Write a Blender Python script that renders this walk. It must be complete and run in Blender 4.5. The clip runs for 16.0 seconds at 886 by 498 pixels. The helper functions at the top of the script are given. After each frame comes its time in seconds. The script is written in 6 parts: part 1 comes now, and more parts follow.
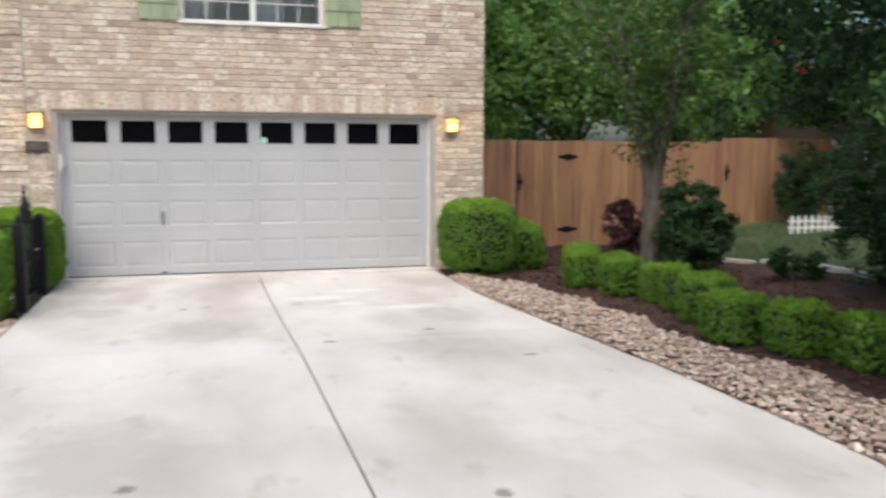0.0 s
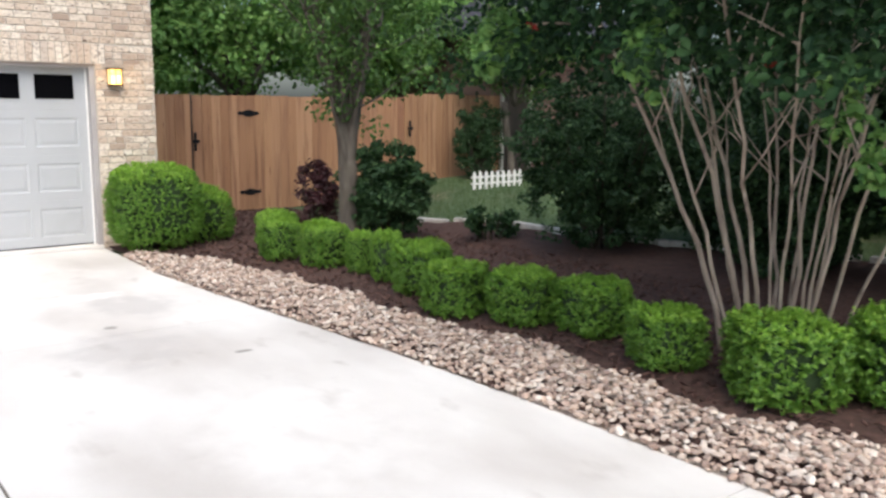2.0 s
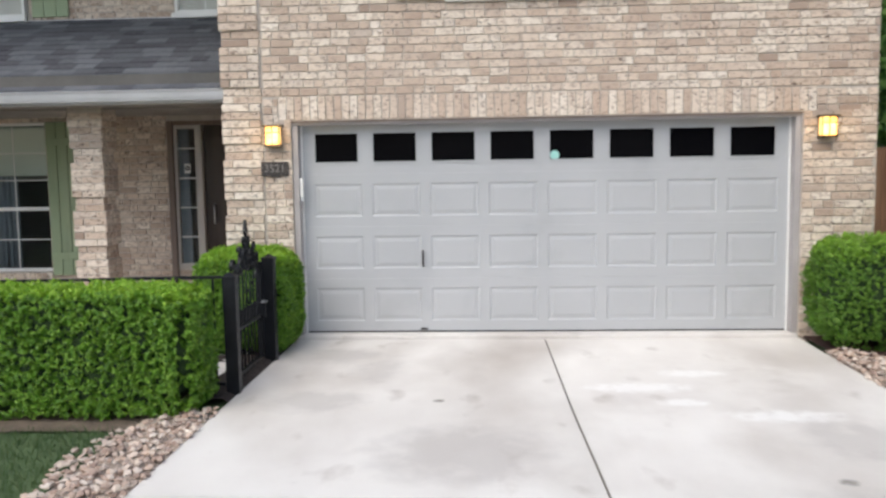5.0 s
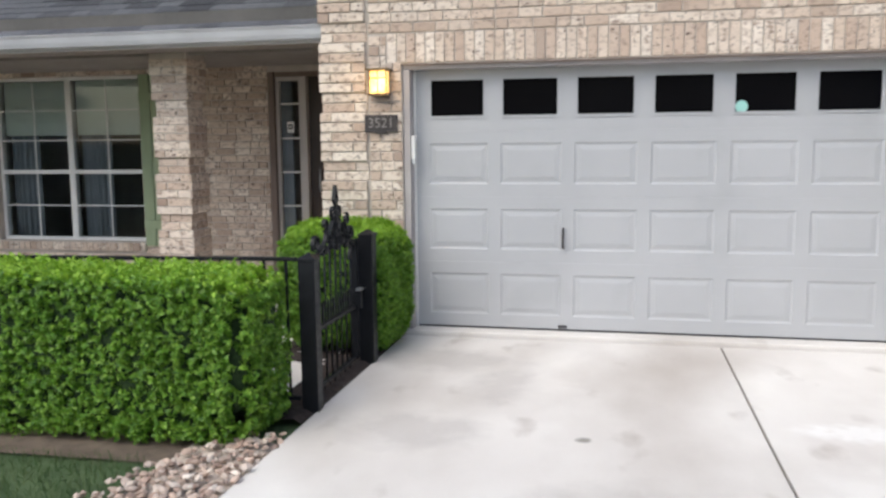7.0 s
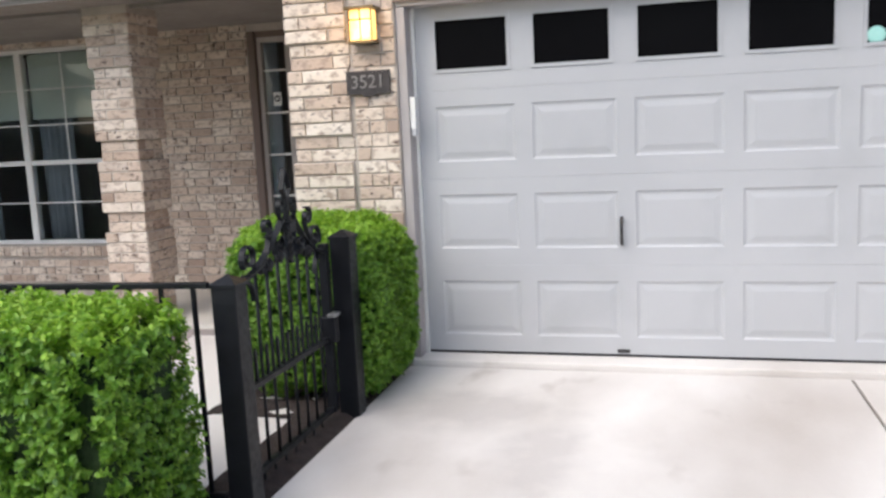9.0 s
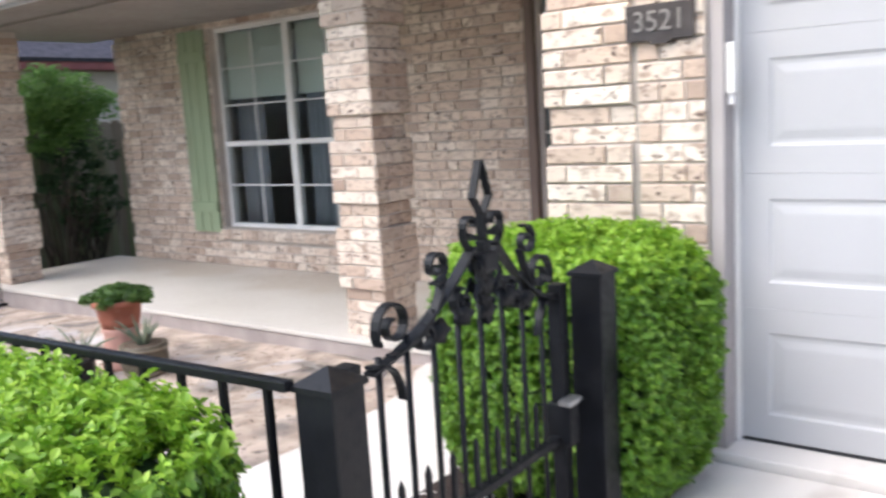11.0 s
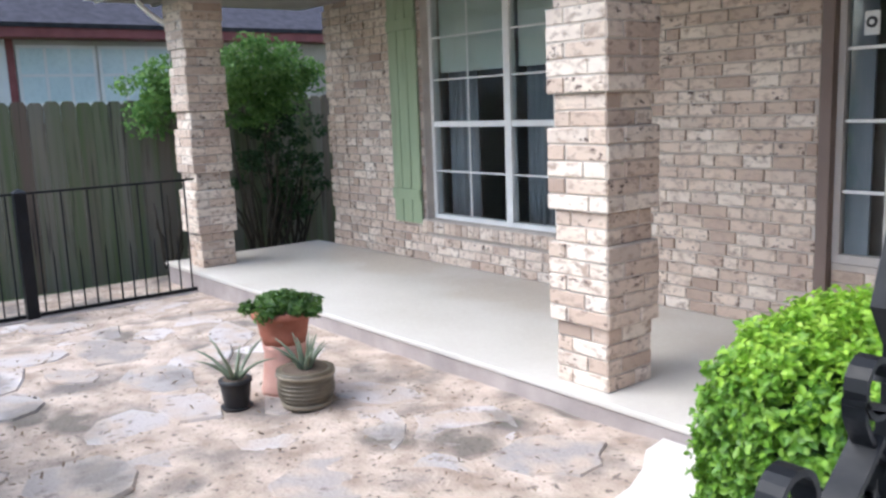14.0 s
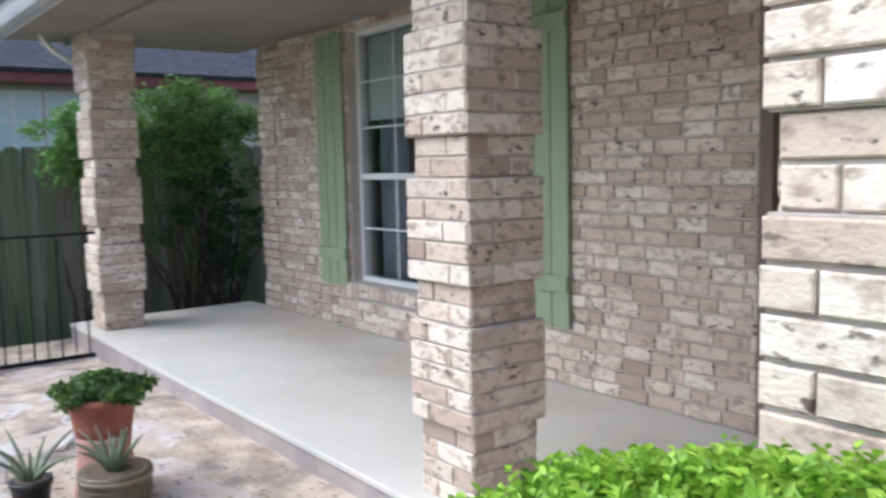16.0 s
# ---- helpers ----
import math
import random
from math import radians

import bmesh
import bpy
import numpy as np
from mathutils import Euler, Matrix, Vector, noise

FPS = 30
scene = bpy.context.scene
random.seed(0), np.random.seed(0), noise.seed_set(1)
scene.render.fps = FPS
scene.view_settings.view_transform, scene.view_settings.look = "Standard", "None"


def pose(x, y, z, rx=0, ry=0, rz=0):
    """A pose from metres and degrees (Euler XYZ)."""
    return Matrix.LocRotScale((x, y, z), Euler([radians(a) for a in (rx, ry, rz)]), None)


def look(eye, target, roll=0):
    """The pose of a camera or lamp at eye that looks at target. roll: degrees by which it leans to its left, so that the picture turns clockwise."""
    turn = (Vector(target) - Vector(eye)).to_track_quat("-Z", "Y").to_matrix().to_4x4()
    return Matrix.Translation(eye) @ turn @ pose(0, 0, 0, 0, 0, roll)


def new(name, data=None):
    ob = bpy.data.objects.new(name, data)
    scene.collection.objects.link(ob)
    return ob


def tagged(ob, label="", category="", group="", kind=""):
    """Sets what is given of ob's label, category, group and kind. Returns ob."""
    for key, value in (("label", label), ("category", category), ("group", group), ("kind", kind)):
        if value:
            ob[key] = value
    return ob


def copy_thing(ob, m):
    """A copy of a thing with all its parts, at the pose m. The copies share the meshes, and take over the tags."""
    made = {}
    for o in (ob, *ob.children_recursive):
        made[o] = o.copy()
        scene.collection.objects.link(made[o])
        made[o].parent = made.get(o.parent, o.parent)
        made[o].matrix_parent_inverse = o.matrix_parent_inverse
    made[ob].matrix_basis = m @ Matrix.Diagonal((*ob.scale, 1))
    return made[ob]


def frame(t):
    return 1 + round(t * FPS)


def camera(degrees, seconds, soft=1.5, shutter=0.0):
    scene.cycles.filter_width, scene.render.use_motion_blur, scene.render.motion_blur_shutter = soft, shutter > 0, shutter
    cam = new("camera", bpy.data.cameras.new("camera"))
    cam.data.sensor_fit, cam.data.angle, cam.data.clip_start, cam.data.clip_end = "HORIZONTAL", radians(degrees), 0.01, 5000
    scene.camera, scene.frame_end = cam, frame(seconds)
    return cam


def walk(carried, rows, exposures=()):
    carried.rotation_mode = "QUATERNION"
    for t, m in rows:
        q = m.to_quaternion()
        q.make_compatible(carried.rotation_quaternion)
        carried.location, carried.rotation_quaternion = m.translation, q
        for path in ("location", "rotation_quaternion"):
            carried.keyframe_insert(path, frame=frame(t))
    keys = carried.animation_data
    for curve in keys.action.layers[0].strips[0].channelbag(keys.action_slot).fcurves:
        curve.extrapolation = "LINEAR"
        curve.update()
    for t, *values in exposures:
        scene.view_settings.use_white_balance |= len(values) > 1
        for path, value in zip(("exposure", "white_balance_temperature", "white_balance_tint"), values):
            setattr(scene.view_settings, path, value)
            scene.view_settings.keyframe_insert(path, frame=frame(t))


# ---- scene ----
cam = camera(54.8, 16.0, 2.6, 0.4)
PATH = [
    (0, (1.77, -11.204, 1.622), (2.299, -9.289, 1.394), 0.2),
    (0.5, (1.744, -10.98, 1.628), (2.585, -9.181, 1.391), -0.1),
    (1, (1.785, -10.745, 1.653), (2.876, -9.092, 1.374), 0.2),
    (1.5, (1.844, -10.516, 1.677), (3.047, -8.949, 1.368), 0.9),
    (2, (1.845, -10.226, 1.679), (3.054, -8.667, 1.347), 0.5),
    (2.5, (1.834, -9.944, 1.68), (2.921, -8.297, 1.352), 0.0),
    (3, (1.907, -9.62, 1.694), (2.734, -7.833, 1.343), 0.6),
    (3.5, (1.884, -9.316, 1.683), (2.494, -7.444, 1.329), 0.5),
    (4, (1.849, -8.91, 1.709), (2.135, -6.956, 1.392), -0.6),
    (4.5, (1.927, -8.551, 1.699), (1.935, -6.564, 1.466), -0.7),
    (5, (1.866, -8.105, 1.643), (1.758, -6.117, 1.453), -0.9),
    (5.2, (1.851, -7.901, 1.633), (1.725, -5.914, 1.441), -0.6),
    (7.3, (1.652, -6.175, 1.504), (1.217, -4.24, 1.24), -0.8),
    (7.5, (1.626, -5.986, 1.515), (1.206, -4.05, 1.242), -1.4),
    (8, (1.573, -5.504, 1.477), (1.173, -3.566, 1.189), -1.9),
    (10.3, (1.303, -3.62, 1.371), (0.428, -1.846, 1.081), -3.5),
    (10.5, (1.221, -3.431, 1.369), (0.288, -1.687, 1.074), -3.4),
    (11, (1.099, -3.086, 1.363), (-0.092, -1.51, 1.054), -3.4),
    (11.5, (0.894, -2.81, 1.369), (-0.51, -1.415, 1.082), -2.4),
    (12, (0.727, -2.579, 1.390), (-0.819, -1.334, 1.152), -1.2),
    (12.5, (0.559, -2.348, 1.393), (-1.047, -1.186, 1.128), -0.7),
    (13, (0.371, -2.249, 1.384), (-1.226, -1.08, 1.094), -1.5),
    (13.5, (0.282, -2.21, 1.365), (-1.289, -1.01, 1.062), -1.5),
    (14, (0.265, -2.179, 1.36), (-1.287, -0.961, 1.029), -2.2),
    (14.5, (0.252, -1.969, 1.341), (-1.283, -0.732, 1.005), -1.9),
    (15, (0.242, -1.673, 1.323), (-1.255, -0.377, 1.045), -0.8),
    (15.5, (0.12, -1.36, 1.299), (-1.337, -0.007, 1.079), -1.7),
    (16, (0.083, -1.195, 1.297), (-1.504, 0.006, 1.097), -1.3),
]
walk(cam, [(t, look(eye, target, roll)) for t, eye, target, roll in PATH],
     [(0.0, 0.40, 6450, 6), (1.5, 0.80, 6350, 5), (2.5, 0.74, 6150, 5), (3.5, 0.54, 6200, 5), (5.0, 0.39, 6200, 5), (8.0, 0.48, 6150, 6), (10.5, 1.0, 6150, 9), (11.0, 1.17, 6050, 9), (12.5, 1.27, 5750, 8), (14.5, 1.27, 5650, 6), (16.0, 1.04, 5550, 5)])

# ---- world, light ----
SUN_EL, SUN_AZ = 53.0, 208.0
world = bpy.data.worlds.new("sky")
scene.world = world
world.use_nodes = True
wn = world.node_tree.nodes
sky = wn.new("ShaderNodeTexSky")
sky.sky_type = "NISHITA"
sky.sun_disc = False
sky.sun_elevation, sky.sun_rotation = radians(SUN_EL), radians(SUN_AZ)
sky.air_density, sky.dust_density, sky.ozone_density = 1.0, 4.0, 1.0
wn["Background"].inputs["Strength"].default_value = 0.15
world.node_tree.links.new(sky.outputs[0], wn["Background"].inputs["Color"])

sun = new("sun", bpy.data.lights.new("sun", "SUN"))
sun.data.energy, sun.data.angle, sun.data.color = 0.8, radians(75), (1.0, 0.98, 0.945)
az, el = radians(SUN_AZ), radians(SUN_EL)
sun.matrix_world = look((math.sin(az) * math.cos(el) * 30, math.cos(az) * math.cos(el) * 30, math.sin(el) * 30), (0, 0, 0))


# ---- materials ----
def shade(name, stops, scale=3.0, rough=0.7, bump=0.3, fine=60.0, metal=0.0, vary=0.0, stain=None, stain_scale=1.5,
          stain_at=(0.55, 0.7), stretch=(1, 1, 1), specks=None, speck_scale=40.0, speck_at=(0.62, 0.7), leaf=0.0, coat=0.0, by_piece=False, emit=0.0, spec=0.5, uneven=False):
    """A surface with variation at two scales: stops are (position, rgb); stain and specks are further colours laid over by noise."""
    m = bpy.data.materials.new(name)
    m.use_nodes = True
    nt = m.node_tree
    n, l = nt.nodes, nt.links
    b = n["Principled BSDF"]
    geo = n.new("ShaderNodeNewGeometry")
    info = n.new("ShaderNodeObjectInfo")
    add = n.new("ShaderNodeMath")
    add.operation = "ADD"
    l.new(geo.outputs["Random Per Island"], add.inputs[0])
    l.new(info.outputs["Random"], add.inputs[1])
    rnd = n.new("ShaderNodeMath")
    rnd.operation = "FRACT"
    l.new(add.outputs[0], rnd.inputs[0])
    mp = n.new("ShaderNodeMapping")
    mp.inputs["Scale"].default_value = stretch
    l.new(geo.outputs["Position"], mp.inputs["Vector"])

    def noise_at(s, detail=4.0):
        t = n.new("ShaderNodeTexNoise")
        t.inputs["Scale"].default_value = s
        t.inputs["Detail"].default_value = detail
        l.new(mp.outputs[0], t.inputs["Vector"])
        return t.outputs["Fac"]

    def ramp(src, pts):
        r = n.new("ShaderNodeValToRGB")
        e = r.color_ramp.elements
        while len(e) < len(pts):
            e.new(0.5)
        for i, (p, c) in enumerate(pts):
            e[i].position = p
            e[i].color = (*c, 1) if not isinstance(c, float) else (c, c, c, 1)
        l.new(src, r.inputs[0])
        return r.outputs[0]

    def mix(fac, a, c):
        x = n.new("ShaderNodeMix")
        x.data_type = "RGBA"
        l.new(fac, x.inputs["Factor"])
        l.new(a, x.inputs["A"])
        if isinstance(c, tuple):
            x.inputs["B"].default_value = (*c, 1)
        else:
            l.new(c, x.inputs["B"])
        return x.outputs["Result"]

    base = ramp(rnd.outputs[0] if by_piece else noise_at(scale), stops)
    if by_piece:
        base = mix(ramp(noise_at(scale), [(0.35, 0.0), (0.75, 0.35)]), base, stops[0][1])
    if stain:
        base = mix(ramp(noise_at(stain_scale, 6.0), [(stain_at[0], 0.0), (stain_at[1], 1.0)]), base, stain)
    if specks:
        spots_on = ramp(noise_at(speck_scale, 3.0), [(speck_at[0], 0.0), (speck_at[1], 1.0)])
        if uneven:
            often = n.new("ShaderNodeMath")
            often.operation = "MULTIPLY"
            often.inputs[1].default_value = 7.31
            l.new(rnd.outputs[0], often.inputs[0])
            part_of = n.new("ShaderNodeMath")
            part_of.operation = "FRACT"
            l.new(often.outputs[0], part_of.inputs[0])
            both = n.new("ShaderNodeMath")
            both.operation = "MULTIPLY"
            l.new(spots_on, both.inputs[0])
            l.new(ramp(part_of.outputs[0], [(0.25, 0.12), (0.7, 1.0)]), both.inputs[1])
            spots_on = both.outputs[0]
        base = mix(spots_on, base, specks)
    if vary:
        hsv = n.new("ShaderNodeHueSaturation")
        mr = n.new("ShaderNodeMapRange")
        mr.inputs["To Min"].default_value, mr.inputs["To Max"].default_value = 1 - vary, 1 + vary
        l.new(rnd.outputs[0], mr.inputs["Value"])
        l.new(mr.outputs[0], hsv.inputs["Value"])
        l.new(base, hsv.inputs["Color"])
        base = hsv.outputs[0]
    l.new(base, b.inputs["Base Color"])
    l.new(ramp(noise_at(fine * 0.35), [(0.3, max(rough - 0.12, 0.02)), (0.7, min(rough + 0.12, 1.0))]), b.inputs["Roughness"])
    b.inputs["Metallic"].default_value = metal
    b.inputs["Coat Weight"].default_value = coat
    b.inputs["Specular IOR Level"].default_value = spec
    if emit:
        l.new(base, b.inputs["Emission Color"])
        b.inputs["Emission Strength"].default_value = emit
    if bump:
        bp = n.new("ShaderNodeBump")
        bp.inputs["Strength"].default_value = bump
        bp.inputs["Distance"].default_value = 0.01
        l.new(noise_at(fine), bp.inputs["Height"])
        l.new(bp.outputs[0], b.inputs["Normal"])
    if leaf:
        tr = n.new("ShaderNodeBsdfTranslucent")
        l.new(base, tr.inputs["Color"])
        ms = n.new("ShaderNodeMixShader")
        ms.inputs[0].default_value = leaf
        l.new(b.outputs[0], ms.inputs[1])
        l.new(tr.outputs[0], ms.inputs[2])
        l.new(ms.outputs[0], n["Material Output"].inputs[0])
    return m


def glass(name, tint, rough=0.03):
    m = bpy.data.materials.new(name)
    m.use_nodes = True
    b = m.node_tree.nodes["Principled BSDF"]
    b.inputs["Base Color"].default_value = (*tint, 1)
    b.inputs["Roughness"].default_value = rough
    b.inputs["Transmission Weight"].default_value = 1.0
    b.inputs["IOR"].default_value = 1.45
    return m


M = dict(
    brick=shade("brick", [(0.0, (0.43, 0.325, 0.255)), (0.15, (0.67, 0.55, 0.445)), (0.35, (0.53, 0.41, 0.325)), (0.55, (0.79, 0.70, 0.595)), (0.75, (0.69, 0.57, 0.465)), (0.9, (0.83, 0.745, 0.645)), (1.0, (0.34, 0.245, 0.19))],
                scale=9, rough=0.85, bump=0.32, fine=70, by_piece=True, stain=(0.38, 0.29, 0.23), stain_scale=19, stain_at=(0.50, 0.68), stretch=(1, 1, 1.6),
                specks=(0.13, 0.09, 0.075), speck_scale=24, speck_at=(0.59, 0.68), uneven=True),
    mortar=shade("mortar", [(0.3, (0.46, 0.41, 0.36)), (0.7, (0.58, 0.52, 0.46))], scale=8, rough=0.95, bump=0.4, fine=150),
    concrete=shade("concrete", [(0.3, (0.65, 0.61, 0.575)), (0.7, (0.79, 0.755, 0.72))], scale=1.1, rough=0.85, bump=0.15, fine=160, vary=0.03, stretch=(1, 0.55, 1),
                   stain=(0.47, 0.425, 0.385), stain_scale=0.7, stain_at=(0.48, 0.78), specks=(0.42, 0.375, 0.335), speck_scale=3.2, speck_at=(0.62, 0.84)),
    joint=shade("joint", [(0.3, (0.10, 0.085, 0.07)), (0.7, (0.20, 0.17, 0.14))], scale=6, rough=0.95),
    porch_floor=shade("porch_floor", [(0.3, (0.56, 0.53, 0.485)), (0.7, (0.64, 0.61, 0.565))], scale=1.4, rough=0.45, bump=0.06, fine=120, stain=(0.50, 0.44, 0.38), stain_scale=1.1, stain_at=(0.6, 0.85)),
    slab_edge=shade("slab_edge", [(0.3, (0.30, 0.26, 0.25)), (0.7, (0.42, 0.37, 0.35))], scale=5, rough=0.9),
    door_paint=shade("door_paint", [(0.3, (0.42, 0.425, 0.44)), (0.7, (0.46, 0.465, 0.48))], scale=1.2, rough=0.5, bump=0.06, fine=200, stain=(0.37, 0.375, 0.385), stain_scale=2.0, stain_at=(0.6, 0.9)),
    jamb_paint=shade("jamb_paint", [(0.3, (0.36, 0.33, 0.325)), (0.7, (0.43, 0.40, 0.395))], scale=3, rough=0.55, bump=0.1),
    white_paint=shade("white_paint", [(0.3, (0.74, 0.73, 0.71)), (0.7, (0.82, 0.81, 0.79))], scale=4, rough=0.45, bump=0.05),
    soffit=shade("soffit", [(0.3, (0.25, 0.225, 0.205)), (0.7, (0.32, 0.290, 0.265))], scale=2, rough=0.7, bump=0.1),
    gutter=shade("gutter", [(0.3, (0.52, 0.52, 0.54)), (0.7, (0.62, 0.62, 0.64))], scale=2.5, rough=0.4, bump=0.05),
    siding=shade("siding", [(0.3, (0.62, 0.61, 0.64)), (0.7, (0.70, 0.69, 0.72))], scale=3, rough=0.6, bump=0.1),
    casing=shade("casing", [(0.3, (0.44, 0.40, 0.37)), (0.7, (0.54, 0.50, 0.465))], scale=4, rough=0.55, bump=0.08, stretch=(1, 1, 0.3)),
    shutter=shade("shutter", [(0.3, (0.27, 0.335, 0.205)), (0.7, (0.33, 0.395, 0.25))], scale=4, rough=0.6, bump=0.15, stretch=(1, 1, 0.2), stain=(0.23, 0.27, 0.17), stain_scale=6),
    brown_trim=shade("brown_trim", [(0.3, (0.16, 0.115, 0.095)), (0.7, (0.23, 0.17, 0.14))], scale=5, rough=0.6, stretch=(1, 1, 0.2)),
    dark_door=shade("dark_door", [(0.3, (0.035, 0.022, 0.018)), (0.7, (0.06, 0.038, 0.03))], scale=8, rough=0.4, stretch=(1, 1, 0.15), bump=0.1),
    dark_glass=shade("dark_glass", [(0.3, (0.003, 0.003, 0.004)), (0.7, (0.005, 0.005, 0.006))], scale=2, rough=0.1, bump=0.0, spec=0.03),
    # dark base colour stands for the dimness indoors
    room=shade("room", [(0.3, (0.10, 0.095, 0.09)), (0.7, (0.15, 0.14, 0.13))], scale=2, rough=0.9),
    blind=shade("blind", [(0.3, (0.60, 0.66, 0.60)), (0.7, (0.68, 0.73, 0.67))], scale=3, rough=0.7, bump=0.1),
    curtain=shade("curtain", [(0.3, (0.17, 0.19, 0.22)), (0.7, (0.26, 0.28, 0.32))], scale=4, rough=0.9, stretch=(3, 3, 0.2)),
    shingle=shade("shingle", [(0.0, (0.060, 0.063, 0.074)), (0.5, (0.11, 0.115, 0.13)), (1.0, (0.17, 0.177, 0.197))], scale=20, rough=0.95, bump=0.6, fine=220, by_piece=True, specks=(0.16, 0.165, 0.18), speck_scale=60, speck_at=(0.6, 0.75)),
    iron=shade("iron", [(0.3, (0.005, 0.0055, 0.007)), (0.7, (0.010, 0.011, 0.014))], scale=8, rough=0.45, bump=0.05, fine=120, spec=0.25),
    cedar=shade("cedar", [(0.0, (0.30, 0.145, 0.075)), (0.25, (0.46, 0.26, 0.14)), (0.5, (0.35, 0.18, 0.095)), (0.75, (0.50, 0.29, 0.165)), (1.0, (0.25, 0.115, 0.065))], scale=3, rough=0.75, bump=0.4, fine=40, stretch=(6, 6, 0.35), by_piece=True, stain=(0.24, 0.115, 0.065), stain_scale=2.2, stain_at=(0.50, 0.72), specks=(0.12, 0.06, 0.04), speck_scale=7, speck_at=(0.66, 0.74)),
    old_wood=shade("old_wood", [(0.0, (0.130, 0.118, 0.092)), (0.3, (0.215, 0.205, 0.160)), (0.6, (0.150, 0.120, 0.092)), (0.8, (0.245, 0.230, 0.185)), (1.0, (0.120, 0.080, 0.060))], scale=3, rough=0.9, bump=0.5, fine=40, stretch=(6, 6, 0.25), by_piece=True, stain=(0.105, 0.140, 0.060), stain_scale=1.3, stain_at=(0.46, 0.66), specks=(0.05, 0.042, 0.036), speck_scale=5, speck_at=(0.58, 0.72)),
    mulch=shade("mulch", [(0.3, (0.050, 0.026, 0.020)), (0.7, (0.105, 0.052, 0.040))], scale=18, rough=0.95, bump=1.0, fine=70),
    # mulch colour with the shadow of gate and shrub put in
    shaded_mulch=shade("shaded_mulch", [(0.3, (0.020, 0.014, 0.012)), (0.7, (0.042, 0.027, 0.023))], scale=18, rough=0.95, bump=1.0, fine=70),
    mulch_chip=shade("mulch_chip", [(0.0, (0.045, 0.022, 0.017)), (0.6, (0.11, 0.052, 0.040)), (1.0, (0.16, 0.09, 0.07))], scale=30, rough=0.95, by_piece=True),
    rock=shade("rock", [(0.0, (0.55, 0.42, 0.335)), (0.15, (0.30, 0.20, 0.16)), (0.3, (0.70, 0.60, 0.51)), (0.45, (0.17, 0.11, 0.09)), (0.6, (0.60, 0.455, 0.365)), (0.72, (0.34, 0.235, 0.195)), (0.86, (0.77, 0.69, 0.61)), (1.0, (0.43, 0.29, 0.225))], scale=30, rough=0.8, bump=0.4, fine=90, by_piece=True),
    soil=shade("soil", [(0.3, (0.10, 0.075, 0.055)), (0.7, (0.16, 0.12, 0.09))], scale=12, rough=0.95, bump=0.8, fine=60),
    gravel=shade("gravel", [(0.3, (0.31, 0.240, 0.190)), (0.7, (0.60, 0.505, 0.430))], scale=6, rough=0.95, bump=1.0, fine=50, stain=(0.20, 0.175, 0.16), stain_scale=2.6, stain_at=(0.52, 0.66), specks=(0.17, 0.14, 0.12), speck_scale=30, speck_at=(0.60, 0.68)),
    flagstone=shade("flagstone", [(0.0, (0.32, 0.295, 0.285)), (0.3, (0.54, 0.505, 0.505)), (0.55, (0.62, 0.58, 0.57)), (0.8, (0.45, 0.405, 0.385)), (1.0, (0.24, 0.215, 0.20))], scale=5, rough=0.85, bump=0.9, fine=50, by_piece=True, stain=(0.46, 0.38, 0.32), stain_scale=5, stain_at=(0.43, 0.60), specks=(0.24, 0.20, 0.18), speck_scale=18, speck_at=(0.60, 0.70)),
    pale_stone=shade("pale_stone", [(0.3, (0.56, 0.53, 0.49)), (0.7, (0.70, 0.67, 0.63))], scale=7, rough=0.85, bump=0.5, fine=60, stain=(0.34, 0.31, 0.28), stain_scale=9),
    grass=shade("grass", [(0.3, (0.050, 0.085, 0.030)), (0.7, (0.085, 0.125, 0.050))], scale=4, rough=0.9, bump=0.9, fine=60, stain=(0.15, 0.13, 0.075), stain_scale=1.2, stain_at=(0.58, 0.75)),
    blade=shade("blade", [(0.0, (0.045, 0.095, 0.025)), (0.5, (0.075, 0.13, 0.040)), (1.0, (0.13, 0.15, 0.06))], scale=6, rough=0.6, bump=0, by_piece=True, leaf=0.3),
    box_leaf=shade("box_leaf", [(0.0, (0.100, 0.215, 0.028)), (0.4, (0.170, 0.335, 0.043)), (0.75, (0.285, 0.470, 0.075)), (1.0, (0.060, 0.145, 0.022))], scale=7, rough=0.45, bump=0, by_piece=True, leaf=0.42),
    # paler copies for clipped tops: young growth plus light from above
    box_leaf_young_lit=shade("box_leaf_young_lit", [(0.0, (0.190, 0.370, 0.040)), (0.4, (0.310, 0.520, 0.062)), (0.75, (0.450, 0.660, 0.110)), (1.0, (0.130, 0.270, 0.032))], scale=7, rough=0.45, bump=0, by_piece=True, leaf=0.42),
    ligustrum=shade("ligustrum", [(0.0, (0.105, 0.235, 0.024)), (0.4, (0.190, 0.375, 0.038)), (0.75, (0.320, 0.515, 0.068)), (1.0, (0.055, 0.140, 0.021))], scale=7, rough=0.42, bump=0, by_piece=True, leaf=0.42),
    ligustrum_young_lit=shade("ligustrum_young_lit", [(0.0, (0.210, 0.400, 0.034)), (0.4, (0.345, 0.560, 0.052)), (0.75, (0.490, 0.700, 0.095)), (1.0, (0.140, 0.290, 0.028))], scale=7, rough=0.42, bump=0, by_piece=True, leaf=0.42),
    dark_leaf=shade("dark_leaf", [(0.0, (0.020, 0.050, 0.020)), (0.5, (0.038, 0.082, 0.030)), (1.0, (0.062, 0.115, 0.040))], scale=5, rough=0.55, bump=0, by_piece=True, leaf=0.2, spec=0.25),
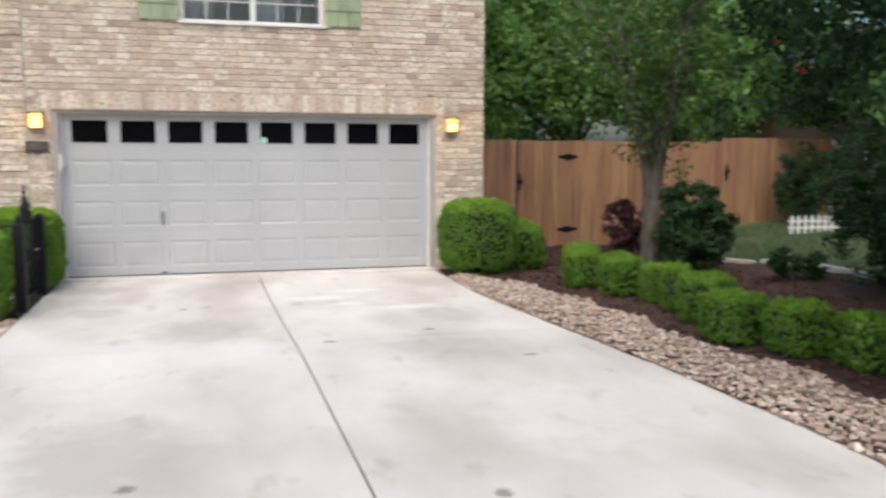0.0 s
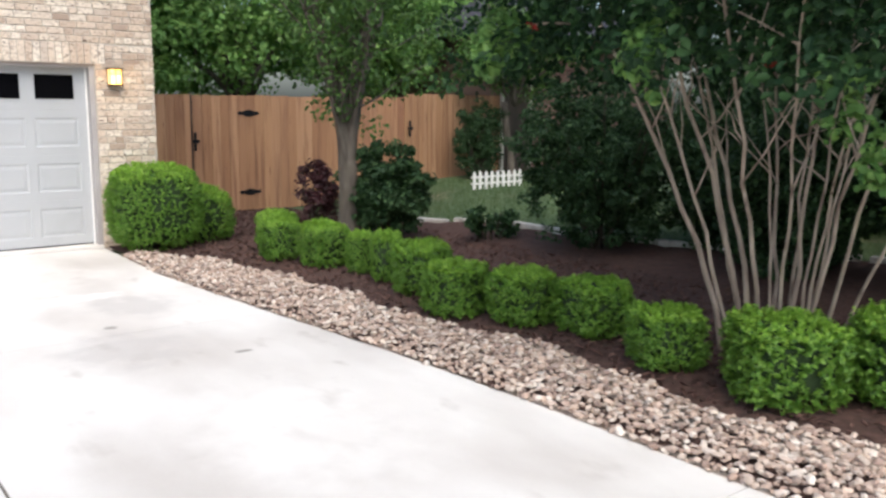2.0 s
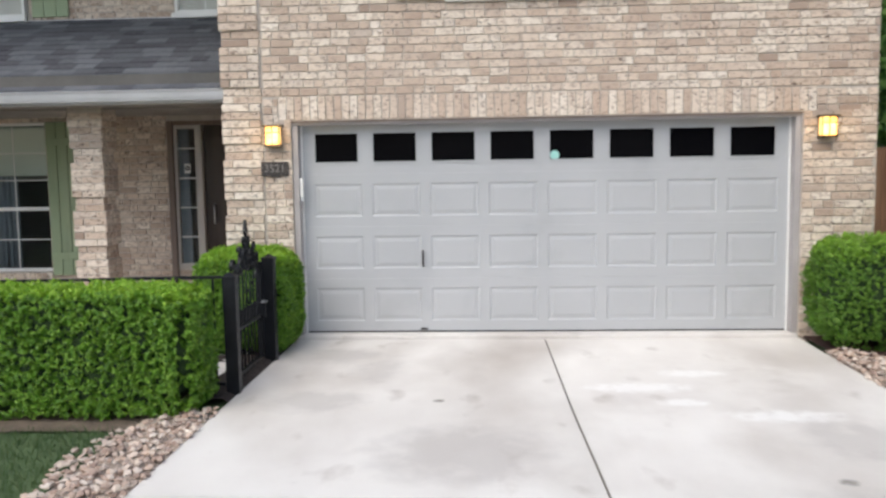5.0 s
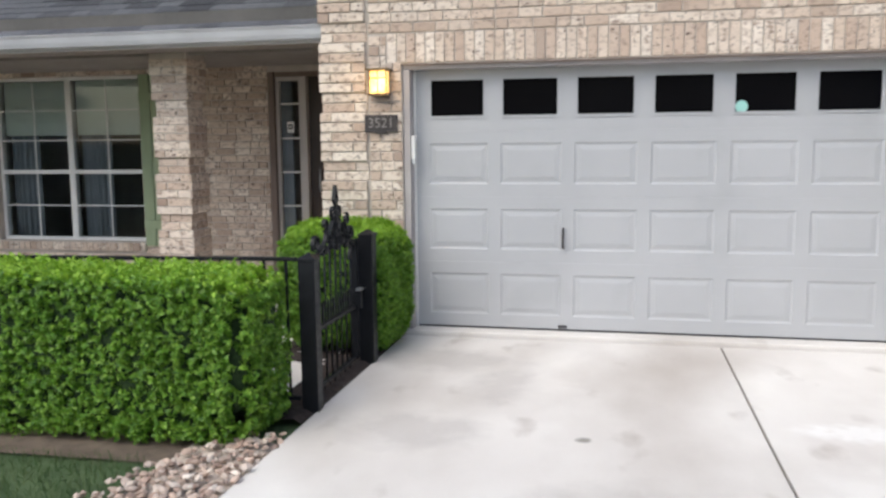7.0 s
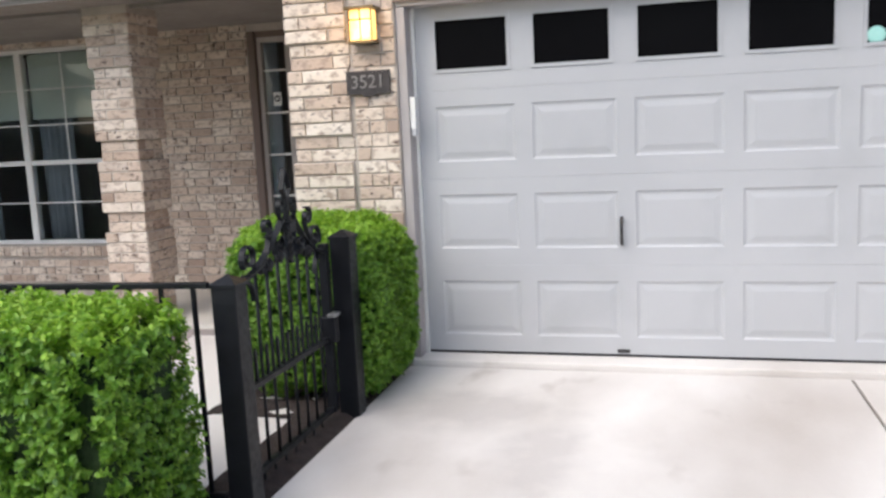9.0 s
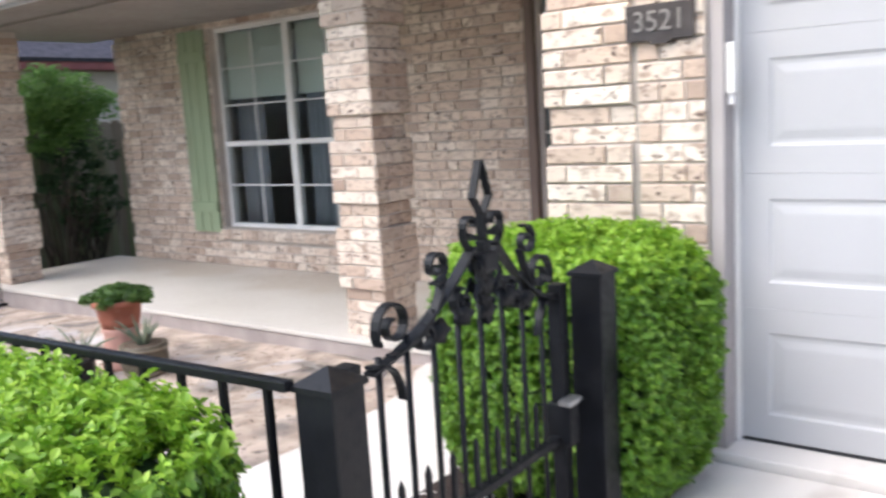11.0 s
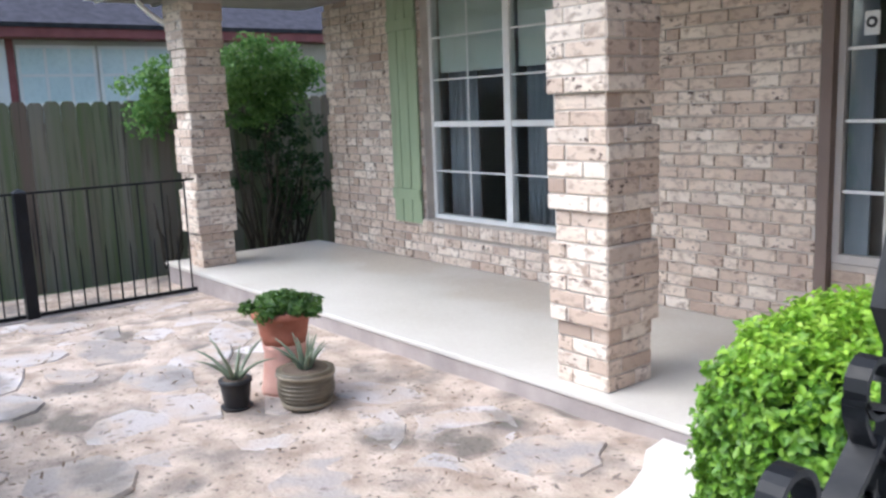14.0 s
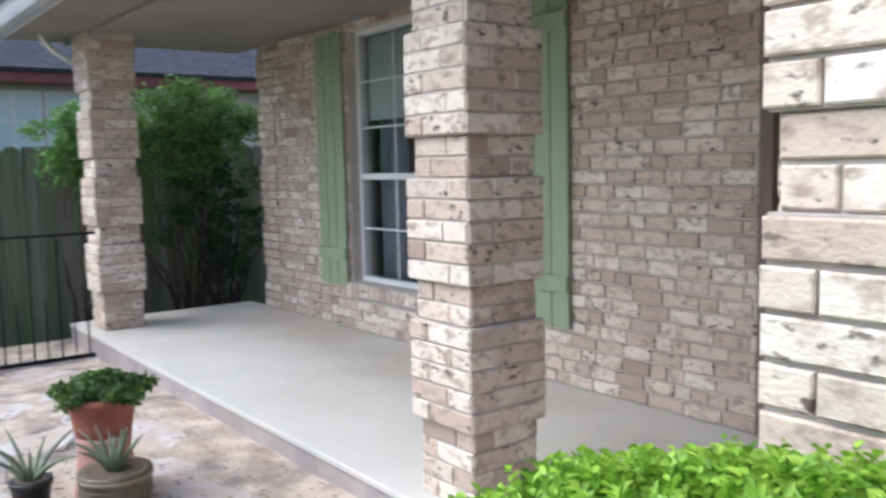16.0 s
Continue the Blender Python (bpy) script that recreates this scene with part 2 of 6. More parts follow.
    tree_leaf=shade("tree_leaf", [(0.0, (0.045, 0.105, 0.022)), (0.5, (0.085, 0.175, 0.034)), (1.0, (0.135, 0.235, 0.050))], scale=4, rough=0.5, bump=0, by_piece=True, leaf=0.35),
    # brighter copies of tree_leaf; the far one has sunlight and haze put in
    bright_leaf=shade("bright_leaf", [(0.0, (0.095, 0.205, 0.050)), (0.5, (0.165, 0.315, 0.078)), (1.0, (0.250, 0.400, 0.105))], scale=1.2, rough=0.55, bump=0, by_piece=True, leaf=0.4),
    far_sunlit_leaf=shade("far_sunlit_leaf", [(0.0, (0.120, 0.245, 0.062)), (0.5, (0.215, 0.390, 0.100)), (1.0, (0.330, 0.500, 0.140))], scale=0.8, rough=0.6, bump=0, by_piece=True, leaf=0.45),
    # crown green lowered for the shade within it
    crape_leaf=shade("crape_leaf", [(0.0, (0.008, 0.026, 0.010)), (0.5, (0.017, 0.047, 0.015)), (1.0, (0.042, 0.092, 0.028))], scale=4, rough=0.6, bump=0, by_piece=True, leaf=0.25, spec=0.2),
    red_leaf=shade("red_leaf", [(0.0, (0.040, 0.012, 0.016)), (1.0, (0.085, 0.022, 0.028))], scale=5, rough=0.5, bump=0, by_piece=True, leaf=0.2),
    aloe=shade("aloe", [(0.3, (0.13, 0.165, 0.105)), (0.7, (0.24, 0.28, 0.20))], scale=12, rough=0.5, bump=0.1, specks=(0.30, 0.34, 0.24), speck_scale=60),
    twig=shade("twig", [(0.3, (0.030, 0.024, 0.016)), (0.7, (0.055, 0.044, 0.030))], scale=12, rough=0.9),
    # near-black green gives the deep shade seen through gaps in clipped leaves
    leaf_shade_core=shade("leaf_shade_core", [(0.3, (0.016, 0.034, 0.009)), (0.7, (0.030, 0.058, 0.014))], scale=12, rough=0.95, bump=0.8, fine=60),
    bark=shade("bark", [(0.3, (0.070, 0.056, 0.046)), (0.7, (0.150, 0.128, 0.106))], scale=6, rough=0.9, bump=0.8, fine=35, stretch=(2, 2, 0.5), stain=(0.10, 0.085, 0.065), stain_scale=5),
    crape_bark=shade("crape_bark", [(0.3, (0.25, 0.19, 0.15)), (0.7, (0.41, 0.33, 0.265))], scale=7, rough=0.7, bump=0.3, fine=40, stretch=(2, 2, 0.4), stain=(0.13, 0.09, 0.07), stain_scale=6),
    flower=shade("flower", [(0.3, (0.45, 0.03, 0.03)), (0.7, (0.60, 0.06, 0.05))], scale=20, rough=0.6, leaf=0.3, bump=0),
    terracotta=shade("terracotta", [(0.3, (0.36, 0.12, 0.075)), (0.7, (0.46, 0.17, 0.11))], scale=9, rough=0.8, bump=0.3, stain=(0.50, 0.30, 0.24), stain_scale=7, stain_at=(0.6, 0.8)),
    pink_clay=shade("pink_clay", [(0.3, (0.50, 0.27, 0.22)), (0.7, (0.60, 0.36, 0.30))], scale=9, rough=0.85, bump=0.3),
    black_plastic=shade("black_plastic", [(0.3, (0.012, 0.012, 0.014)), (0.7, (0.022, 0.022, 0.026))], scale=9, rough=0.45, bump=0.05),
    glazed=shade("glazed", [(0.3, (0.085, 0.070, 0.047)), (0.7, (0.150, 0.125, 0.085))], scale=14, rough=0.4, bump=0.15),
    glazed_rim=shade("glazed_rim", [(0.3, (0.21, 0.175, 0.125)), (0.7, (0.29, 0.245, 0.180))], scale=14, rough=0.4, bump=0.15),
    slate=shade("slate", [(0.3, (0.026, 0.022, 0.023)), (0.7, (0.050, 0.042, 0.042))], scale=14, rough=0.6, bump=0.3),
    numeral=shade("numeral", [(0.3, (0.17, 0.16, 0.155)), (0.7, (0.25, 0.24, 0.23))], scale=14, rough=0.5, bump=0.0),
    bronze=shade("bronze", [(0.3, (0.10, 0.075, 0.045)), (0.7, (0.16, 0.12, 0.07))], scale=14, rough=0.4, metal=0.7, bump=0.1),
    lamp_glass=shade("lamp_glass", [(0.3, (1.0, 0.50, 0.12)), (0.7, (1.0, 0.68, 0.26))], scale=14, rough=0.4, bump=0.0, emit=1.1),
    steel=shade("steel", [(0.3, (0.50, 0.50, 0.51)), (0.7, (0.62, 0.62, 0.63))], scale=20, rough=0.35, metal=0.9, bump=0.05),
    teal=shade("teal", [(0.3, (0.30, 0.62, 0.56)), (0.7, (0.42, 0.72, 0.66))], scale=20, rough=0.5, bump=0.0),
    red_fascia=shade("red_fascia", [(0.3, (0.20, 0.055, 0.055)), (0.7, (0.27, 0.085, 0.08))], scale=5, rough=0.6, bump=0.1),
    tan_siding=shade("tan_siding", [(0.3, (0.46, 0.42, 0.37)), (0.7, (0.54, 0.50, 0.44))], scale=4, rough=0.7, bump=0.1),
    brown_brick=shade("brown_brick", [(0.0, (0.13, 0.075, 0.060)), (0.5, (0.20, 0.125, 0.100)), (1.0, (0.09, 0.052, 0.045))], scale=8, rough=0.9, bump=0.4, by_piece=True),
    dark_roof=shade("dark_roof", [(0.3, (0.046, 0.044, 0.056)), (0.7, (0.078, 0.075, 0.092))], scale=9, rough=0.95, bump=0.5, fine=70, spec=0.2),
    # opaque pale colour carries the reflection on the neighbour's panes
    pale_glass=shade("pale_glass", [(0.3, (0.60, 0.70, 0.70)), (0.7, (0.70, 0.78, 0.78))], scale=2, rough=0.3, bump=0.0),
    litter=shade("litter", [(0.0, (0.10, 0.07, 0.05)), (0.5, (0.22, 0.16, 0.11)), (1.0, (0.34, 0.26, 0.19))], scale=20, rough=0.9, by_piece=True),
    pane=glass("pane", (0.9, 0.95, 0.95)),
)


def worn_patch(name, centres, colour, amount, breakup):
    # irregular worn or washed areas of a slab, at places of their own
    nt = M[name].node_tree
    n, l = nt.nodes, nt.links
    socket = n["Principled BSDF"].inputs["Base Color"]
    src = socket.links[0].from_socket
    pos = n.new("ShaderNodeNewGeometry").outputs["Position"]
    t = n.new("ShaderNodeTexNoise")
    t.inputs["Scale"].default_value = breakup
    t.inputs["Detail"].default_value = 6.0
    l.new(pos, t.inputs["Vector"])
    total = None
    for x, y, rx, ry in centres:
        mp = n.new("ShaderNodeMapping")
        mp.vector_type = "TEXTURE"
        mp.inputs["Location"].default_value = (x, y, 0)
        mp.inputs["Scale"].default_value = (rx, ry, 4)
        l.new(pos, mp.inputs["Vector"])
        g = n.new("ShaderNodeTexGradient")
        g.gradient_type = "SPHERICAL"
        l.new(mp.outputs[0], g.inputs["Vector"])
        if total is None:
            total = g.outputs["Fac"]
        else:
            mx = n.new("ShaderNodeMath")
            mx.operation = "MAXIMUM"
            l.new(total, mx.inputs[0])
            l.new(g.outputs["Fac"], mx.inputs[1])
            total = mx.outputs[0]
    mul = n.new("ShaderNodeMath")
    mul.operation = "MULTIPLY"
    l.new(total, mul.inputs[0])
    l.new(t.outputs["Fac"], mul.inputs[1])
    rg = n.new("ShaderNodeMapRange")
    rg.inputs["From Min"].default_value, rg.inputs["From Max"].default_value = 0.13, 0.34
    rg.inputs["To Max"].default_value = amount
    l.new(mul.outputs[0], rg.inputs["Value"])
    mixer = n.new("ShaderNodeMix")
    mixer.data_type = "RGBA"
    l.new(rg.outputs[0], mixer.inputs["Factor"])
    l.new(src, mixer.inputs["A"])
    mixer.inputs["B"].default_value = (*colour, 1)
    l.new(mixer.outputs["Result"], socket)


worn_patch("concrete", [(3.55, -1.5, 1.2, 1.0), (3.0, -2.7, 0.8, 0.6), (0.9, -4.6, 0.8, 1.2), (3.9, -6.4, 0.9, 1.3), (1.0, -1.2, 0.7, 0.5)], (0.82, 0.785, 0.75), 0.42, 5.0)
worn_patch("concrete", [(2.95, -1.85, 0.62, 0.24), (3.45, -1.42, 0.42, 0.20), (3.78, -2.58, 0.62, 0.22), (3.2, -2.25, 0.30, 0.16)], (0.88, 0.86, 0.84), 0.7, 11.0)
worn_patch("concrete", [(0.55, -0.75, 0.8, 0.5), (0.95, -1.25, 0.35, 0.7), (0.62, -2.2, 0.6, 0.5), (1.7, -3.3, 0.9, 0.9), (3.6, -4.4, 0.7, 0.9), (1.2, -6.6, 0.9, 1.2), (4.1, -3.1, 0.6, 0.8)], (0.46, 0.43, 0.41), 0.5, 5.0)
worn_patch("concrete", [(2.75, -4.05, 0.09, 0.07), (3.7, -3.75, 0.08, 0.08), (4.25, -4.9, 0.10, 0.06), (1.35, -7.0, 0.09, 0.09), (3.1, -7.5, 0.08, 0.10), (1.5, -2.2, 0.07, 0.07)], (0.20, 0.175, 0.15), 0.8, 18)
worn_patch("porch_floor", [(-3.8, 1.75, 1.6, 0.7), (-5.6, 1.85, 1.5, 0.6)], (0.50, 0.435, 0.36), 0.6, 3.0)
DIRT = [(-2.37, -0.05, 0.35, 0.22), (-2.65, -0.25, 0.28, 0.2), (-2.42, 0.26, 0.24, 0.14), (-2.35, 0.52, 0.3, 0.1), (-3.8, -1.22, 0.42, 0.2), (-4.1, -1.35, 0.35, 0.2), (-4.75, -1.4, 0.5, 0.2), (-4.1, -0.6, 0.3, 0.16), (-3.1, -1.3, 0.4, 0.2), (-5.4, -0.5, 0.4, 0.2), (-2.3, -1.2, 0.35, 0.3)]
worn_patch("gravel", DIRT, (0.13, 0.115, 0.10), 0.85, 9.0)
worn_patch("flagstone", DIRT, (0.19, 0.175, 0.165), 0.75, 9.0)


# ---- building helpers ----
def thing(name, label, category, at=(0, 0, 0), group="", kind=""):
    e = new(name)
    e.location = at
    e.empty_display_size = 0.1
    return tagged(e, label, category, group, kind)


def link_mesh(name, mesh, material, parent=None, label=""):
    ob = new(name, mesh)
    if material and not mesh.materials:
        mesh.materials.append(M[material])
    if parent:
        ob.parent = parent
        ob.matrix_parent_inverse = Matrix.Identity(4)
    if label:
        ob["label"] = label
    return ob


def part(name, bm, material, parent=None, label="", smooth=False):
    """One bmesh as one mesh object under a thing or a part; its coordinates are the parent's."""
    mesh = bpy.data.meshes.new(name)
    bm.to_mesh(mesh)
    bm.free()
    if smooth:
        mesh.shade_smooth()
    return link_mesh(name, mesh, material, parent, label)


def raw_mesh(name, verts, faces):
    mesh = bpy.data.meshes.new(name)
    mesh.from_pydata([tuple(v) for v in verts], [], [tuple(int(i) for i in f) for f in faces])
    mesh.update()
    return mesh


def quads_mesh(name, verts, faces):
    """A mesh from arrays of corners and four-cornered faces."""
    mesh = bpy.data.meshes.new(name)
    nv, nf = len(verts), len(faces)
    mesh.vertices.add(nv)
    mesh.vertices.foreach_set("co", np.asarray(verts, dtype=np.float32).ravel())
    mesh.loops.add(nf * 4)
    mesh.loops.foreach_set("vertex_index", np.asarray(faces, dtype=np.int32).ravel())
    mesh.polygons.add(nf)
    mesh.polygons.foreach_set("loop_start", np.arange(0, nf * 4, 4, dtype=np.int32))
    mesh.update(calc_edges=True)
    return mesh


def box(bm, x0, x1, y0, y1, z0, z1, bevel=0.0):
    v = [bm.verts.new(p) for p in ((x0, y0, z0), (x1, y0, z0), (x1, y1, z0), (x0, y1, z0), (x0, y0, z1), (x1, y0, z1), (x1, y1, z1), (x0, y1, z1))]
    f = [bm.faces.new([v[i] for i in q]) for q in ((3, 2, 1, 0), (4, 5, 6, 7), (0, 1, 5, 4), (1, 2, 6, 5), (2, 3, 7, 6), (3, 0, 4, 7))]
    if bevel:
        edges = {e for g in f for e in g.edges}
        bmesh.ops.bevel(bm, geom=list(edges), offset=bevel, segments=2, affect="EDGES", profile=0.6)
    return bm


def box_bm(x0, x1, y0, y1, z0, z1, bevel=0.0):
    return box(bmesh.new(), x0, x1, y0, y1, z0, z1, bevel)


def tube(bm, pts, radii, sides=8, cap=True):
    """A round bar along pts, with a radius at each."""
    pts = [Vector(p) for p in pts]
    rings = []
    for i, p in enumerate(pts):
        d = (pts[min(i + 1, len(pts) - 1)] - pts[max(i - 1, 0)]).normalized()
        a = d.cross(Vector((0.3, 0.9, 0.1))).normalized()
        b = d.cross(a)
        r = radii[i] if isinstance(radii, (list, tuple)) else radii
        rings.append([bm.verts.new(p + r * (math.cos(2 * math.pi * k / sides) * a + math.sin(2 * math.pi * k / sides) * b)) for k in range(sides)])
    for q, s in zip(rings, rings[1:]):
        for k in range(sides):
            bm.faces.new((q[k], q[(k + 1) % sides], s[(k + 1) % sides], s[k]))
    if cap:
        bm.faces.new(rings[0][::-1])
        bm.faces.new(rings[-1])
    return bm


def lathe(bm, profile, sides=28, at=(0, 0, 0)):
    """A turned shape: profile is (radius, height) from bottom to top."""
    rings = []
    for r, z in profile:
        rings.append([bm.verts.new((at[0] + r * math.cos(2 * math.pi * k / sides), at[1] + r * math.sin(2 * math.pi * k / sides), at[2] + z)) for k in range(sides)])
    for q, s in zip(rings, rings[1:]):
        for k in range(sides):
            bm.faces.new((q[k], q[(k + 1) % sides], s[(k + 1) % sides], s[k]))
    bm.faces.new(rings[0][::-1])
    bm.faces.new(rings[-1])
    return bm


def strap(bm, pts, wide, thick):
    """A flat bar in the y-z plane along pts (y, z), wide along x."""
    pts = [Vector((0, *p)) for p in pts]
    rows = []
    for i, p in enumerate(pts):
        d = (pts[min(i + 1, len(pts) - 1)] - pts[max(i - 1, 0)]).normalized()
        nrm = Vector((0, -d.z, d.y)) * thick / 2
        rows.append([bm.verts.new(p + nrm + Vector((s, 0, 0))) for s in (-wide / 2, wide / 2)] + [bm.verts.new(p - nrm + Vector((s, 0, 0))) for s in (wide / 2, -wide / 2)])
    for a, b in zip(rows, rows[1:]):
        for k in range(4):
            bm.faces.new((a[k], a[(k + 1) % 4], b[(k + 1) % 4], b[k]))
    bm.faces.new(rows[0][::-1])
    bm.faces.new(rows[-1])
    return bm


def sheet(name, x0, x1, y0, y1, step, height, inside=None):
    """A ground mesh over a rectangle, kept where inside(x, y) holds, at height(x, y)."""
    xs, ys = np.arange(x0, x1 + step / 2, step), np.arange(y0, y1 + step / 2, step)
    idx, verts, faces = {}, [], []
    for i in range(len(xs) - 1):
        for j in range(len(ys) - 1):
            if inside and not inside(xs[i] + step / 2, ys[j] + step / 2):
                continue
            q = []
            for a, b in ((i, j), (i + 1, j), (i + 1, j + 1), (i, j + 1)):
                if (a, b) not in idx:
                    idx[(a, b)] = len(verts)
                    verts.append((xs[a], ys[b], height(xs[a], ys[b])))
                q.append(idx[(a, b)])
            faces.append(q)
    mesh = raw_mesh(name, verts, faces)
    mesh.shade_smooth()
    return mesh


# ---- leaves ----
def leaf_cards(pts, nrm, size, rng, spread=0.7, slim=0.34, fold=0.18, axis=None):
    """Folded pointed leaves of six corners at pts, facing roughly along nrm."""
    n = len(pts)
    d = nrm + rng.normal(0, spread, (n, 3))
    d /= np.linalg.norm(d, axis=1)[:, None]
    a = np.cross(d, rng.normal(0, 1, (n, 3))) if axis is None else axis - d * (axis * d).sum(axis=1)[:, None]
    a /= np.linalg.norm(a, axis=1)[:, None]
    b = np.cross(d, a)
    s = (size * rng.uniform(0.65, 1.25, n))[:, None]
    w = s * slim
    up = d * s * fold
    v = np.stack([pts - a * s * 0.5, pts - a * s * 0.18 + b * w + up, pts + a * s * 0.2 + b * w * 0.85 + up, pts + a * s * 0.55 - up * 0.6, pts + a * s * 0.2 - b * w * 0.85 + up, pts - a * s * 0.18 - b * w + up], axis=1).reshape(-1, 3)
    k = np.arange(n)[:, None] * 6
    f = np.concatenate([k + np.array([[0, 3, 2, 1]]), k + np.array([[0, 5, 4, 3]])], axis=0)
    return v, f


def round_box(n, half, power, rng, bottom=-1.0):
    """Points and outward directions on a rounded box round the origin."""
    h = np.array(half, dtype=float)
    areas = np.array([h[1] * h[2], h[1] * h[2], h[0] * h[2], h[0] * h[2], h[0] * h[1], h[0] * h[1] * 0.3])
    face = rng.choice(6, n, p=areas / areas.sum())
    p = rng.uniform(-1, 1, (n, 3))
    for k in range(6):
        p[face == k, k // 2] = 1 if k % 2 == 0 else -1
    q = p / (np.abs(p) ** power).sum(axis=1)[:, None] ** (1 / power)
    q = q[q[:, 2] > bottom]
    g = np.sign(q) * np.abs(q) ** (power - 1) / h
    return q * h, g / np.linalg.norm(g, axis=1)[:, None]


def lumps(p, scale, amount):
    return np.array([noise.noise(Vector(x) * scale) for x in p]) * amount


def bush_core(bm, half, power, at=(0, 0, 0), shrink=0.86, rough=0.05):
    ret = bmesh.ops.create_icosphere(bm, subdivisions=3, radius=1.0)
    for v in ret["verts"]:
        c = np.array(v.co)
        c = c / (np.abs(c) ** power).sum() ** (1 / power) * np.array(half) * shrink
        v.co = Vector(c) * (1 + rough * noise.noise(Vector(c) * 7)) + Vector(at)
    return bm


def sprigs(p, d, per, length, size, rng):
    """Leaves in opposite rows along short outward shoots that start at p and point along d and up."""
    n = len(p)
    way = d + rng.normal(0, 0.45, (n, 3)) + np.array((0, 0, 0.45))
    way /= np.linalg.norm(way, axis=1)[:, None]
    side = np.cross(way, rng.normal(0, 1, (n, 3)))
    side /= np.linalg.norm(side, axis=1)[:, None]
    other = np.cross(way, side)
    ln = length * rng.uniform(0.5, 1.35, n)
    ps, ax, nr = [], [], []
    for k in range(per):
        s = (k + 0.5) / per
        turn = k * 2.1
        out = side * math.cos(turn) + other * math.sin(turn)
        lean = way * (0.55 + 0.5 * s) + out
        ps.append(p + way * (ln * (s - 0.55))[:, None] + out * size * 0.35)
        ax.append(lean)
        nr.append(way * 1.0 - out * 0.45)
    ps, ax, nr = np.concatenate(ps), np.concatenate(ax), np.concatenate(nr)
    return leaf_cards(ps, nr, size, rng, 0.22, 0.32, 0.16, ax)


def bush(name, label, at, half, power, n, size, leaf, seed, lump=0.06, freq=3.5, group="", depth=0.16, spread=0.75, category="shrub", shrink=0.84, fresh=0.55):
    """A clipped shrub: a crown of leafy shoots round twigs and a dark core for inner shade. at is its middle; it stands
    on the ground under it.
    """
    rng = np.random.default_rng(seed)
    t = thing(name, label, category, (at[0], at[1], at[2] - half[2]), group)
    per = 9
    p, d = round_box(n // per, half, power, rng, -0.97)
    off = Vector((seed * 3.1, seed * 1.7, 0))
    bulge = lumps([Vector(x) + off for x in p], freq, lump) + lumps([Vector(x) + off for x in p], freq * 3.5, lump * 0.6)
    reach = min(half)
    p = p + d * (bulge * reach - rng.beta(1.1, 2.6, len(p)) * depth * reach * 1.3)[:, None] + np.array((0, 0, half[2]))
    # this year's pale shoots on top, colour brightened for skylight; older leaves on sides
    young_lit = d[:, 2] + rng.normal(0, 0.18, len(d)) > fresh
    for which, mesh_name, mat, note in ((~young_lit, "crown", leaf, ""), (young_lit, "new_growth", leaf + "_young_lit", "fresh yellow-green shoots, made paler for the light from above")):
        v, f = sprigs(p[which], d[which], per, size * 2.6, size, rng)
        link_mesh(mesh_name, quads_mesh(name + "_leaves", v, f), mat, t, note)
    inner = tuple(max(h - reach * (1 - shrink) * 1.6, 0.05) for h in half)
    # solid dark core closes the crown and stands for its inner shade
    part("heart", bush_core(bmesh.new(), inner, power, (0, 0, half[2]), 1.0), "leaf_shade_core", t, "dark solid core with the shade between leaves put into its colour", True)
    bm = bmesh.new()
    for i in range(5):
        a = i * 1.3 + seed
        r = 0.35 * min(half[0], half[1])
        tube(bm, [(0.05 * math.cos(a), 0.05 * math.sin(a), -0.02), (r * math.cos(a), r * math.sin(a), half[2] * 0.9)], [0.014, 0.008], 6)
    part("stem", bm, "twig", t, "", True)
    return t


def limb(bm, start, end, r0, r1, rng, bend=0.08, steps=6, sides=7):
    a, b = Vector(start), Vector(end)
    pts = []
    for i in range(steps + 1):
        k = i / steps
        w = math.sin(math.pi * k) * bend * (b - a).length
        pts.append(a.lerp(b, k) + Vector(rng.normal(0, 0.35, 3)) * w)
    tube(bm, pts, [r0 + (r1 - r0) * i / steps for i in range(steps + 1)], sides)
    return pts


def clumps(centres, radii, per, size, rng, flat=0.7):
    """Leaves gathered in many small uneven clumps."""
    ps, ds = [], []
    for c, r in zip(centres, radii):
        d = rng.normal(0, 1, (per, 3))
        d /= np.linalg.norm(d, axis=1)[:, None]
        ps.append(np.array(c) + d * r * rng.uniform(0.35, 1.0, per)[:, None] * np.array((1, 1, flat)))
        ds.append(d + np.array((0, 0, 0.5)))
    return leaf_cards(np.concatenate(ps), np.concatenate(ds), size, rng, 0.6, 0.3)


def tree(name, label, at, height, trunk_h, trunk_r, spread_r, n_clump, per, size, leaf, bark, seed, clump_r=0.55, low=0.0):
    rng = np.random.default_rng(seed)
    t = thing(name, label, "tree", at)
    bm = bmesh.new()
    limb(bm, (0, 0, -0.1), (rng.normal(0, 0.1), rng.normal(0, 0.1), trunk_h), trunk_r * 1.15, trunk_r * 0.85, rng, 0.03, 6, 12)
    part("trunk", bm, bark, t, "", True)
    bm = bmesh.new()
    tips = []
    for i in range(8):
        a = i * 0.79 + rng.uniform(-0.3, 0.3)
        r = spread_r * rng.uniform(0.35, 0.8)
        end = (r * math.cos(a), r * math.sin(a), rng.uniform(trunk_h + 0.3 * (height - trunk_h), height * 0.92))
        tips.append(limb(bm, (0, 0, trunk_h - 0.05), end, trunk_r * 0.55, 0.02, rng, 0.10)[3:])
    part("limb", bm, bark, t, "", True)
    cs, rs = [], []
    mid = (height + trunk_h + low) / 2
    for i in range(n_clump):
        d = rng.normal(0, 1, 3)
        d /= np.linalg.norm(d)
        k = rng.uniform(0.45, 1.0)
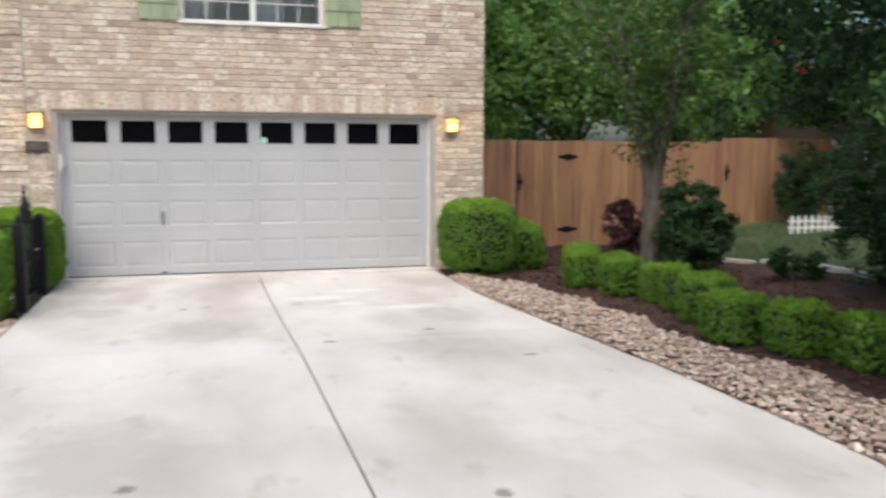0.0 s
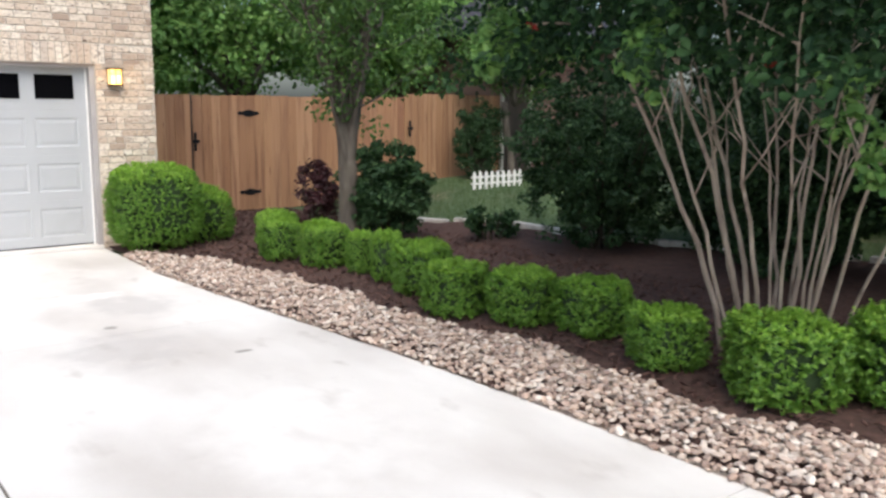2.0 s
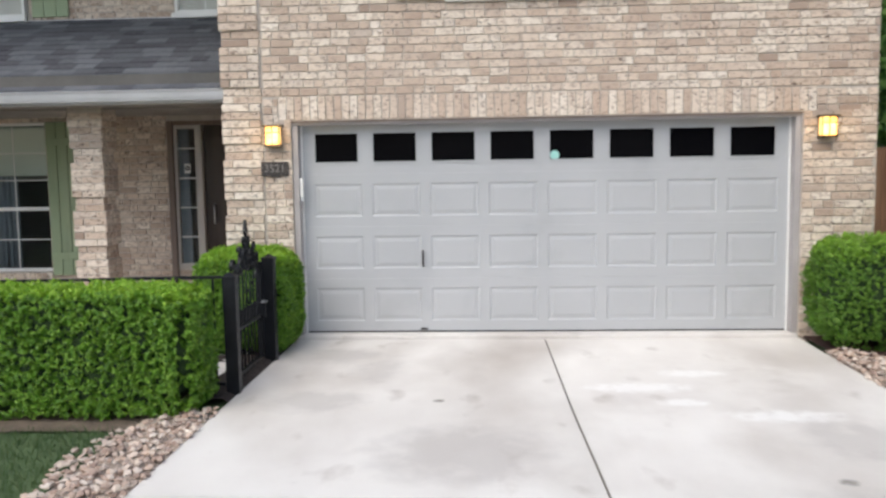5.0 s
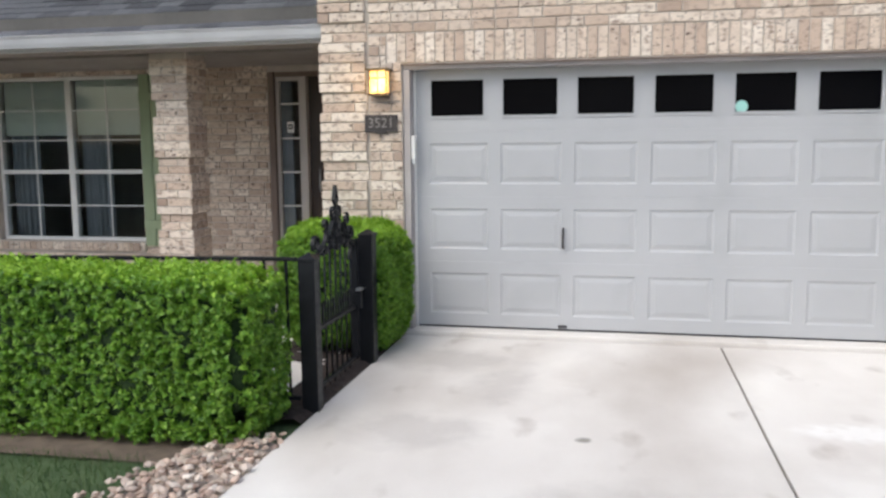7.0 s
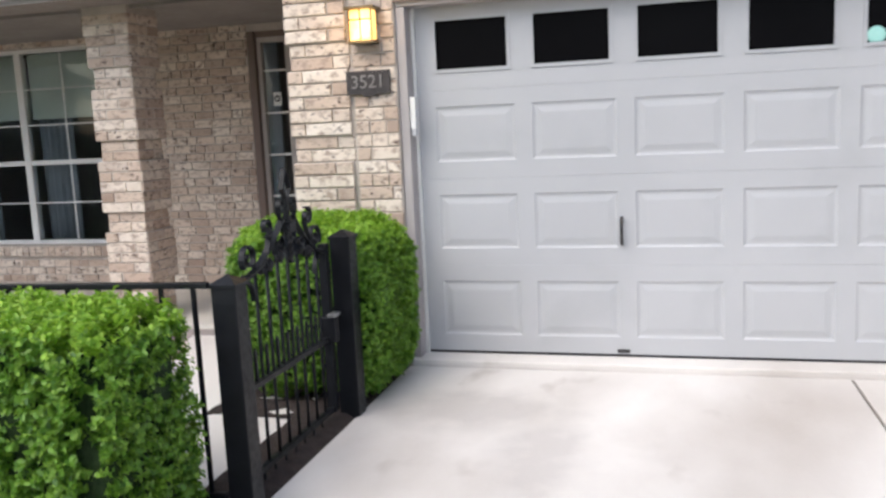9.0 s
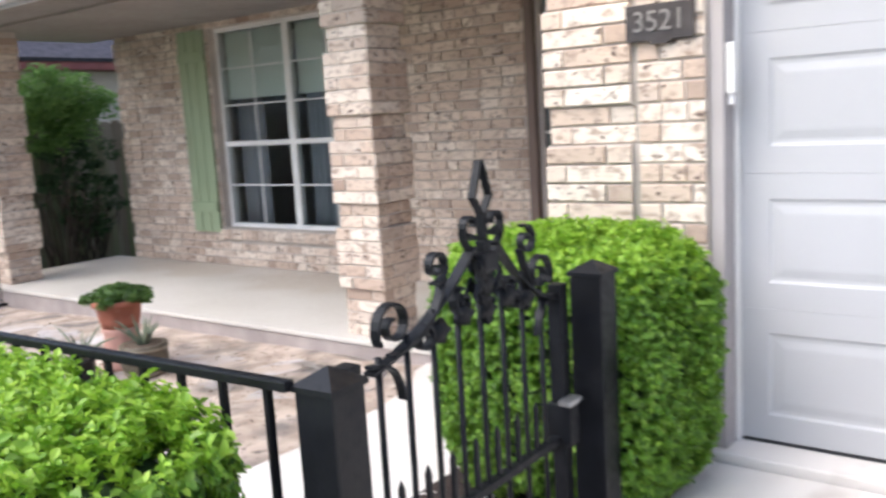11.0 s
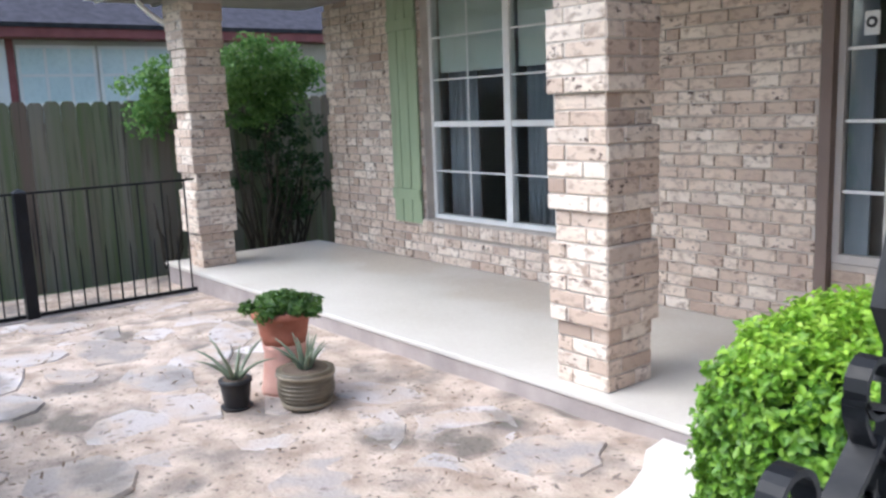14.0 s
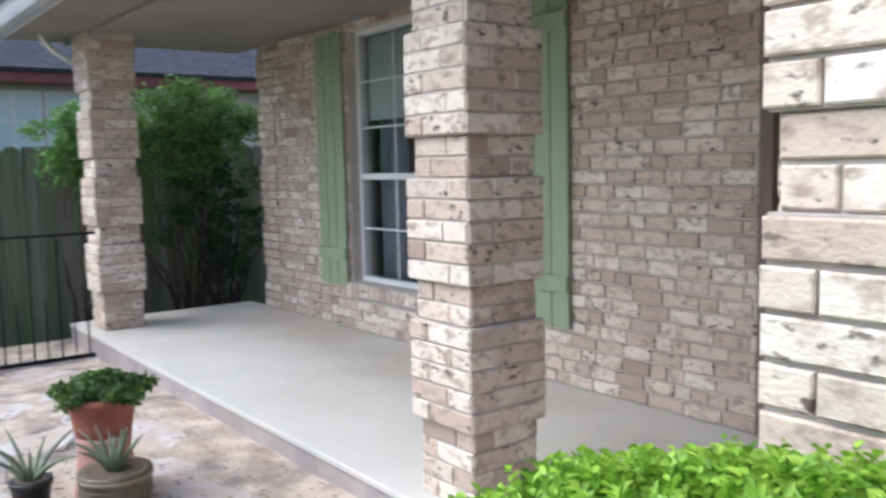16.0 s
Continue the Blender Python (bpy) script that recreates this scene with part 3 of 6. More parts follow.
        cs.append((d[0] * spread_r * k, d[1] * spread_r * k, mid + d[2] * (height - mid) * k))
        rs.append(clump_r * rng.uniform(0.6, 1.3))
    v, f = clumps(cs, rs, per, size, rng)
    link_mesh("crown", quads_mesh(name + "_leaves", v, f), leaf, t)
    return t


# ---- bricks ----
COURSE, BRICK_L = 0.0725, 0.178
GARAGE_COURSE = 0.0757


def brick_mesh(length, height, depth):
    """One brick, front face towards -y, slightly rounded front edges."""
    l, h, c = length / 2, height / 2, 0.004
    v = [(-l, 0, -h), (l, 0, -h), (l, 0, h), (-l, 0, h), (-l, -depth + c, -h), (l, -depth + c, -h), (l, -depth + c, h), (-l, -depth + c, h),
         (-l + c, -depth, -h + c), (l - c, -depth, -h + c), (l - c, -depth, h - c), (-l + c, -depth, h - c)]
    f = [(0, 4, 7, 3), (5, 1, 2, 6), (7, 6, 2, 3), (0, 1, 5, 4), (4, 5, 9, 8), (5, 6, 10, 9), (6, 7, 11, 10), (7, 4, 8, 11), (8, 9, 10, 11)]
    return v, f


BRICK_MESHES = {}


def lay_bricks(wall, spots, pick, seed):
    """spots: (matrix, length, height) of brick fronts. Those for which pick(place) holds, up to 300, are parts; the rest is one mesh."""
    rng = random.Random(seed)
    rest_v, rest_f, made = [], [], 0
    for m, length, height in spots:
        m = m @ Matrix.Translation((0, rng.uniform(-0.003, 0.003), 0)) @ Matrix.Rotation(rng.uniform(-0.006, 0.006), 4, "Y")
        if made < 300 and pick(m.translation):
            key = (round(length, 2), round(height, 3))
            if key not in BRICK_MESHES:
                BRICK_MESHES[key] = raw_mesh("brick", *brick_mesh(key[0], key[1], 0.0115))
                BRICK_MESHES[key].materials.append(M["brick"])
            ob = link_mesh("brick", BRICK_MESHES[key], None, wall)
            ob.matrix_basis = m
            made += 1
        else:
            v, f = brick_mesh(length, height, 0.0115)
            k = len(rest_v)
            rest_v += [m @ Vector(p) for p in v]
            rest_f += [tuple(i + k for i in q) for q in f]
    if rest_v:
        ob = link_mesh("brickwork", raw_mesh("brickwork", rest_v, rest_f), "brick", wall)
        ob["kind"] = "stuff"


def courses(u0, u1, z0, z1, place, holes=(), joint=0.010, proud=0.0, shift=0, seed=0, high=COURSE):
    """Brick fronts in running bond over a wall stretch u0..u1, z0..z1; place(u, z, proud) gives the matrix of a front."""
    rng = random.Random(seed)
    out = []
    n = int(round((z1 - z0) / high))
    for i in range(n):
        z = z0 + (i + 0.5) * high
        u = u0 - (0.5 * BRICK_L if (i + shift) % 2 else 0.0)
        while u < u1 - 0.01:
            step = BRICK_L * (0.55 if rng.random() < 0.25 else (1.18 if rng.random() < 0.2 else 1.0))
            spans = [(max(u, u0), min(u + step, u1))]
            u += step
            for a, b, c, d in holes:
                if c - 0.01 < z < d + 0.01:
                    spans = [s for lo, hi in spans for s in ((lo, min(hi, a)), (max(lo, b), hi)) if s[1] - s[0] > 0.0]
            for lo, hi in spans:
                if hi - lo > 0.03:
                    out.append((place((lo + hi) / 2, z, proud), hi - lo - joint, high - joint))
    return out


def face_y(y):
    return lambda u, z, proud: Matrix.Translation((u, y - proud, z))


def face_px(x):
    """A wall that looks along +x."""
    return lambda u, z, proud: Matrix.Translation((x + proud, u, z)) @ Matrix.Rotation(radians(90), 4, "Z")


def face_mx(x):
    return lambda u, z, proud: Matrix.Translation((x - proud, u, z)) @ Matrix.Rotation(radians(-90), 4, "Z")


def face_py(y):
    return lambda u, z, proud: Matrix.Translation((u, y + proud, z)) @ Matrix.Rotation(radians(180), 4, "Z")


# ---- ground ----
def ground_z(x, y):
    rise = 0.33 * min(max((x - 8.4) / 3.0, 0), 1) ** 1.0 if y < 6 else 0.2
    yard = -0.14 if (x < -0.35 and y > -1.9) else 0.0
    return -0.035 + rise + yard + 0.015 * noise.noise(Vector((x * 0.9, y * 0.9, 0)))


coords = [-900, -300, -120, -60, -30] + [i * 0.5 for i in range(-36, 37)] + [30, 60, 120, 300, 900]
gv = [(x, y, ground_z(x, y)) for x in coords for y in coords]
nc = len(coords)
ground = link_mesh("ground", raw_mesh("ground", gv, [(i * nc + j, (i + 1) * nc + j, (i + 1) * nc + j + 1, i * nc + j + 1) for i in range(nc - 1) for j in range(nc - 1)]), "grass")
ground.data.shade_smooth()
tagged(ground, "short green lawn with thin dry patches", "lawn", kind="structure")


def lerp_table(rows, v):
    """rows of (y, x) with y falling."""
    for (y0, x0), (y1, x1) in zip(rows, rows[1:]):
        if v >= y1:
            k = min(max((y0 - v) / (y0 - y1), 0), 1)
            return x0 + (x1 - x0) * k
    return rows[-1][1]


DRIVE_R = [(0.2, 4.76), (-2.0, 4.72), (-4.0, 4.90), (-5.6, 5.06), (-6.9, 5.14), (-17.0, 5.2)]
ROCK_R = [(-0.7, 4.80), (-1.0, 5.05), (-1.6, 5.38), (-2.1, 5.46), (-2.9, 5.62), (-4.0, 5.70), (-5.0, 5.66), (-5.8, 5.86), (-6.3, 5.96), (-7.1, 5.80), (-7.7, 5.80), (-8.4, 6.02), (-12.5, 6.0)]
EDGE_R = [(2.3, 8.2), (0.3, 8.5), (-0.75, 8.95), (-1.5, 9.38), (-2.7, 9.42), (-4.35, 9.66), (-5.8, 10.1), (-7.0, 10.3), (-12.5, 10.4)]

drive = thing("driveway", "pale stained concrete driveway with dark joints", "driveway", kind="structure")
part("joint_bed", box_bm(0.02, 4.70, -17, 0.16, -0.06, -0.012), "joint", drive, "dark joint filler")
JOINT_X = [(0.2, 2.385), (-2.4, 2.415), (-4.5, 2.468), (-7.0, 2.492), (-17.0, 2.57)]
ROWS_Y = [-0.030, -3.98, -8.22, -12.5, -17.0]
for y1, y0 in zip(ROWS_Y, ROWS_Y[1:]):
    for side in (0, 1):
        bm = bmesh.new()
        n = 8
        ring = []
        for i in range(n + 1):
            y = y0 + 0.004 + (y1 - y0 - 0.008) * i / n
            jx = lerp_table(JOINT_X, y)
            ring.append((jx + 0.008 if side else 0.0, lerp_table(DRIVE_R, y) if side else jx - 0.008, y))
        top = [(bm.verts.new((a, y, 0)), bm.verts.new((b, y, 0))) for a, b, y in ring]
        low = [(bm.verts.new((a, y, -0.09)), bm.verts.new((b, y, -0.09))) for a, b, y in ring]
        for i in range(n):
            bm.faces.new((top[i][0], top[i][1], top[i + 1][1], top[i + 1][0]))
            bm.faces.new((low[i][0], top[i][0], top[i + 1][0], low[i + 1][0]))
            bm.faces.new((top[i][1], low[i][1], low[i + 1][1], top[i + 1][1]))
        bm.faces.new((low[0][0], low[0][1], top[0][1], top[0][0]))
        bm.faces.new((top[n][0], top[n][1], low[n][1], low[n][0]))
        part("slab", bm, "concrete", drive)

mulch = link_mesh("mulch_bed", sheet("mulch_bed", 4.6, 10.6, -12.5, 2.3, 0.1, lambda x, y: max(ground_z(x, y), -0.03) + 0.045 + 0.018 * noise.noise(Vector((x * 4, y * 4, 1))),
                  lambda x, y: lerp_table(DRIVE_R, y) + 0.03 < x < lerp_table(EDGE_R, y) and not (x < 5.45 and y > 0)), "mulch")
tagged(mulch, "dark reddish-brown shredded bark mulch bed", "mulch", kind="structure")

yard = link_mesh("courtyard", sheet("courtyard", -7.4, -0.05, -2.15, 0.7, 0.05, lambda x, y: -0.005 - 0.03 * min(max((-x - 0.8) / 2.2, 0), 1) - 0.055 * min(max((-x - 4.8) / 1.5, 0), 1) + 0.012 * noise.noise(Vector((x * 2.5, y * 2.5, 2))) + 0.006 * noise.noise(Vector((x * 9, y * 9, 7)))), "gravel")
tagged(yard, "tan gravel and grit worn courtyard", "courtyard", kind="structure")


def yard_z(x):
    return -0.005 - 0.03 * min(max((-x - 0.8) / 2.2, 0), 1) - 0.055 * min(max((-x - 4.8) / 1.5, 0), 1)


walkway = thing("walkway", "pale concrete walkway from gate to porch", "walkway", kind="structure")
bm = bmesh.new()
edge = [(-0.30, 0.495), (-1.76, 0.495), (-1.735, 0.36), (-1.64, 0.22), (-1.57, 0.06), (-1.52, -0.2), (-1.50, -0.7), (-1.54, -1.3), (-1.62, -1.95), (-0.30, -1.95)]
hi = [bm.verts.new((x, y, 0.014)) for x, y in edge]
mid = [bm.verts.new((x - 0.006, y, 0.006)) for x, y in edge]
lo = [bm.verts.new((x - 0.006, y, -0.1)) for x, y in edge]
bm.faces.new(hi)
for k in range(len(edge)):
    j = (k + 1) % len(edge)
    bm.faces.new((mid[k], mid[j], hi[j], hi[k]))
    bm.faces.new((lo[k], lo[j], mid[j], mid[k]))
bmesh.ops.recalc_face_normals(bm, faces=bm.faces)
part("slab", bm, "concrete", walkway)
# dark mulch here, its colour deepened further for the shadow on it
bed = link_mesh("gate_bed", sheet("gate_bed", -0.78, -0.004, -2.2, 0.0, 0.0485, lambda x, y: 0.016 + 0.008 * noise.noise(Vector((x * 9, y * 9, 5))) - (0.03 if x > -0.03 else 0.0), lambda x, y: x > -0.30 or y > -1.05), "shaded_mulch")
tagged(bed, "mulch under the gate and clipped shrub, darkened for their shade", "mulch", kind="structure")
soil = link_mesh("soil_strip", sheet("soil_strip", -7.2, -0.25, -2.85, -2.05, 0.1, lambda x, y: -0.018 + 0.010 * noise.noise(Vector((x * 5, y * 5, 4)))), "soil")
tagged(soil, "bare brown soil under a clipped hedge", "soil", kind="structure")

# ---- garage wing of the house ----
GX0, GX1, OPEN, OPEN_H, TOP = -0.645, 5.43, 4.76, 2.09, 5.5
wall_g = thing("wall_garage", "cream and tan mottled brick garage wall", "wall", kind="structure")
bm = bmesh.new()
box(bm, GX0, 0, 0.004, 0.22, -0.1, OPEN_H)
box(bm, OPEN, GX1, 0.004, 0.22, -0.1, OPEN_H)
UW = (1.52, 3.26, 3.20, 4.60)
box(bm, GX0, GX1, 0.004, 0.22, OPEN_H, UW[2])
box(bm, GX0, UW[0], 0.004, 0.22, UW[2], UW[3])
box(bm, UW[1], GX1, 0.004, 0.22, UW[2], UW[3])
box(bm, GX0, GX1, 0.004, 0.22, UW[3], TOP)
part("backing", bm, "mortar", wall_g, "recessed mortar joints")
side_l = thing("wall_side", "mottled brick return wall beside the porch", "wall", kind="structure")
part("backing", box_bm(GX0 + 0.004, GX0 + 0.2, 0.224, 3.2, -0.1, TOP), "mortar", side_l, "recessed mortar joints")
side_r = thing("wall_side_right", "mottled brick side wall of the house", "wall", kind="structure")
part("backing", box_bm(GX1 - 0.2, GX1 - 0.004, 0.224, 9, -0.1, TOP), "mortar", side_r, "recessed mortar joints")
back = thing("wall_back", "plain mortar-coloured rear walls", "wall", kind="structure")
part("panel", box_bm(-6.8, GX1 - 0.21, 8.9, 9.0, -0.1, TOP), "siding", back)
part("panel", box_bm(-6.8, -6.7, 2.25, 8.89, -0.1, TOP), "siding", back)
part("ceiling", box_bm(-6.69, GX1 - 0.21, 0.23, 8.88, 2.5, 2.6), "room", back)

door_g = thing("garage_door", "grey painted sectional garage door with eight dark windows", "garage door", (0, 0.15, 0))
SEC = [0.052, 0.570, 1.081, 1.591, OPEN_H - 0.02]
COLW, COL0 = 0.565, 0.19
for r in range(4):
    z0, z1 = SEC[r] + 0.0005, SEC[r + 1] - 0.0005
    bm = bmesh.new()
    if r < 3:
        a0, a1 = z0 + 0.098, z1 - 0.092
        box(bm, 0.05, OPEN - 0.05, 0.0115, 0.045, z0, z1)
        box(bm, 0.05, OPEN - 0.05, 0.0, 0.0112, z0, a0)
        box(bm, 0.05, OPEN - 0.05, 0.0, 0.0112, a1, z1)
        for c in range(9):
            box(bm, 0.05 if c == 0 else COL0 + (c - 1) * COLW + 0.452, OPEN - 0.05 if c == 8 else COL0 + c * COLW - 0.018, 0.0, 0.0112, a0, a1)
    else:
        wz0, wz1 = 1.705, 1.985
        box(bm, 0.05, OPEN - 0.05, 0, 0.045, z0, wz0)
        box(bm, 0.05, OPEN - 0.05, 0, 0.045, wz1, z1)
        for c in range(9):
            a = 0.05 if c == 0 else COL0 + (c - 1) * COLW + 0.42
            b = OPEN - 0.05 if c == 8 else COL0 + c * COLW
            box(bm, a, b, 0, 0.045, wz0, wz1)
    sec = part("section", bm, "door_paint", door_g)
    if r < 3:
        for c in range(8):
            x0 = COL0 + c * COLW - 0.018
            x1 = x0 + 0.47
            bm = bmesh.new()
            prof = [(0.0, 0.0), (0.004, 0.002), (0.011, 0.0065), (0.018, 0.0075), (0.026, 0.0075), (0.054, 0.0025), (0.062, 0.002)]
            rings = []
            for inset, y in prof:
                rings.append([bm.verts.new(p) for p in ((x0 + inset, y, a0 + inset), (x1 - inset, y, a0 + inset), (x1 - inset, y, a1 - inset), (x0 + inset, y, a1 - inset))])
            for q, s in zip(rings, rings[1:]):
                for k in range(4):
                    bm.faces.new((q[k], q[(k + 1) % 4], s[(k + 1) % 4], s[k]))
            bm.faces.new(rings[-1])
            part("panel", bm, "door_paint", sec)
    else:
        for c in range(8):
            x0 = COL0 + c * COLW
            part("window_pane", box_bm(x0, x0 + 0.42, 0.018, 0.024, wz0, wz1), "dark_glass", sec, "black window pane")
            bm = bmesh.new()
            for q in ((x0 - 0.014, x0 + 0.004, wz0 - 0.014, wz1 + 0.014), (x0 + 0.416, x0 + 0.434, wz0 - 0.014, wz1 + 0.014), (x0 + 0.004, x0 + 0.416, wz0 - 0.014, wz0 + 0.004), (x0 + 0.004, x0 + 0.416, wz1 - 0.004, wz1 + 0.014)):
                box(bm, q[0], q[1], -0.008, -0.0005, q[2], q[3])
            part("window_frame", bm, "door_paint", sec)
bm = bmesh.new()
tube(bm, [(1.225, -0.008, 0.69), (1.225, -0.045, 0.70), (1.225, -0.045, 0.83), (1.225, -0.008, 0.84)], 0.010, 8)
part("handle", bm, "slate", door_g, "small dark grey lift handle", True)
part("foot_plate", box_bm(1.19, 1.26, -0.016, -0.002, 0.064, 0.082, 0.004), "slate", door_g)
part("bottom_seal", box_bm(0.05, OPEN - 0.05, 0.0, 0.04, 0.038, 0.051), "black_plastic", door_g, "black rubber seal")
sticker = tagged(part("sticker", lathe(bmesh.new(), [(0.045, 0), (0.045, 0.004), (0.03, 0.007)], 20), "teal"), "small round pale teal sticker on a garage window", "sticker")
sticker.matrix_world = Matrix.Translation((COL0 + 4 * COLW + 0.05, 0.166, 1.745)) @ Matrix.Rotation(radians(90), 4, "X")

jamb = thing("garage_jamb", "grey painted garage door frame", "door frame", kind="structure")
part("post", box_bm(0.002, 0.055, 0.02, 0.146, 0.037, OPEN_H - 0.03, 0.004), "jamb_paint", jamb)
part("post", box_bm(OPEN - 0.055, OPEN - 0.002, 0.02, 0.146, 0.037, OPEN_H - 0.03, 0.004), "jamb_paint", jamb)
part("head", box_bm(0.002, OPEN - 0.002, 0.02, 0.146, OPEN_H - 0.028, OPEN_H - 0.002, 0.004), "jamb_paint", jamb)
part("lintel", box_bm(-0.06, OPEN + 0.06, -0.004, 0.018, OPEN_H - 0.002, OPEN_H + 0.008), "brown_trim", jamb, "thin brown steel lintel")
part("weatherstrip", box_bm(0.057, 0.075, 0.125, 0.147, 0.037, OPEN_H - 0.03), "white_paint", jamb)
part("weatherstrip", box_bm(OPEN - 0.075, OPEN - 0.057, 0.125, 0.147, 0.037, OPEN_H - 0.03), "white_paint", jamb)
keypad = thing("wall_sensor", "small pale grey box fixed to the garage frame", "sensor")
part("body", box_bm(0.058, 0.09, 0.03, 0.07, 1.38, 1.56, 0.005), "white_paint", keypad)
part("bracket", box_bm(0.062, 0.086, 0.04, 0.06, 1.34, 1.38), "gutter", keypad)
garage_floor = tagged(part("garage_floor", box_bm(0.003, 4.757, -0.018, 6.0, -0.08, 0.036, 0.010), "concrete"), "raised concrete garage floor with a rounded front lip", "floor", kind="structure")


def lantern(x):
    t = thing("wall_lantern", "small square bronze wall lantern with glowing amber glass", "wall lamp", (x, 0, 1.87), "garage lanterns")
    t.scale = (0.88, 0.88, 0.92)
    part("back_plate", box_bm(-0.075, 0.075, -0.03, -0.012, 0.0, 0.20, 0.004), "bronze", t)
    part("cap", box_bm(-0.10, 0.10, -0.16, -0.012, 0.195, 0.212, 0.005), "bronze", t)
    part("base", box_bm(-0.085, 0.085, -0.14, -0.02, -0.008, 0.012, 0.004), "bronze", t)
    part("glass", box_bm(-0.075, 0.075, -0.13, -0.03, 0.012, 0.194, 0.012), "lamp_glass", t, "glowing amber glass")
    for sx in (-0.078, 0.07):
        part("bar", box_bm(sx, sx + 0.008, -0.138, -0.128, 0.012, 0.195), "bronze", t)
    part("bar", box_bm(-0.004, 0.004, -0.138, -0.1305, 0.012, 0.195), "bronze", t)
    part("band", box_bm(-0.078, 0.078, -0.137, -0.1305, 0.13, 0.138), "bronze", t)
    lamp = new("lantern_light", bpy.data.lights.new("lantern_light", "POINT"))
    lamp.location = (x, -0.18, 1.95)
    lamp.data.energy, lamp.data.color, lamp.data.shadow_soft_size = 2.0, (1.0, 0.66, 0.3), 0.06
    return t


lantern(-0.16)
lantern(4.96)

plaque = thing("house_number_plaque", "dark slate house number plaque on brick", "house number", (-0.165, -0.03, 1.655))
bm = bmesh.new()
outline = [(-0.13, -0.065), (-0.05, -0.065), (-0.03, -0.08), (0.03, -0.08), (0.05, -0.065), (0.13, -0.065), (0.13, 0.065), (-0.13, 0.065)]
lo = [bm.verts.new((x, 0.016, z)) for x, z in outline]
hi = [bm.verts.new((x, 0.0, z)) for x, z in outline]
bm.faces.new(hi)
bm.faces.new(lo[::-1])
for k in range(len(outline)):
    bm.faces.new((lo[k], lo[(k + 1) % 8], hi[(k + 1) % 8], hi[k]))
bmesh.ops.recalc_face_normals(bm, faces=bm.faces)
part("plate", bm, "slate", plaque)
for i, ch in enumerate("3521"):
    curve = bpy.data.curves.new("numeral", "FONT")
    curve.body, curve.size, curve.extrude, curve.align_x, curve.align_y = ch, 0.105, 0.002, "CENTER", "CENTER"
    tmp = bpy.data.objects.new("numeral_curve", curve)
    mesh = bpy.data.meshes.new_from_object(tmp)
    bpy.data.objects.remove(tmp)
    mesh.materials.clear()
    mesh.materials.append(M["numeral"])
    ob = link_mesh("numeral", mesh, None, plaque, "pale numeral " + ch)
    ob.matrix_basis = Matrix.Translation((-0.078 + i * 0.052, -0.003, 0.0)) @ Matrix.Rotation(radians(90), 4, "X")


def sash_window(name, label, x0, x1, z0, z1, y, rows_low, rows_high, cols, rail, mullion=True, blind_to=None, sill=True):
    """A white window of two sashes side by side, with glazing bars, blinds and curtains behind."""
    t = thing(name, label, "window", kind="structure")
    fw = 0.035
    bm = bmesh.new()
    box(bm, x0, x0 + fw, y - 0.01, y + 0.06, z0, z1)
    box(bm, x1 - fw, x1, y - 0.01, y + 0.06, z0, z1)
    box(bm, x0 + fw, x1 - fw, y - 0.01, y + 0.06, z0, z0 + fw)
    box(bm, x0 + fw, x1 - fw, y - 0.01, y + 0.06, z1 - fw, z1)
    part("window_frame", bm, "white_paint", t)
    mid = (x0 + x1) / 2
    spans = [(x0 + fw, mid - 0.035), (mid + 0.035, x1 - fw)] if mullion else [(x0 + fw, x1 - fw)]
    if mullion:
        part("mullion", box_bm(mid - 0.0345, mid + 0.0345, y - 0.012, y + 0.05, z0 + fw, z1 - fw), "white_paint", t)
    for a, b in spans:
        part("meeting_rail", box_bm(a, b, y - 0.005, y + 0.035, rail - 0.022, rail + 0.022, 0.003), "white_paint", t)
        for lo_z, hi_z, nrow in ((z0 + fw, rail - 0.022, rows_low), (rail + 0.022, z1 - fw, rows_high)):
            pane = part("pane", box_bm(a, b, y + 0.012, y + 0.016, lo_z, hi_z), "pane", t, "clear window glass")
            pane.visible_shadow = False
            for k in range(1, cols):
                xx = a + (b - a) * k / cols
                part("glazing_bar", box_bm(xx - 0.006, xx + 0.006, y + 0.005, y + 0.011, lo_z, hi_z), "white_paint", t)
            for k in range(1, nrow):
                zz = lo_z + (hi_z - lo_z) * k / nrow
                part("glazing_bar", box_bm(a, b, y + 0.004, y + 0.0115, zz - 0.006, zz + 0.006), "white_paint", t)
        if blind_to:
            bm = bmesh.new()
            nsl = int((z1 - blind_to) / 0.05)
            for k in range(nsl):
                box(bm, a + 0.01, b - 0.01, y + 0.07 + 0.004 * (k % 2), y + 0.085, blind_to + k * 0.05, blind_to + k * 0.05 + 0.051)
            part("blind", bm, "blind", t, "pale green lowered blind")
        bm = bmesh.new()
        n = 22
        prev = None
        for k in range(n + 1):
            xx = a + (b - a) * 0.45 * k / n
            yy = y + 0.16 + 0.03 * math.sin(k * 1.7)
            cur = (bm.verts.new((xx, yy, z0)), bm.verts.new((xx, yy, z1)))
            if prev:
                bm.faces.new((prev[0], cur[0], cur[1], prev[1]))
            prev = cur
        cur_ob = part("curtain", bm, "curtain", t, "grey-blue hanging curtain", True)
        cur_ob.modifiers.new("thick", "SOLIDIFY").thickness = 0.006
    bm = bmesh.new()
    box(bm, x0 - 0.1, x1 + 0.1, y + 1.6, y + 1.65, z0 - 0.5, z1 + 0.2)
    part("room_back", bm, "room", t, "room wall in a dark colour that stands for dimness")
    return t


def shutter(x0, x1, z0, z1, y, group):
    """Board-and-batten shutter."""
    t = thing("shutter", "sage green board-and-batten wooden shutter", "shutter", (0, 0, 0), group)
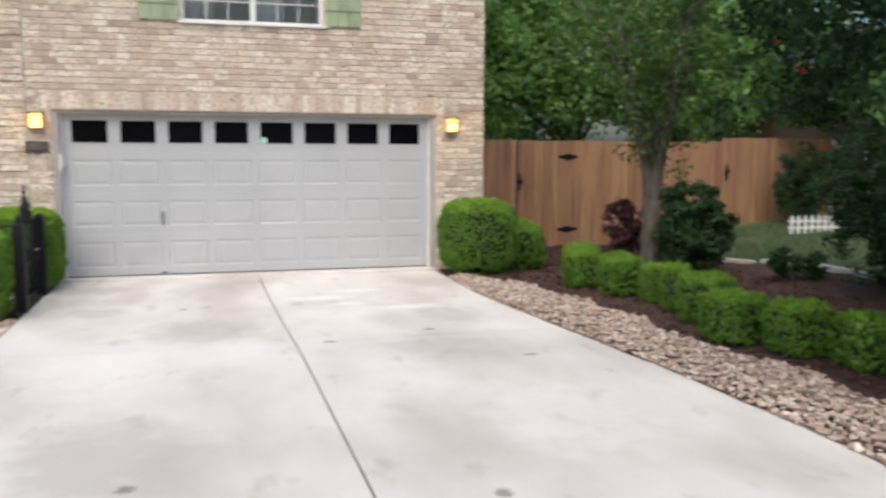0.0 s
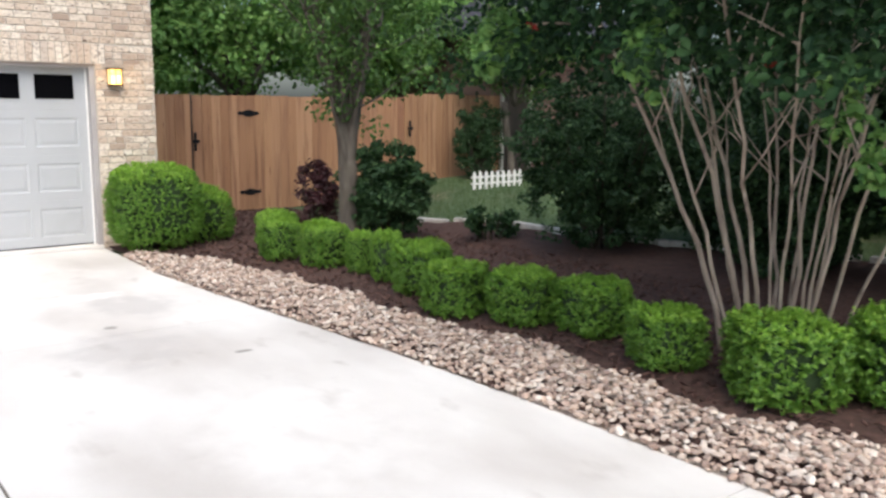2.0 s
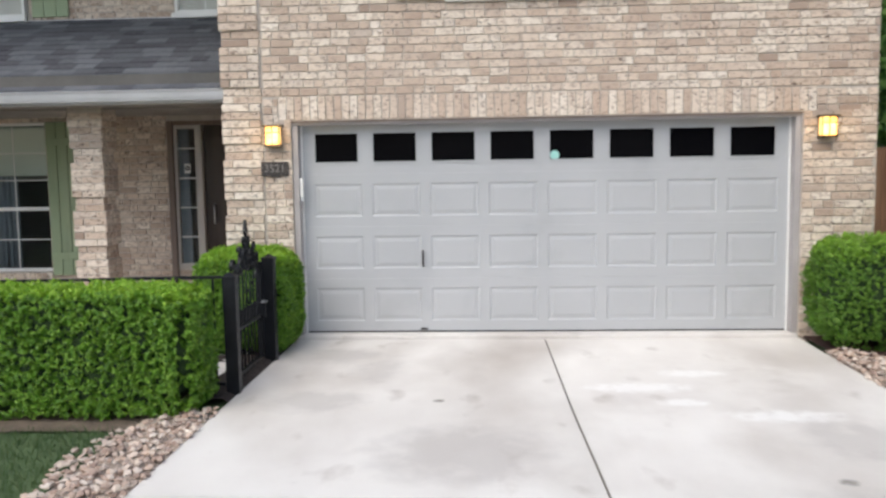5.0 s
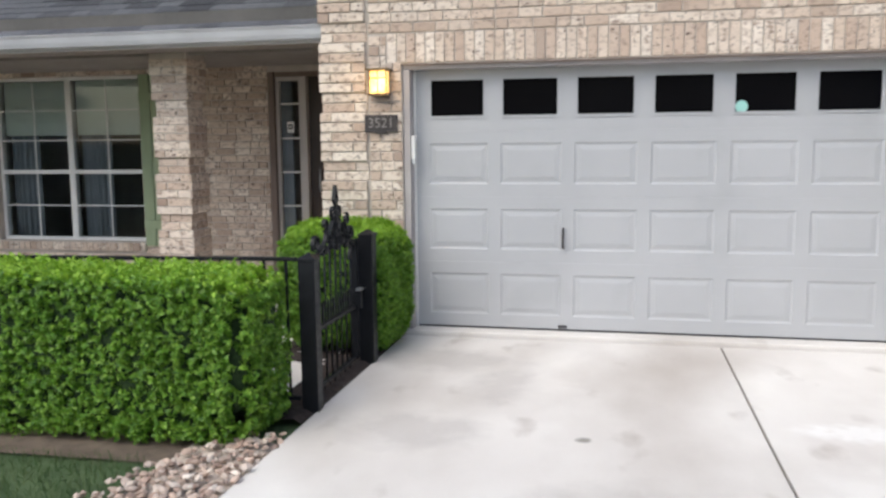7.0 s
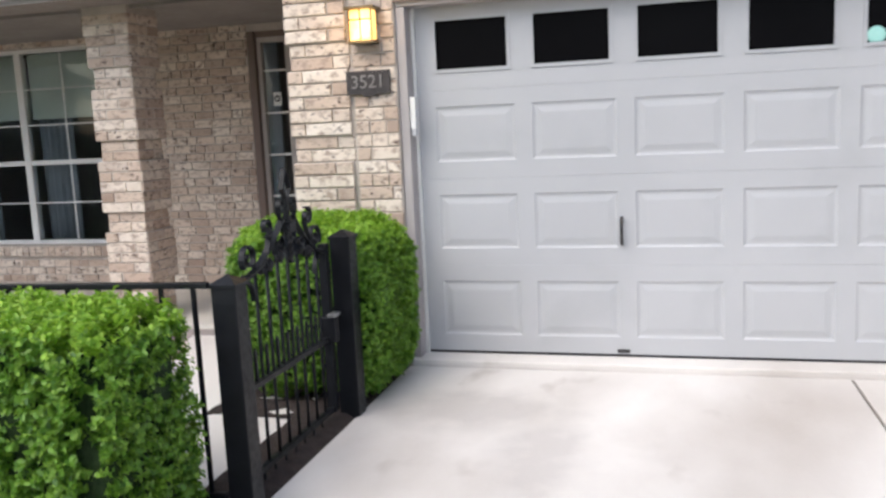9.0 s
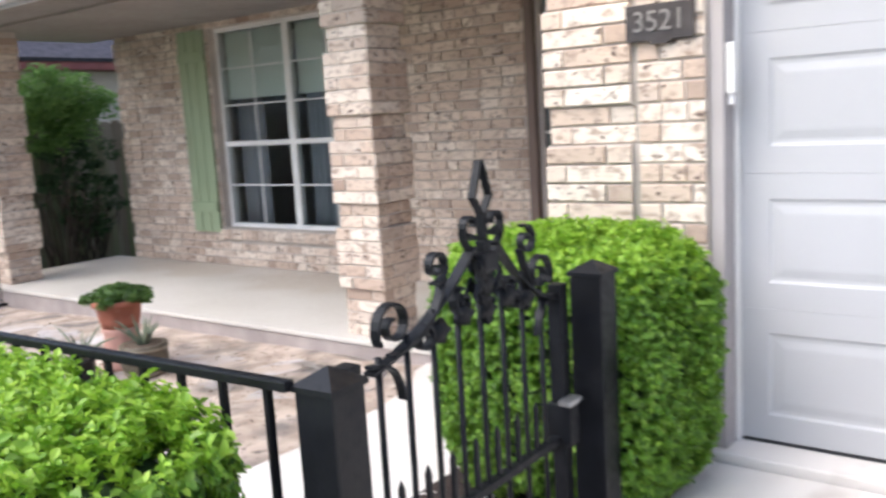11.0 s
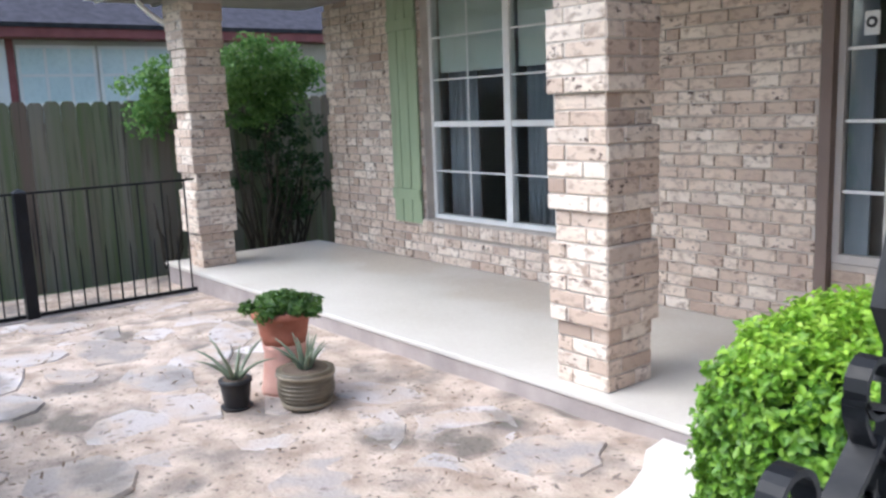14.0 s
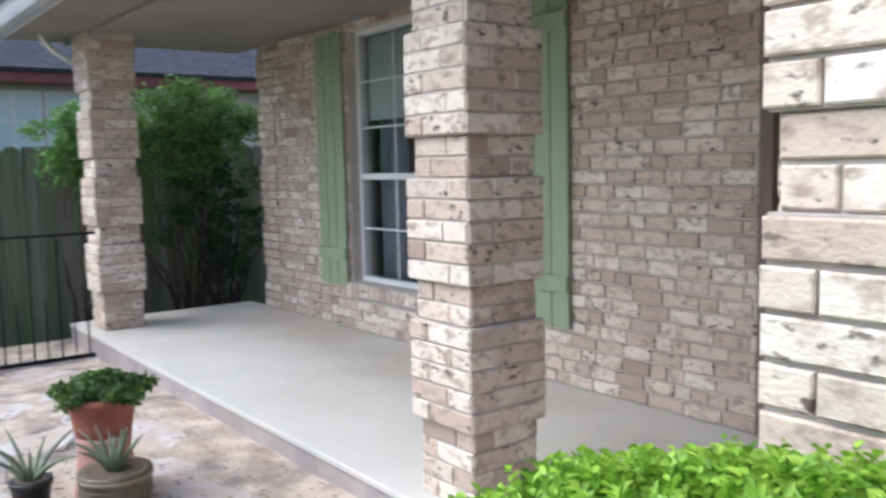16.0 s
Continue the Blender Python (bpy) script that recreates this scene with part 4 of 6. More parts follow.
    n = 3
    w = (x1 - x0) / n
    for k in range(n):
        part("board", box_bm(x0 + k * w + 0.004, x0 + (k + 1) * w - 0.004, y - 0.034, y - 0.014, z0, z1, 0.003), "shutter", t)
    for zz in (z0 + 0.24, z1 - 0.24):
        part("batten", box_bm(x0 + 0.004, x1 - 0.004, y - 0.05, y - 0.035, zz - 0.045, zz + 0.045, 0.003), "shutter", t)
    part("board_backing", box_bm(x0 + 0.01, x1 - 0.01, y - 0.0138, y - 0.008, z0 + 0.01, z1 - 0.01), "brown_trim", t)
    return t


sash_window("window_1", "white-framed upstairs window with grey panes", UW[0], UW[1], UW[2] + 0.0, UW[3], 0.07, 3, 3, 3, 3.95)
part_sill = part("window_sill", box_bm(UW[0] - 0.04, UW[1] + 0.04, -0.05, 0.058, UW[2] - 0.03, UW[2] - 0.001, 0.006), "white_paint", bpy.data.objects["window_1"])
shutter(1.02, 1.48, 3.20, 4.60, -0.006, "upstairs shutters")
shutter(3.30, 3.74, 3.20, 4.60, -0.006, "upstairs shutters")

# ---- porch wing ----
PW, PX0, FLOOR = 2.07, -6.80, 0.085
WIN = (-5.34, -3.50, 0.44, 2.26)
wall_p = thing("wall_porch", "cream and tan mottled brick porch wall", "wall", kind="structure")
bm = bmesh.new()
box(bm, PX0, WIN[0], PW + 0.004, PW + 0.2, -0.1, 2.6)
box(bm, WIN[1], -1.993, PW + 0.004, PW + 0.2, -0.1, 2.6)
box(bm, WIN[0], WIN[1], PW + 0.004, PW + 0.2, -0.1, WIN[2])
box(bm, WIN[0], WIN[1], PW + 0.004, PW + 0.2, WIN[3], 2.6)
box(bm, -1.993, GX0 - 0.002, PW + 0.004, PW + 0.2, 2.25, 2.6)
box(bm, -1.923, -1.623, PW + 0.034, PW + 0.2, -0.1, 0.475)
part("backing", bm, "mortar", wall_p, "recessed mortar joints")
upper = thing("wall_upper", "mottled brick upstairs wall above the porch roof", "wall", kind="structure")
part("backing", box_bm(PX0, GX0, PW + 0.004, PW + 0.2, 3.3, TOP), "mortar", upper)
part("flashing", box_bm(PX0, GX0 - 0.002, PW - 0.02, PW + 0.002, 3.26, 3.47, 0.004), "siding", upper, "pale grey flashing board")

sash_window("window_2", "white-framed porch window with lowered blind", *WIN[:2], WIN[2], WIN[3], PW + 0.09, 2, 3, 2, 1.212, True, 1.62)
shutter(-5.745, -5.36, 0.40, 2.26, PW - 0.006, "porch shutters")
shutter(-3.475, -3.085, 0.40, 2.26, PW - 0.006, "porch shutters")
for wx0, wx1 in ((-1.80, -0.75), (-4.6, -3.62)):
    w3 = sash_window("window_3", "white-framed upstairs window above the porch roof", wx0, wx1, 3.5, 4.7, PW - 0.06, 2, 2, 3, 4.1, False)
    part("window_sill", box_bm(wx0 - 0.03, wx1 + 0.03, PW - 0.12, PW - 0.072, 3.44, 3.499, 0.005), "white_paint", w3)
shutter(-3.55, -3.1, 3.5, 4.7, PW - 0.006, "upper porch shutters")

entry = thing("front_door", "dark brown front door set in shadow", "door", kind="structure")
part("leaf", box_bm(-1.581, -0.72, PW + 0.10, PW + 0.15, FLOOR + 0.002, 2.2, 0.004), "dark_door", entry)
for a, b, c, d in ((-1.44, -1.16, 1.2, 2.05), (-1.08, -0.8, 1.2, 2.05), (-1.44, -1.16, 0.3, 1.05), (-1.08, -0.8, 0.3, 1.05)):
    part("panel", box_bm(a, b, PW + 0.088, PW + 0.0995, c, d, 0.006), "dark_door", entry)
part("door_handle", tube(bmesh.new(), [(-1.46, PW + 0.06, 1.0), (-1.46, PW + 0.05, 1.12), (-1.46, PW + 0.06, 1.24)], 0.012, 8), "steel", entry, "pale metal handle", True)
part("head", box_bm(-1.923, -0.68, PW + 0.01, PW + 0.16, 2.2, 2.248), "brown_trim", entry)
part("trim", box_bm(-1.990, -1.925, PW - 0.020, PW + 0.16, FLOOR, 2.248, 0.004), "brown_trim", entry, "dark brown painted trim board")
part("trim", box_bm(-1.621, -1.583, PW + 0.02, PW + 0.16, FLOOR, 2.199, 0.004), "casing", entry, "faded grey-brown painted casing")
sl = thing("sidelight", "narrow white-framed glazed sidelight beside the front door", "sidelight", kind="structure")
bm = bmesh.new()
for q in ((-1.923, -1.888, 0.48, 2.198), (-1.668, -1.623, 0.48, 2.198), (-1.888, -1.668, 0.48, 0.525), (-1.888, -1.668, 2.155, 2.198)):
    box(bm, q[0], q[1], PW + 0.03, PW + 0.1, q[2], q[3])
part("window_frame", bm, "casing", sl)
pane = part("pane", box_bm(-1.888, -1.668, PW + 0.06, PW + 0.064, 0.525, 2.155), "pane", sl, "clear window glass")
pane.visible_shadow = False
for zz in (0.848, 1.205, 1.562, 1.92):
    part("glazing_bar", box_bm(-1.888, -1.668, PW + 0.048, PW + 0.0595, zz - 0.008, zz + 0.008), "white_paint", sl)
part("curtain", box_bm(-1.883, -1.758, PW + 0.075, PW + 0.09, 0.525, 2.155), "curtain", sl, "grey-blue curtain behind the glass")
# flat dark board in place of an unlit hallway
part("backing", box_bm(-1.918, -1.628, PW + 0.17, PW + 0.19, 0.48, 2.19), "room", sl, "dark backing board standing for the dim hallway")
part("alarm_sign", box_bm(-1.812, -1.737, PW + 0.052, PW + 0.058, 1.62, 1.735, 0.002), "white_paint", sl, "small white square sign with a dark ring")
ring = part("ring", lathe(bmesh.new(), [(0.028, 0), (0.028, 0.002), (0.017, 0.003)], 18), "black_plastic", sl)
ring.matrix_basis = Matrix.Translation((-1.7745, PW + 0.0515, 1.682)) @ Matrix.Rotation(radians(90), 4, "X")
hole = part("ring_centre", lathe(bmesh.new(), [(0.013, 0.0), (0.013, 0.004)], 14), "white_paint", sl)
hole.matrix_basis = Matrix.Translation((-1.7745, PW + 0.0515, 1.682)) @ Matrix.Rotation(radians(90), 4, "X")

porch = thing("porch_floor", "smooth pale concrete porch slab", "porch", kind="structure")
part("slab", box_bm(-7.15, GX0 - 0.002, 0.50, PW + 0.002, FLOOR - 0.03, FLOOR, 0.008), "porch_floor", porch)
part("slab_edge", box_bm(-7.14, GX0 - 0.004, 0.51, PW, -0.2, FLOOR - 0.031), "slab_edge", porch, "grey slab edge")


def pillar(x0, y0, label):
    """A brick pillar whose courses stand proud in bands of five, with two flush ones between."""
    t = thing("porch_pillar", label, "pillar", (0, 0, 0), "porch pillars", "structure")
    x1, y1, ztop = x0 + 0.335, y0 + 0.335, 2.31
    spots = []
    n = int((ztop - FLOOR) / COURSE)

    def proud_by(i):
        if i >= n - 2:
            return 0.032
        return 0.024 if i >= 4 and (i - 4) % 7 < 5 else 0.0

    bm = bmesh.new()
    for i in range(n):
        d = 0.0225 - proud_by(i)
        box(bm, x0 + d, x1 - d, y0 + d, y1 - d, FLOOR + i * COURSE, ztop if i == n - 1 else FLOOR + (i + 1) * COURSE)
    part("backing", bm, "mortar", t, "recessed mortar joints")
    for i in range(n):
        z0 = FLOOR + i * COURSE
        out = proud_by(i)
        sides = ((face_y(y0 + 0.0265), x0, x1), (face_px(x1 - 0.0265), y0, y1), (face_mx(x0 + 0.0265), y0, y1), (face_py(y1 - 0.0265), x0, x1))
        for k, (pl, lo, hi) in enumerate(sides):
            lo_u, w = lo + 0.0165 - out, hi - lo - 0.033 + 2 * out
            cut = w * ((0.70 if (i // 2) % 2 else 0.62) if (i + k) % 2 else 0.32)
            for a, b in ((0, cut), (cut, w)):
                spots.append((pl(lo_u + (a + b) / 2, z0 + COURSE / 2, out), b - a - 0.008, COURSE - 0.009))
    return t, spots


PILLARS = [pillar(-2.445, 0.57, "square mottled brick porch pillar with banded courses"), pillar(-6.88, 0.59, "square mottled brick porch pillar beside a white downspout")]

roof = thing("porch_roof", "dark grey shingled lean-to porch roof", "roof", kind="structure")
EY, EZ, RY, RZ = 0.14, 2.44, PW - 0.002, 3.46
slope = math.atan2(RZ - EZ, RY - EY)
bm = bmesh.new()
v = [bm.verts.new(p) for p in ((-7.25, EY, EZ - 0.03), (GX0 - 0.003, EY, EZ - 0.03), (GX0 - 0.003, RY, RZ - 0.03), (-7.25, RY, RZ - 0.03), (-7.25, EY, EZ - 0.005), (GX0 - 0.003, EY, EZ - 0.005), (GX0 - 0.003, RY, RZ - 0.005), (-7.25, RY, RZ - 0.005))]
for q in ((3, 2, 1, 0), (4, 5, 6, 7), (0, 1, 5, 4), (1, 2, 6, 5), (2, 3, 7, 6), (3, 0, 4, 7)):
    bm.faces.new([v[i] for i in q])
part("deck", bm, "brown_trim", roof)
part("fascia", box_bm(-7.25, GX0 - 0.004, EY, EY + 0.022, 2.30, EZ - 0.032, 0.003), "gutter", roof)
bm = bmesh.new()
prof = [(EY - 0.002, 2.325), (EY - 0.075, 2.325), (EY - 0.09, 2.36), (EY - 0.10, 2.40), (EY - 0.115, 2.425), (EY - 0.105, 2.43), (EY - 0.085, 2.40), (EY - 0.07, 2.34), (EY - 0.002, 2.34)]
ra = [bm.verts.new((-7.27, y, z)) for y, z in prof]
rb = [bm.verts.new((GX0 - 0.006, y, z)) for y, z in prof]
for k in range(len(prof)):
    bm.faces.new((ra[k], ra[(k + 1) % len(prof)], rb[(k + 1) % len(prof)], rb[k]))
bm.faces.new(ra[::-1])
bm.faces.new(rb)
bmesh.ops.recalc_face_normals(bm, faces=bm.faces)
part("gutter", bm, "gutter", roof, "grey metal gutter")
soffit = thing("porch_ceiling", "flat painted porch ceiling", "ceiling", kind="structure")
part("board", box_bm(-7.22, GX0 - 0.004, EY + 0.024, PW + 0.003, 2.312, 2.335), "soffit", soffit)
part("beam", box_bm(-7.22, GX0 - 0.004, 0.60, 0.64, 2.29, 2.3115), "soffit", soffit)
gable = thing("porch_gable", "brick gable end closing the porch roof", "wall", kind="structure")
bm = bmesh.new()
g0 = [bm.verts.new((x, y, z)) for x in (-7.21, -7.13) for y, z in ((EY + 0.03, 2.34), (PW, 2.34), (PW, RZ - 0.035), (EY + 0.03, EZ - 0.035))]
for q in ((0, 1, 2, 3), (7, 6, 5, 4), (0, 4, 5, 1), (1, 5, 6, 2), (2, 6, 7, 3), (3, 7, 4, 0)):
    bm.faces.new([g0[i] for i in q])
part("panel", bm, "siding", gable)
spout = thing("downspout", "white metal downspout elbow and pipe on a pillar", "downspout")
bm = bmesh.new()
tube(bm, [(-6.86, 0.36, 2.325), (-6.86, 0.37, 2.27), (-6.89, 0.47, 2.19), (-6.925, 0.60, 2.12), (-6.93, 0.70, 2.02), (-6.93, 0.72, -0.05)], 0.022, 10)
part("pipe", bm, "white_paint", spout, "", True)

# main roof, hipped
main = thing("main_roof", "dark grey shingled hip roof", "roof", kind="structure")
bm = bmesh.new()
b4 = [bm.verts.new(p) for p in ((-7.2, -0.4, TOP), (GX1 + 0.4, -0.4, TOP), (GX1 + 0.4, 9.4, TOP), (-7.2, 9.4, TOP))]
r2 = [bm.verts.new(p) for p in ((-2.5, 4.5, TOP + 2.4), (0.9, 4.5, TOP + 2.4))]
for q in ((b4[0], b4[1], r2[1], r2[0]), (b4[1], b4[2], r2[1]), (b4[2], b4[3], r2[0], r2[1]), (b4[3], b4[0], r2[0]), (b4[3], b4[2], b4[1], b4[0])):
    bm.faces.new(q)
part("hip", bm, "shingle", main)


# ---- iron fence and gate ----
def square_post(x, y, z0, h, w, parent, name="post"):
    bm = box_bm(x - w / 2, x + w / 2, y - w / 2, y + w / 2, z0, z0 + h, 0.004)
    post = part(name, bm, "iron", parent)
    bm = bmesh.new()
    c = w / 2 + 0.006
    low = [bm.verts.new((x + a * c, y + b * c, z0 + h + 0.0005)) for a, b in ((-1, -1), (1, -1), (1, 1), (-1, 1))]
    mid = [bm.verts.new((x + a * c, y + b * c, z0 + h + 0.012)) for a, b in ((-1, -1), (1, -1), (1, 1), (-1, 1))]
    tip = bm.verts.new((x, y, z0 + h + 0.045))
    bm.faces.new(low[::-1])
    for k in range(4):
        bm.faces.new((low[k], low[(k + 1) % 4], mid[(k + 1) % 4], mid[k]))
        bm.faces.new((mid[k], mid[(k + 1) % 4], tip))
    part("post_cap", bm, "iron", post)
    return post


PICKET = raw_mesh("picket", [(a * 0.007, b * 0.007, z) for z in (0, 0.77) for a, b in ((-1, -1), (1, -1), (1, 1), (-1, 1))], [(0, 1, 5, 4), (1, 2, 6, 5), (2, 3, 7, 6), (3, 0, 4, 7), (4, 5, 6, 7), (3, 2, 1, 0)])
PICKET.materials.append(M["iron"])
SPIKE = raw_mesh("spike", [(a * 0.006, b * 0.006, z) for z in (0, 0.26) for a, b in ((-1, -1), (1, -1), (1, 1), (-1, 1))] + [(0, 0, 0.31)], [(0, 1, 5, 4), (1, 2, 6, 5), (2, 3, 7, 6), (3, 0, 4, 7), (4, 5, 8), (5, 6, 8), (6, 7, 8), (7, 4, 8), (3, 2, 1, 0)])
SPIKE.materials.append(M["iron"])

fence = thing("iron_fence", "black wrought-iron courtyard fence with slim pickets", "fence")
FY = -2.02
square_post(-0.035, -1.965, -0.02, 0.88, 0.095, fence)
square_post(-6.50, FY, -0.12, 0.98, 0.075, fence)
square_post(-3.3, FY, -0.10, 0.96, 0.06, fence)
part("top_rail", box_bm(-6.46, -0.085, FY - 0.013, FY + 0.013, 0.862, 0.884, 0.004), "iron", fence)
part("bottom_rail", box_bm(-6.46, -0.085, FY - 0.012, FY + 0.012, 0.07, 0.092, 0.003), "iron", fence)
for i in range(49):
    x = -0.147 - i * 0.1285
    ob = link_mesh("picket", PICKET, None, fence)
    ob.location = (x, FY, 0.0925)

corner = Matrix.Translation((-0.035, -1.965, 0))
fence.matrix_world = corner @ Matrix.Rotation(radians(2.3), 4, "Z") @ Matrix.Rotation(radians(-0.35), 4, "Y") @ corner.inverted()

side = thing("iron_side_fence", "black wrought-iron side fence with tall and short spiked pickets", "fence")
SX = -6.50
square_post(SX, -0.76, -0.12, 0.96, 0.085, side)
part("top_rail", box_bm(SX - 0.008, SX + 0.008, -2.22, -0.81, 0.835, 0.852), "iron", side)
part("top_rail", box_bm(SX - 0.008, SX + 0.008, -0.71, 0.56, 0.835, 0.852), "iron", side)
part("bottom_rail", box_bm(SX - 0.016, SX + 0.016, -2.22, -0.81, -0.075, -0.05), "iron", side)
part("bottom_rail", box_bm(SX - 0.016, SX + 0.016, -0.71, 0.56, -0.075, -0.05), "iron", side)
for i in range(29):
    y = -2.185 + i * 0.095
    if abs(y + 0.76) < 0.07:
        continue
    tall = i % 2 == 0
    ob = link_mesh("picket", PICKET if tall else SPIKE, None, side)
    ob.location = (SX, y, -0.0495)
    ob.scale = (0.8, 0.8, 1.147 if tall else 1.5)
curb = tagged(part("curb", box_bm(SX - 0.12, SX + 0.05, -1.95, 0.5, -0.2, -0.082, 0.01), "slab_edge"), "low grey concrete curb under the side fence", "curb", kind="structure")


def spiral(cy, cz, r0, r1, a0, turns, n=26):
    return [(cy + (r0 + (r1 - r0) * i / n) * math.cos(a0 + turns * 2 * math.pi * i / n), cz + (r0 + (r1 - r0) * i / n) * math.sin(a0 + turns * 2 * math.pi * i / n)) for i in range(n + 1)]


def arc(p0, p1, p2, n=10):
    return [((1 - k) ** 2 * p0[0] + 2 * k * (1 - k) * p1[0] + k * k * p2[0], (1 - k) ** 2 * p0[1] + 2 * k * (1 - k) * p1[1] + k * k * p2[1]) for k in (i / n for i in range(n + 1))]


gate = thing("iron_gate", "black wrought-iron gate with scrollwork and a spear finial", "gate", (-0.09, 0, 0))
G0, G1, GM = -1.865, -0.985, -1.348
square_post(0.055, -0.87, -0.02, 0.90, 0.10, gate, "gate_post")
for yy in (G0, G1):
    part("stile", box_bm(-0.021, 0.021, yy - 0.022, yy + 0.022, 0.05, 0.87, 0.003), "iron", gate)
part("gate_rail", box_bm(-0.014, 0.014, G0 + 0.017, G1 - 0.017, 0.05, 0.075, 0.003), "iron", gate)
part("gate_rail", box_bm(-0.014, 0.014, G0 + 0.017, G1 - 0.017, 0.40, 0.425, 0.003), "iron", gate)
for i in range(8):
    y = G0 + 0.098 * (i + 1)
    top = 0.86 + 0.14 * max(0.0, 1 - abs(y - GM) / 0.40)
    part("gate_bar", tube(bmesh.new(), [(0, y, 0.076), (0, y, top)], 0.0075, 6), "iron", gate, "", True)
for i in range(7):
    y = G0 + 0.098 * (i + 1.5)
    ob = link_mesh("spike", SPIKE, None, gate)
    ob.location = (0, y, 0.4255)
    ob.scale = (1, 1, 0.45)
for s in (-1, 1):
    half = 0.45 if s < 0 else 0.35
    bm = strap(bmesh.new(), arc((GM + s * half, 0.83), (GM + s * half * 0.55, 0.86), (GM + s * 0.05, 1.04), 12), 0.03, 0.008)
    part("arch_bar", bm, "iron", gate)
    bm = strap(bmesh.new(), spiral(GM + s * (half - 0.085), 0.918, 0.015, 0.060, math.radians(90), -s * 1.35), 0.025, 0.007)
    part("scroll", bm, "iron", gate)
    bm = strap(bmesh.new(), arc((GM + s * (half - 0.07), 0.852), (GM + s * 0.22, 0.85), (GM + s * 0.17, 1.0), 10), 0.025, 0.007)
    part("scroll", bm, "iron", gate)
    bm = strap(bmesh.new(), spiral(GM + s * 0.20, 1.02, 0.012, 0.042, math.radians(0), s * 1.3), 0.024, 0.007)
    part("scroll", bm, "iron", gate)
    bm = strap(bmesh.new(), spiral(GM + s * 0.105, 0.915, 0.010, 0.036, math.radians(200), s * 1.3), 0.028, 0.007)
    part("scroll", bm, "iron", gate)
    bm = strap(bmesh.new(), spiral(GM + s * (half - 0.19), 0.862, 0.010, 0.034, math.radians(20), -s * 1.2), 0.026, 0.007)
    part("scroll", bm, "iron", gate)
    bm = strap(bmesh.new(), arc((GM + s * half, 0.845), (GM + s * (half - 0.10), 0.845), (GM + s * (half - 0.105), 0.745), 8), 0.022, 0.007)
    part("scroll", bm, "iron", gate)
    # curls and folded strap of the finial
    bm = strap(bmesh.new(), spiral(GM + s * 0.054, 1.094, 0.014, 0.037, math.radians(200 if s > 0 else -20), -s * 0.9, 14) + arc((GM + s * 0.087, 1.080), (GM + s * 0.076, 1.035), (GM + s * 0.014, 0.995), 6), 0.022, 0.006)
    part("finial_curl", bm, "iron", gate)
    bm = strap(bmesh.new(), [(GM + s * 0.003, 1.248), (GM + s * 0.006, 1.240), (GM + s * 0.037, 1.160), (GM + s * 0.007, 1.118), (GM + s * 0.006, 1.0)], 0.0215, 0.007)
    part("finial_blade", bm, "iron", gate)
part("finial_collar", box_bm(-0.026, 0.026, GM - 0.034, GM + 0.034, 0.972, 1.022, 0.008), "iron", gate)
part("finial_stem", box_bm(-0.014, 0.014, GM - 0.014, GM + 0.014, 0.84, 1.05, 0.003), "iron", gate)
for s, zz, tilt in ((-1, 0.955, 0.5), (1, 0.955, 0.5), (-1, 0.915, 0.9), (1, 0.915, 0.9), (-1, 0.885, 0.2), (1, 0.885, 0.2)):
    bm = bmesh.new()
    ln = 0.085
    tip = (GM + s * ln * math.sin(tilt), zz + 0.055 - 0.06 * tilt)
    path_pts = arc((GM + s * 0.012, zz), (GM + s * 0.05, zz + 0.06), tip, 7)
    for side in (-1, 1):
        row = []
        for k, (py, pz) in enumerate(path_pts):
            w = 0.020 * math.sin(math.pi * (k + 0.6) / 8)
            row.append((bm.verts.new((side * 0.012, py, pz - w)), bm.verts.new((side * 0.020, py, pz)), bm.verts.new((side * 0.012, py, pz + w))))
        for q, r in zip(row, row[1:]):
            for k in range(2):
                bm.faces.new((q[k], r[k], r[k + 1], q[k + 1]))
    leaf_ob = part("iron_leaf", bm, "iron", gate, "forged leaf")
    leaf_ob.modifiers.new("thick", "SOLIDIFY").thickness = 0.004
for i, (yy, zz) in enumerate(((GM, 0.945), (GM - 0.1, 0.885), (GM + 0.1, 0.885), (GM - 0.2, 0.865), (GM + 0.19, 0.865), (GM, 0.875))):
    bm = bmesh.new()
    bmesh.ops.create_icosphere(bm, subdivisions=2, radius=0.03)
    for q in bm.verts:
        q.co = Vector((q.co.x * 0.7, q.co.y * 1.2, q.co.z)) * (1 + 0.18 * math.sin(5 * math.atan2(q.co.y, q.co.z))) + Vector((0, yy, zz))
    part("rosette", bm, "iron", gate, "", True)
for i in range(16):
    y = G0 + 0.049 * (i + 1)
    if i % 2 == 0 and 0.1 < i:
        part("foot_picket", tube(bmesh.new(), [(0, y, -0.012), (0, y, 0.0495)], 0.006, 5), "iron", gate, "", True)
part("latch_box", box_bm(-0.03, 0.05, -1.02, -0.97, 0.40, 0.52, 0.005), "iron", gate)
part("latch", box_bm(0.02, 0.06, -1.04, -0.965, 0.525, 0.54, 0.003), "steel", gate, "bright steel latch")
for zz in (0.72, 0.25):
    part("hinge", tube(bmesh.new(), [(0.02, -1.94, zz), (0, -1.865, zz)], 0.012, 8), "iron", gate, "", True)

# ---- plants by the courtyard ----
bush("hedge", "long box-clipped bright green hedge along the iron fence", (-2.38, -2.36, 0.422), (2.28, 0.29, 0.437), 12, 150000, 0.0240, "ligustrum", 11, lump=0.07, freq=4, depth=0.22, category="hedge", shrink=0.9)
